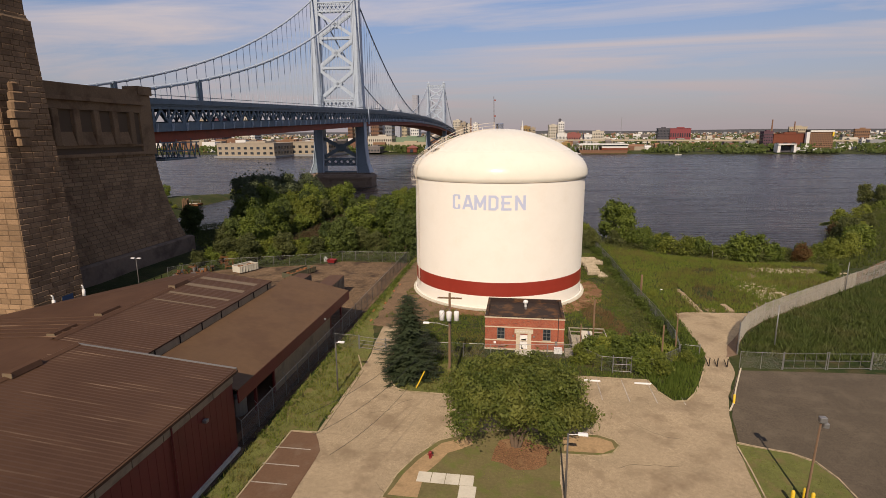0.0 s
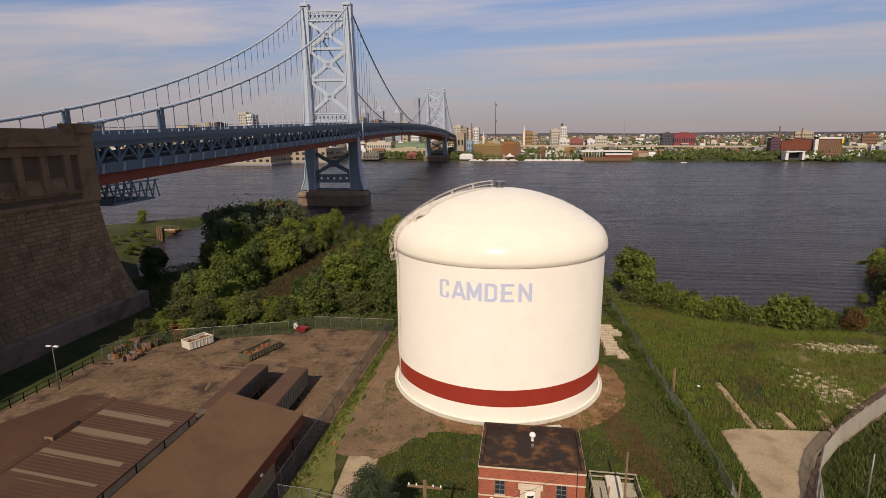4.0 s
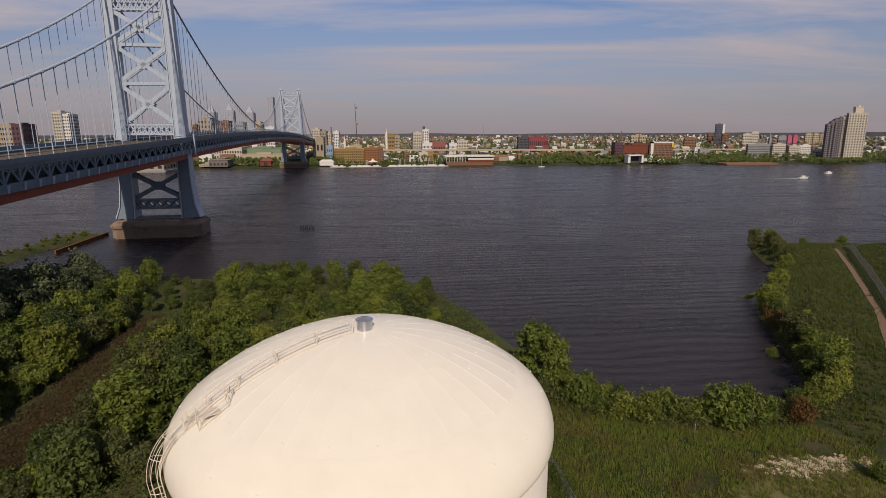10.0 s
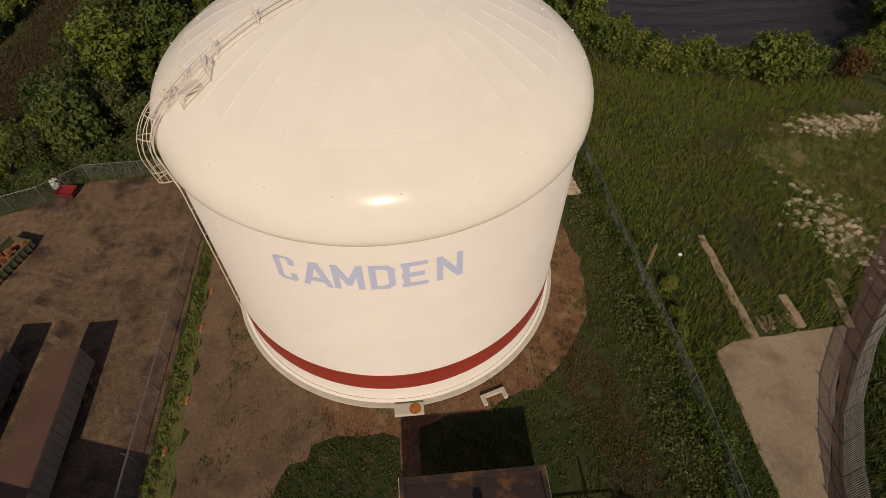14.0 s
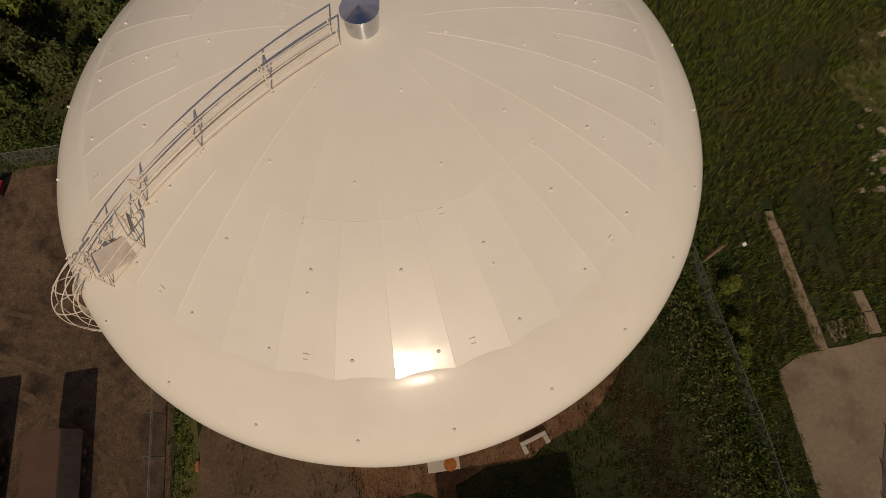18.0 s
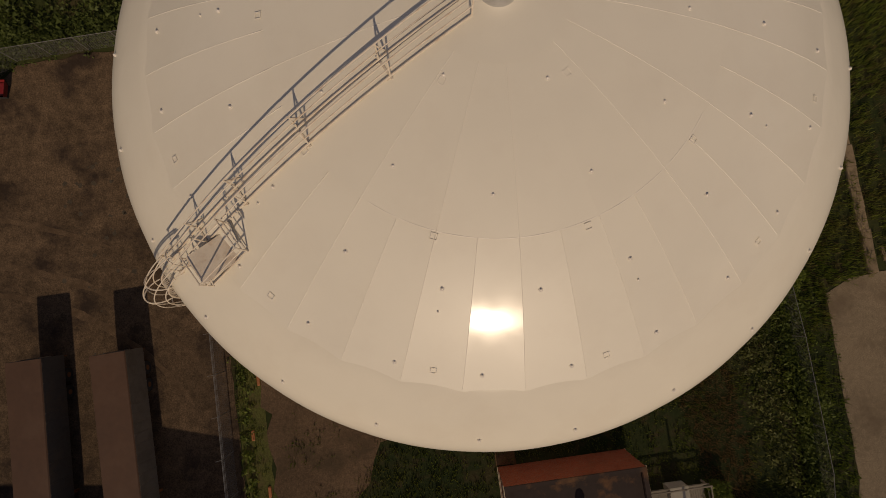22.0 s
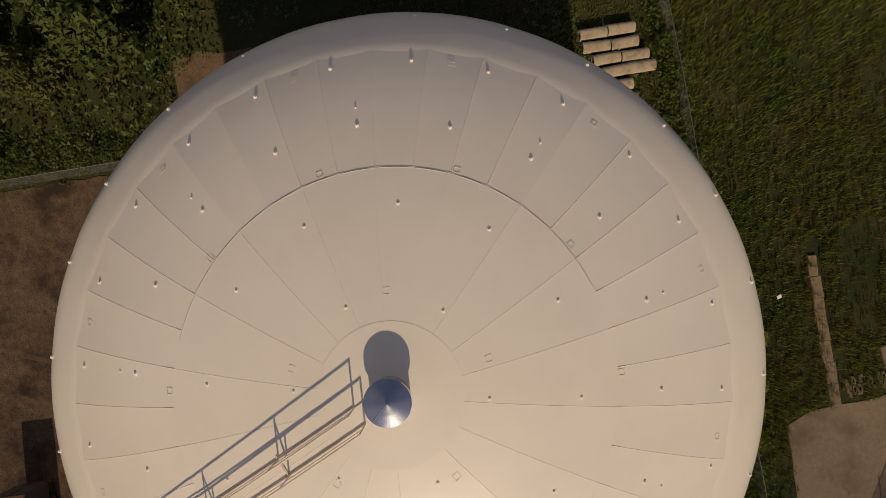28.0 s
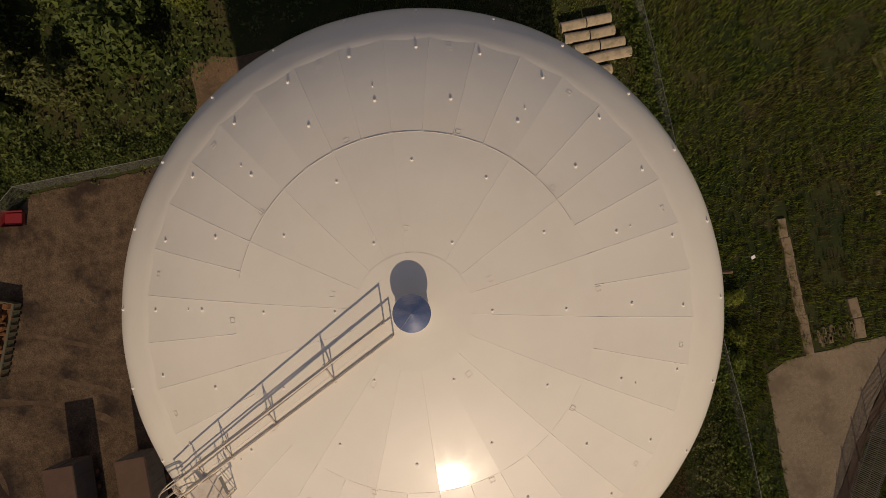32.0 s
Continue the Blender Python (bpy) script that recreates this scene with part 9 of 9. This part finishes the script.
for x, y, k, s in ((27, 49, 0, 1.2), (29.5, 44, 0, 0.75), (31, 38, 4, 1.1), (34, 35.5, 4, 1.0), (25, 40, 3, 0.8), (37, 33, 5, 1.0), (40, 33.5, 5, 1.2), (44, 35, 2, 0.62), (46.5, 33.5, 2, 0.55), (49, 33, 4, 1.1), (52, 32.5, 4, 1.15), (55, 32, 4, 1.1),
                   (58, 31.5, 4, 1.0), (61, 31.5, 4, 0.9), (63.5, 29.5, 6, 0.85), (66, 33.5, 4, 1.15), (69, 35, 2, 0.6), (72, 37.5, 2, 0.7), (75, 38.5, 5, 1.4), (78, 41, 5, 1.3), (80, 45, 4, 1.2), (85, 51, 4, 1.2), (87, 56, 5, 1.2),
                   (90, 62, 3, 0.95), (92.5, 68, 3, 0.9), (94, 74, 6, 1.2), (96, 80, 6, 1.1), (99, 84, 5, 1.2), (102, 90, 5, 1.1), (106, 93, 4, 1.0), (111, 97, 5, 1.0), (117, 104, 5, 1.1), (124, 112, 4, 1.0), (130, 120, 5, 1.0), (137, 127, 4, 1.1),
                   (142, 134, 3, 0.9), (147, 143, 3, 1.0), (151, 152, 3, 0.9), (147, 158, 3, 0.9), (153, 158, 0, 0.6), (160, 161, 4, 1.0), (170, 159, 4, 0.8), (184, 157, 4, 0.7), 
                   (61.2, 13.0, 4, 0.55), (33, 38, 0, 0.5), (41.5, 35.5, 0, 0.45), (56, 33.5, 3, 0.7), (48, 35, 0, 0.5), (64.5, 33, 7, 0.45), (36, 35, 7, 0.42), (88, 58, 0, 0.6), (97, 79, 7, 0.55), (82, 60, 4, 0.6), (101, 76, 3, 0.75), (83, 45, 3, 0.8), (98, 70, 5, 1.0), (39, 34, 3, 0.55), (43, 33, 4, 0.9), (50.5, 33.5, 3, 0.6), (53.5, 33.5, 0, 0.4), (59.5, 33, 2, 0.45), (62.5, 33, 3, 0.6), (34.5, 36.5, 2, 0.5)):
    plant(k, x + NP.normal() * 0.4, y + NP.normal() * 0.7, s * NP.uniform(0.72, 1.3), sz=NP.uniform(0.8, 1.35))
for x, y in scatter([(-152, 170), (-146, 165), (-136, 228), (-146, 226)], 4.0, 9):
    plant(5, x, y, NP.uniform(0.3, 0.6))
for x, y in scatter([(-140, 66), (-122, 80), (-133, 104), (-142, 112)], 5.5, 10):
    plant(int(NP.choice([4, 5])), x, y, NP.uniform(0.45, 0.75), sz=0.7)
plant(0, -153, 126, 0.62)
for x, y in scatter([(-64, 5), (-45, 15.5), (-42, 19), (-40, 26), (-62, 19)], 3.0, 23):
    plant(int(NP.choice([4, 5, 3])), x, y, NP.uniform(0.6, 1.0))
for x, y, s in ((-52, 95, 0.5), (-55.5, 101, 0.5), (-50, 103, 0.45), (-57, 94, 0.55), (-53, 109, 0.45), (-48, 97, 0.5), (-58, 108, 0.5), (-56, 116, 0.4), (-50, 112, 0.4), (-60, 118, 0.45)):
    plant(7, x, y, s)
for x, y, k, s in ((12.4, -32.2, 5, 0.55), (13.6, -31.6, 4, 0.5), (17.6, -32.4, 5, 0.75), (18.9, -31.2, 5, 0.7), (16.8, -31.2, 4, 0.5), (21.6, -29.5, 5, 0.5), (20.6, -27.8, 4, 0.5), (23.3, -29.9, 5, 0.45), (24.6, -7.5, 5, 0.4), (25.0, -4.0, 5, 0.4), (24.0, -9.5, 4, 0.4), (12.2, -30.3, 4, 0.75), (13.8, -30.0, 5, 0.8), (15.4, -30.6, 4, 0.85), (10.9, -31.0, 5, 0.6), (16.6, -29.4, 5, 0.8), (18.2, -29.9, 4, 0.9), (19.6, -29.2, 5, 0.85), (15.4, -27.4, 5, 0.6), (15.2, -24.6, 4, 0.5), (17.2, -33.0, 4, 0.7), (19.2, -33.4, 5, 0.7)):
    plant(k, x, y, s)

# the big spreading shade tree
lob = [(0, 0, 4.7, 3.9, 3.7, 2.5)]
rs = np.random.RandomState(42)
for i in range(38):
    a, q = i * 2.4, 1.6 + 4.0 * (i / 38) ** 0.6
    if q > 4.0 and math.sin(a) < -0.9:          # the crown opens over the bare soil
        continue
    lob.append((q * math.cos(a), q * math.sin(a) * 0.95, 2.7 + 4.6 * (1 - (q / 6.6) ** 2) + rs.uniform(-0.6, 0.6), 1.05 + rs.rand() * 0.75, 1.05 + rs.rand() * 0.75, 0.85 + rs.rand() * 0.5))
oak = thing("shade_tree", "broad round-crowned green shade tree on the island", "tree", at=(3.5, -50.3, 0.1))
for k, (dx, dy) in enumerate(((0.0, 0.0), (0.35, 0.1), (-0.3, 0.15), (0.1, 0.3))):
    part("trunk", Shape().tube([(dx * 0.6, dy * 0.6, -0.2), (dx * 2, dy * 2, 1.6), (dx * 5, dy * 5, 3.6)], 0.20, 8, 0.10), M_BARK, oak, "", True)
for i in range(12):
    l = lob[1 + i * 2]
    part("limb", Shape().tube([(0, 0, 1.3), (l[0] * 0.4, l[1] * 0.4, 2.9), (l[0] * 0.9, l[1] * 0.9, l[2])], 0.10, 6, 0.03), M_BARK, oak)
part("crown", leaf_cloud(lob, 34000, 0.22, 5), M_OAK, oak)

# the dark spruce
spruce = thing("spruce_tree", "dark blue-green conical spruce beside the drive", "tree", at=(-8.6, -37.4, 0))
part("trunk", Shape().tube([(0, 0, -0.2), (0, 0, 9.6)], 0.22, 8, 0.03), M_BARK, spruce)
sp, rs = Shape(), np.random.RandomState(8)
z = 0.5
while z < 9.7:
    R = (3.9 * (1 - z / 10.1) ** 0.60 + 0.12) * (1.0 if z > 1.4 else 0.72 + 0.2 * z) * rs.uniform(0.86, 1.1)
    n = max(6, int(R * 6.2))
    for k in range(n):
        a = 6.283 * (k + rs.rand() * 0.8) / n
        L = R * rs.uniform(0.66, 1.06) * (1 + 0.13 * math.sin(3 * a + z * 1.7) + 0.08 * math.sin(5 * a - z * 2.6))
        steps = max(3, int(L / 0.20))
        for i in range(steps):
            f_ = (i + 0.6) / steps
            c = Vector((math.cos(a) * L * f_, math.sin(a) * L * f_, z - 0.30 * L * f_ + 0.25 * L * f_ * f_))
            w_ = 0.36 * (1.15 - f_ * 0.7) + 0.08
            for sd in (-1, 1):
                out = Vector((math.cos(a + sd * 0.85), math.sin(a + sd * 0.85), -0.22 + rs.uniform(-.25, .15)))
                side = Vector((-math.sin(a), math.cos(a), rs.uniform(-0.2, 0.2))) * 0.10
                p = c + out * w_ * 1.4
                sp.quad(tuple(c - side), tuple(c + side), tuple(p + side * 0.4), tuple(p - side * 0.4))
    z += 0.29
part("crown", sp, M_SPRUCE, spruce)


# ---- grass and weeds ----
def blades(points, lo, hi, per, w, seed, lean=0.22, plain=False):
    """Tufts of tapering blades at the given places; one Shape."""
    rs = np.random.RandomState(seed)
    n = len(points) * per
    base = np.repeat(np.array(points, float), per, 0)
    base[:, :2] += rs.normal(size=(n, 2)) * 0.16
    h = rs.uniform(lo, hi, n)
    a = rs.uniform(0, 2 * math.pi, n)
    tip = base + np.stack([np.cos(a) * h * lean * rs.rand(n) * 2, np.sin(a) * h * lean * rs.rand(n) * 2, h], 1)
    b = rs.uniform(0, 2 * math.pi, n)
    side = np.stack([np.cos(b), np.sin(b), 0 * b], 1) * (w * rs.uniform(0.6, 1.4, n))[:, None]
    if plain:                                   # far weeds: one bent sliver a blade
        s = Shape()
        s.v = [tuple(p) for p in np.stack([base - side, base + side, tip], 1).reshape(-1, 3).tolist()]
        s.f = [(3 * i, 3 * i + 1, 3 * i + 2) for i in range(n)]
        return s
    mid = base * 0.45 + tip * 0.55 + np.stack([0 * h, 0 * h, h * 0.12], 1)
    q = np.stack([base - side, base + side, mid + side * 0.8, tip, mid - side * 0.8], 1).reshape(-1, 3)
    s = Shape()
    s.v = [tuple(p) for p in q.tolist()]
    s.f = [(5 * i, 5 * i + 1, 5 * i + 2, 5 * i + 3, 5 * i + 4) for i in range(n)]
    return s


PAVED = [[(30.62, -10.6), (31.38, -10.6), (31.38, 3.4), (30.62, 3.4)], [(34.9, -9.6), (36.0, -9.6), (36.0, -5.8), (34.9, -5.8)], lot, [(-19.9, 16.3), (-63.5, 16), (-63.5, -70), (-19.9, -70)], [(BX0 - .2, BY0 - 2.2), (BX1 + .2, BY0 - 2.2), (BX1 + .2, BY1 + .2), (BX0 - .2, BY1 + .2)], [(9.8, -29), (14.8, -29), (14.8, -23.4), (9.8, -23.4)]]
DEAD = [(13.2, -7.5), (15.4, -8.5), (17.4, -12), (18.6, -20), (18.4, -26.5), (15.2, -27), (14.4, -20), (13.0, -14)]
SOFT = [ring_out, DEAD, [(-17.4, -22), (-12.3, -22.2), (-8.2, -17.0), (-6.0, -15.6), (-7.5, -11.0), (-13.2, -3.5), (-14.2, 2), (-13.6, 10), (-12.6, 18), (-9, 24.6), (-18.6, 25.2), (-18.9, 8), (-17.7, -10)]]


def field(name, poly, density, lo, hi, per, w, material, label, seed, patch=None, lean=0.22, plain=False):
    rs = np.random.RandomState(seed)
    xs, ys = [p[0] for p in poly], [p[1] for p in poly]
    area = (max(xs) - min(xs)) * (max(ys) - min(ys))
    pts = []
    for _ in range(int(area * density)):
        x, y = rs.uniform(min(xs), max(xs)), rs.uniform(min(ys), max(ys))
        if not in_poly(x, y, poly) or math.hypot(x - TANK_AT[0], y - TANK_AT[1]) < 15.1 or any(in_poly(x, y, p) for p in PAVED):
            continue
        if any(in_poly(x, y, p) for p in SOFT) and rs.rand() > 0.06 + 1.6 * max(0.0, noise.noise(Vector((x * 0.30, y * 0.30, 5.0)))):
            continue
        if patch is not None and noise.noise(Vector((x * patch[0], y * patch[0], patch[1]))) < patch[2]:
            continue
        pts.append((x, y, land_z(x, y) - 0.03))
    return tagged(solo(name, blades(pts, lo, hi, per, w, seed, lean, plain), material, label, "grass"), kind="stuff")


F_MEADOW = [(23.6, -26), (26.9, -11), (39.5, -9.5), (47, -2), (60, 11), (66, 20), (64, 29), (52, 31.5), (40, 31.5), (31, 36), (25, 44), (21, 40), (22.3, 2), (23.2, -14)]
field("meadow_grass", F_MEADOW, 7.0, 0.30, 0.75, 6, 0.028, M_MEADOW, "tall green meadow grass and weeds", 51, patch=(0.16, 4.0, -0.45))
field("meadow_straw", F_MEADOW, 2.2, 0.32, 0.80, 6, 0.022, M_STRAW, "dry straw-coloured grass stems", 52, patch=(0.10, 9.0, -0.05))
F_COMP = [(-12, -34.95), (18, -34.95), (23, -29), (22.4, 2), (21.5, 30), (10, 30), (-6, 27), (-14, 24), (-16.5, -21), (-11, -32.48), (-8.6, -40.95), (2, -40.95), (2, -34.95)]
field("compound_grass", F_COMP, 8.0, 0.14, 0.40, 6, 0.030, M_WEED, "rough cut green grass inside the tank compound", 53, patch=(0.20, 2.0, -0.55))
field("compound_straw", F_COMP, 2.4, 0.10, 0.30, 6, 0.022, M_STRAW, "dry grass patches inside the compound", 54, patch=(0.12, 6.0, -0.08))
field("lawn_grass", [(-11.2, -33.71), (2.0, -34.33), (2.0, -41.15), (-8.6, -41.05), (-10.2, -39.15)], 6.0, 0.06, 0.16, 6, 0.022, M_WEED, "mown lawn by the drive", 55)
F_EASTW = [(x + 0.4, y - 0.4) for x, y in SCREEN] + [(196, 154), (250, 150), (250, 60), (140, -26.5), (70, -27)]
field("east_weeds", F_EASTW, 0.9, 0.4, 1.0, 10, 0.12, M_WEED_D, "dense dark green weeds behind the screen fence", 56, lean=0.5, plain=True)
F_BANK = [(66, 20), (78, 28), (92, 43), (119, 75), (150, 118), (166, 142), (190, 154), (168, 158), (150, 160), (140, 134), (116, 104), (96, 76), (84, 50), (68, 34)]
field("near_east_weeds", [(x + 0.4, y - 0.4) for x, y in SCREEN[:8]] + [(88, 12), (66, -27)], 4.0, 0.35, 0.95, 10, 0.06, M_WEED_D, "dense dark green weeds beside the screen fence", 63, lean=0.5, plain=True)
field("bank_grass", F_BANK, 1.5, 0.35, 0.8, 7, 0.055, M_BANK, "long green grass on the river bank", 57)
field("tongue_grass", [(17.8, -35.0), (18.4, -37.8), (19.3, -39.6), (20.5, -39.3), (21.8, -37.5), (23.3, -34.4), (25.5, -29), (25.9, -26.5), (23.4, -26), (19, -30)], 9.0, 0.35, 0.8, 8, 0.034, M_TONGUE, "bright tongue of long grass in the lot", 58)
SOFT_SAVE = SOFT
SOFT = []
field("dead_grass", DEAD, 17.0, 0.12, 0.40, 6, 0.024, M_BROWNGRASS, "strip of brown dead grass inside the compound", 66, patch=(0.5, 3.0, -0.6), lean=0.4)
field("slab_edge_grass", [(22.9, -7), (27.6, -7), (27.6, -12), (26.9, -27), (22.9, -29)], 8.0, 0.18, 0.5, 6, 0.030, M_TONGUE, "long green grass between the fence and the slab", 67)
field("track_weeds", SOFT_SAVE[2], 2.2, 0.05, 0.16, 5, 0.022, M_WEED, "thin weeds creeping over the gravel track", 64, patch=(0.28, 1.0, 0.10))
field("soil_weeds", ring_out, 1.6, 0.06, 0.2, 5, 0.022, M_STRAW, "dry weeds on the bare soil ring", 65, patch=(0.35, 3.0, 0.08))
SOFT = SOFT_SAVE
PAVED_SAVE = PAVED
PAVED = []
field("verge_grass", [(-19.7, -60.7), (-17.3, -60.7), (-17.1, -49.9), (-14.5, -49.8), (-14.4, -36.7), (-17.7, -30), (-17.8, -22), (-18.9, 8), (-18.8, 26), (-19.6, 26)], 5.0, 0.12, 0.42, 7, 0.032, M_WEED, "weedy green verge beside the yard fence", 59)
field("island_grass", [(-3.3, -54.55), (-2, -51.95), (0.2, -48.95), (7.4, -47.75), (7.0, -50.85), (6.8, -70.95), (1.0, -70.95), (1.0, -54.55)], 3.0, 0.14, 0.26, 6, 0.022, M_WEED, "thin olive grass on the island", 60, patch=(0.3, 2.0, -0.25))
field("corner_grass", [(22.7, -47.3), (26.5, -48.3), (27.9, -49.3), (28.4, -51.4), (28.5, -70), (21.4, -70), (22.2, -50)], 3.5, 0.08, 0.22, 6, 0.024, M_WEED, "grass verge under the flood light", 61)
PAVED = PAVED_SAVE
# vines over the compound fence and the yard fence, and low creepers under the trees


def creeper(name, line, n, width, top, size, material, label, seed):
    rs, s = np.random.RandomState(seed), []
    seg = list(zip(line, line[1:]))
    for _ in range(n):
        (ax, ay), (bx, by) = seg[rs.randint(len(seg))]
        k = rs.rand()
        x, y = ax + (bx - ax) * k + rs.normal() * width, ay + (by - ay) * k + rs.normal() * width
        s.append((x, y, land_z(x, y) + rs.rand() ** 1.3 * top * (0.55 + 0.45 * math.sin(x * 0.9 + y * 0.7)), size, size, size))
    c = leaf_cloud(s, n * 4, 0.22 if size < 0.4 else 0.29, seed, 0.2)
    return tagged(solo(name, c, material, label, "creeper"), kind="stuff")


creeper("fence_vines", [(21.0, 36), (21.9, 18), (22.3, 2)], 2800, 0.6, 1.6, 0.36, M_LEAF[0], "green vines smothering the fence", 71)
creeper("fence_vines", [(22.3, 2), (23.3, -14), (23.4, -24), (22.6, -29.4)], 3000, 0.6, 1.5, 0.36, M_LEAF[0], "green vines smothering the fence", 72)
creeper("yard_vines", [(-20.5, 18.0), (-34.5, 18.2), (-40.0, 16.2), (-56, 8.6), (-63, 1.8)], 3600, 0.9, 1.5, 0.35, M_LEAF[1], "green creepers along the yard fence", 73)
creeper("clearing_creeper", [(-50, 19), (-50, 32), (-52, 45), (-54, 66), (-55, 88)], 9000, 2.8, 0.6, 0.35, M_BROWNLEAF, "brownish dying creeper over the clearing", 74)
creeper("compound_weeds", [(20.9, -26), (20.7, -12), (20.3, 4), (18.5, 18), (12, 25)], 1500, 0.9, 0.45, 0.3, M_LEAF[3], "leafy green weeds inside the compound", 78)
creeper("yard_edge_weeds", [(-19.0, 16), (-19.1, 0), (-19.2, -20), (-19.0, -52)], 550, 0.3, 0.5, 0.25, M_LEAF[0], "weeds along the yard fence", 75)
under = [(x, y) for x, y in scatter([(-92, 40), (-64, 18), (-40, 18), (-21, 19), (-14, 27), (8, 29), (22, 33), (24, 80), (12, 116), (-28, 130), (-78, 128), (-90, 95)], 1.55, 12, 9000)]
rsu = np.random.RandomState(13)
und = leaf_cloud([(x, y, land_z(x, y) + 0.5 + rsu.rand() * 0.6, 1.25, 1.25, 0.7 + rsu.rand() * 0.6) for x, y in under if not in_poly(x, y, CLEAR)], 52000, 0.36, 14, 0.2)
tagged(solo("undergrowth", und, M_LEAF[1], "dark tangled undergrowth below the riverside trees", "undergrowth"), kind="stuff")
creeper("bank_scrub", [(24, 42), (31, 36), (44, 33), (60, 31.5), (68, 35), (80, 44), (90, 62), (98, 82), (116, 103), (140, 131), (152, 158)], 6500, 1.7, 2.3, 0.55, M_LEAF[3], "mixed scrub along the cove edge", 76)
# floating green island and old pilings in the river
creeper("fence_foot_weeds", [(x - 1.3, y + 1.3) for x, y in SCREEN[6:]], 1300, 0.45, 0.5, 0.35, M_LEAF[1], "dark weeds between the path and the screen fence", 79)
creeper("reed_islet", [(100.5, 96), (104.5, 96.5)], 220, 0.5, 0.3, 0.4, M_LEAF[2], "small green reed islet in the cove", 77).location = (0, 0, 6.3 + WATER_Z)
for k in range(7):
    solo("river_piling", Shape().tube([(-42 + k * 1.05, 232 + (k % 3) * 0.8, -8), (-42 + k * 1.05, 232 + (k % 3) * 0.8, -2.2 + 0.5 * (k % 2))], 0.3, 8), M_DARK, "old dark timber piling in the river", "piling", "river pilings")
wharf = thing("timber_wharf", "old rusty sheet-pile wharf edge on the far spit", "wharf")
for k in range(10):
    part("pile_plank", Shape().box(-131.6 + 0.02 * k, 186 + k * 4.2, -8, -131.0, 190 + k * 4.2, -2.4), M_RUST, wharf)
pier_ = thing("old_pier", "low rusty pier deck with a thin rail across the side channel", "pier")
part("deck", Shape().box(-170, 122.5, -3.2, -136, 126.5, -2.3), M_RUST, pier_)
part("kerb_beam", Shape().box(-170, 122.2, -2.3, -136, 122.6, -1.9), M_CONC2, pier_, "pale kerb beam")
for k in range(9):
    part("rail_post", Shape().box(-169 + k * 4, 126.2, -2.3, -168.85 + k * 4, 126.35, -1.1), M_GALV, pier_)
part("rail", Shape().box(-169, 126.22, -1.15, -136.8, 126.33, -1.05), M_GALV, pier_)
for k in range(6):
    solo("channel_piling", Shape().tube([(-134.4 + 0.9 * (k % 3), 109.4 + 1.1 * (k // 3), -8), (-134.2 + 0.85 * (k % 3), 109.5 + 1.0 * (k // 3), 1.2 + 0.5 * (k % 2))], 0.35, 8), M_WOODP, "tall old timber piling in the side channel", "piling", "channel pilings")
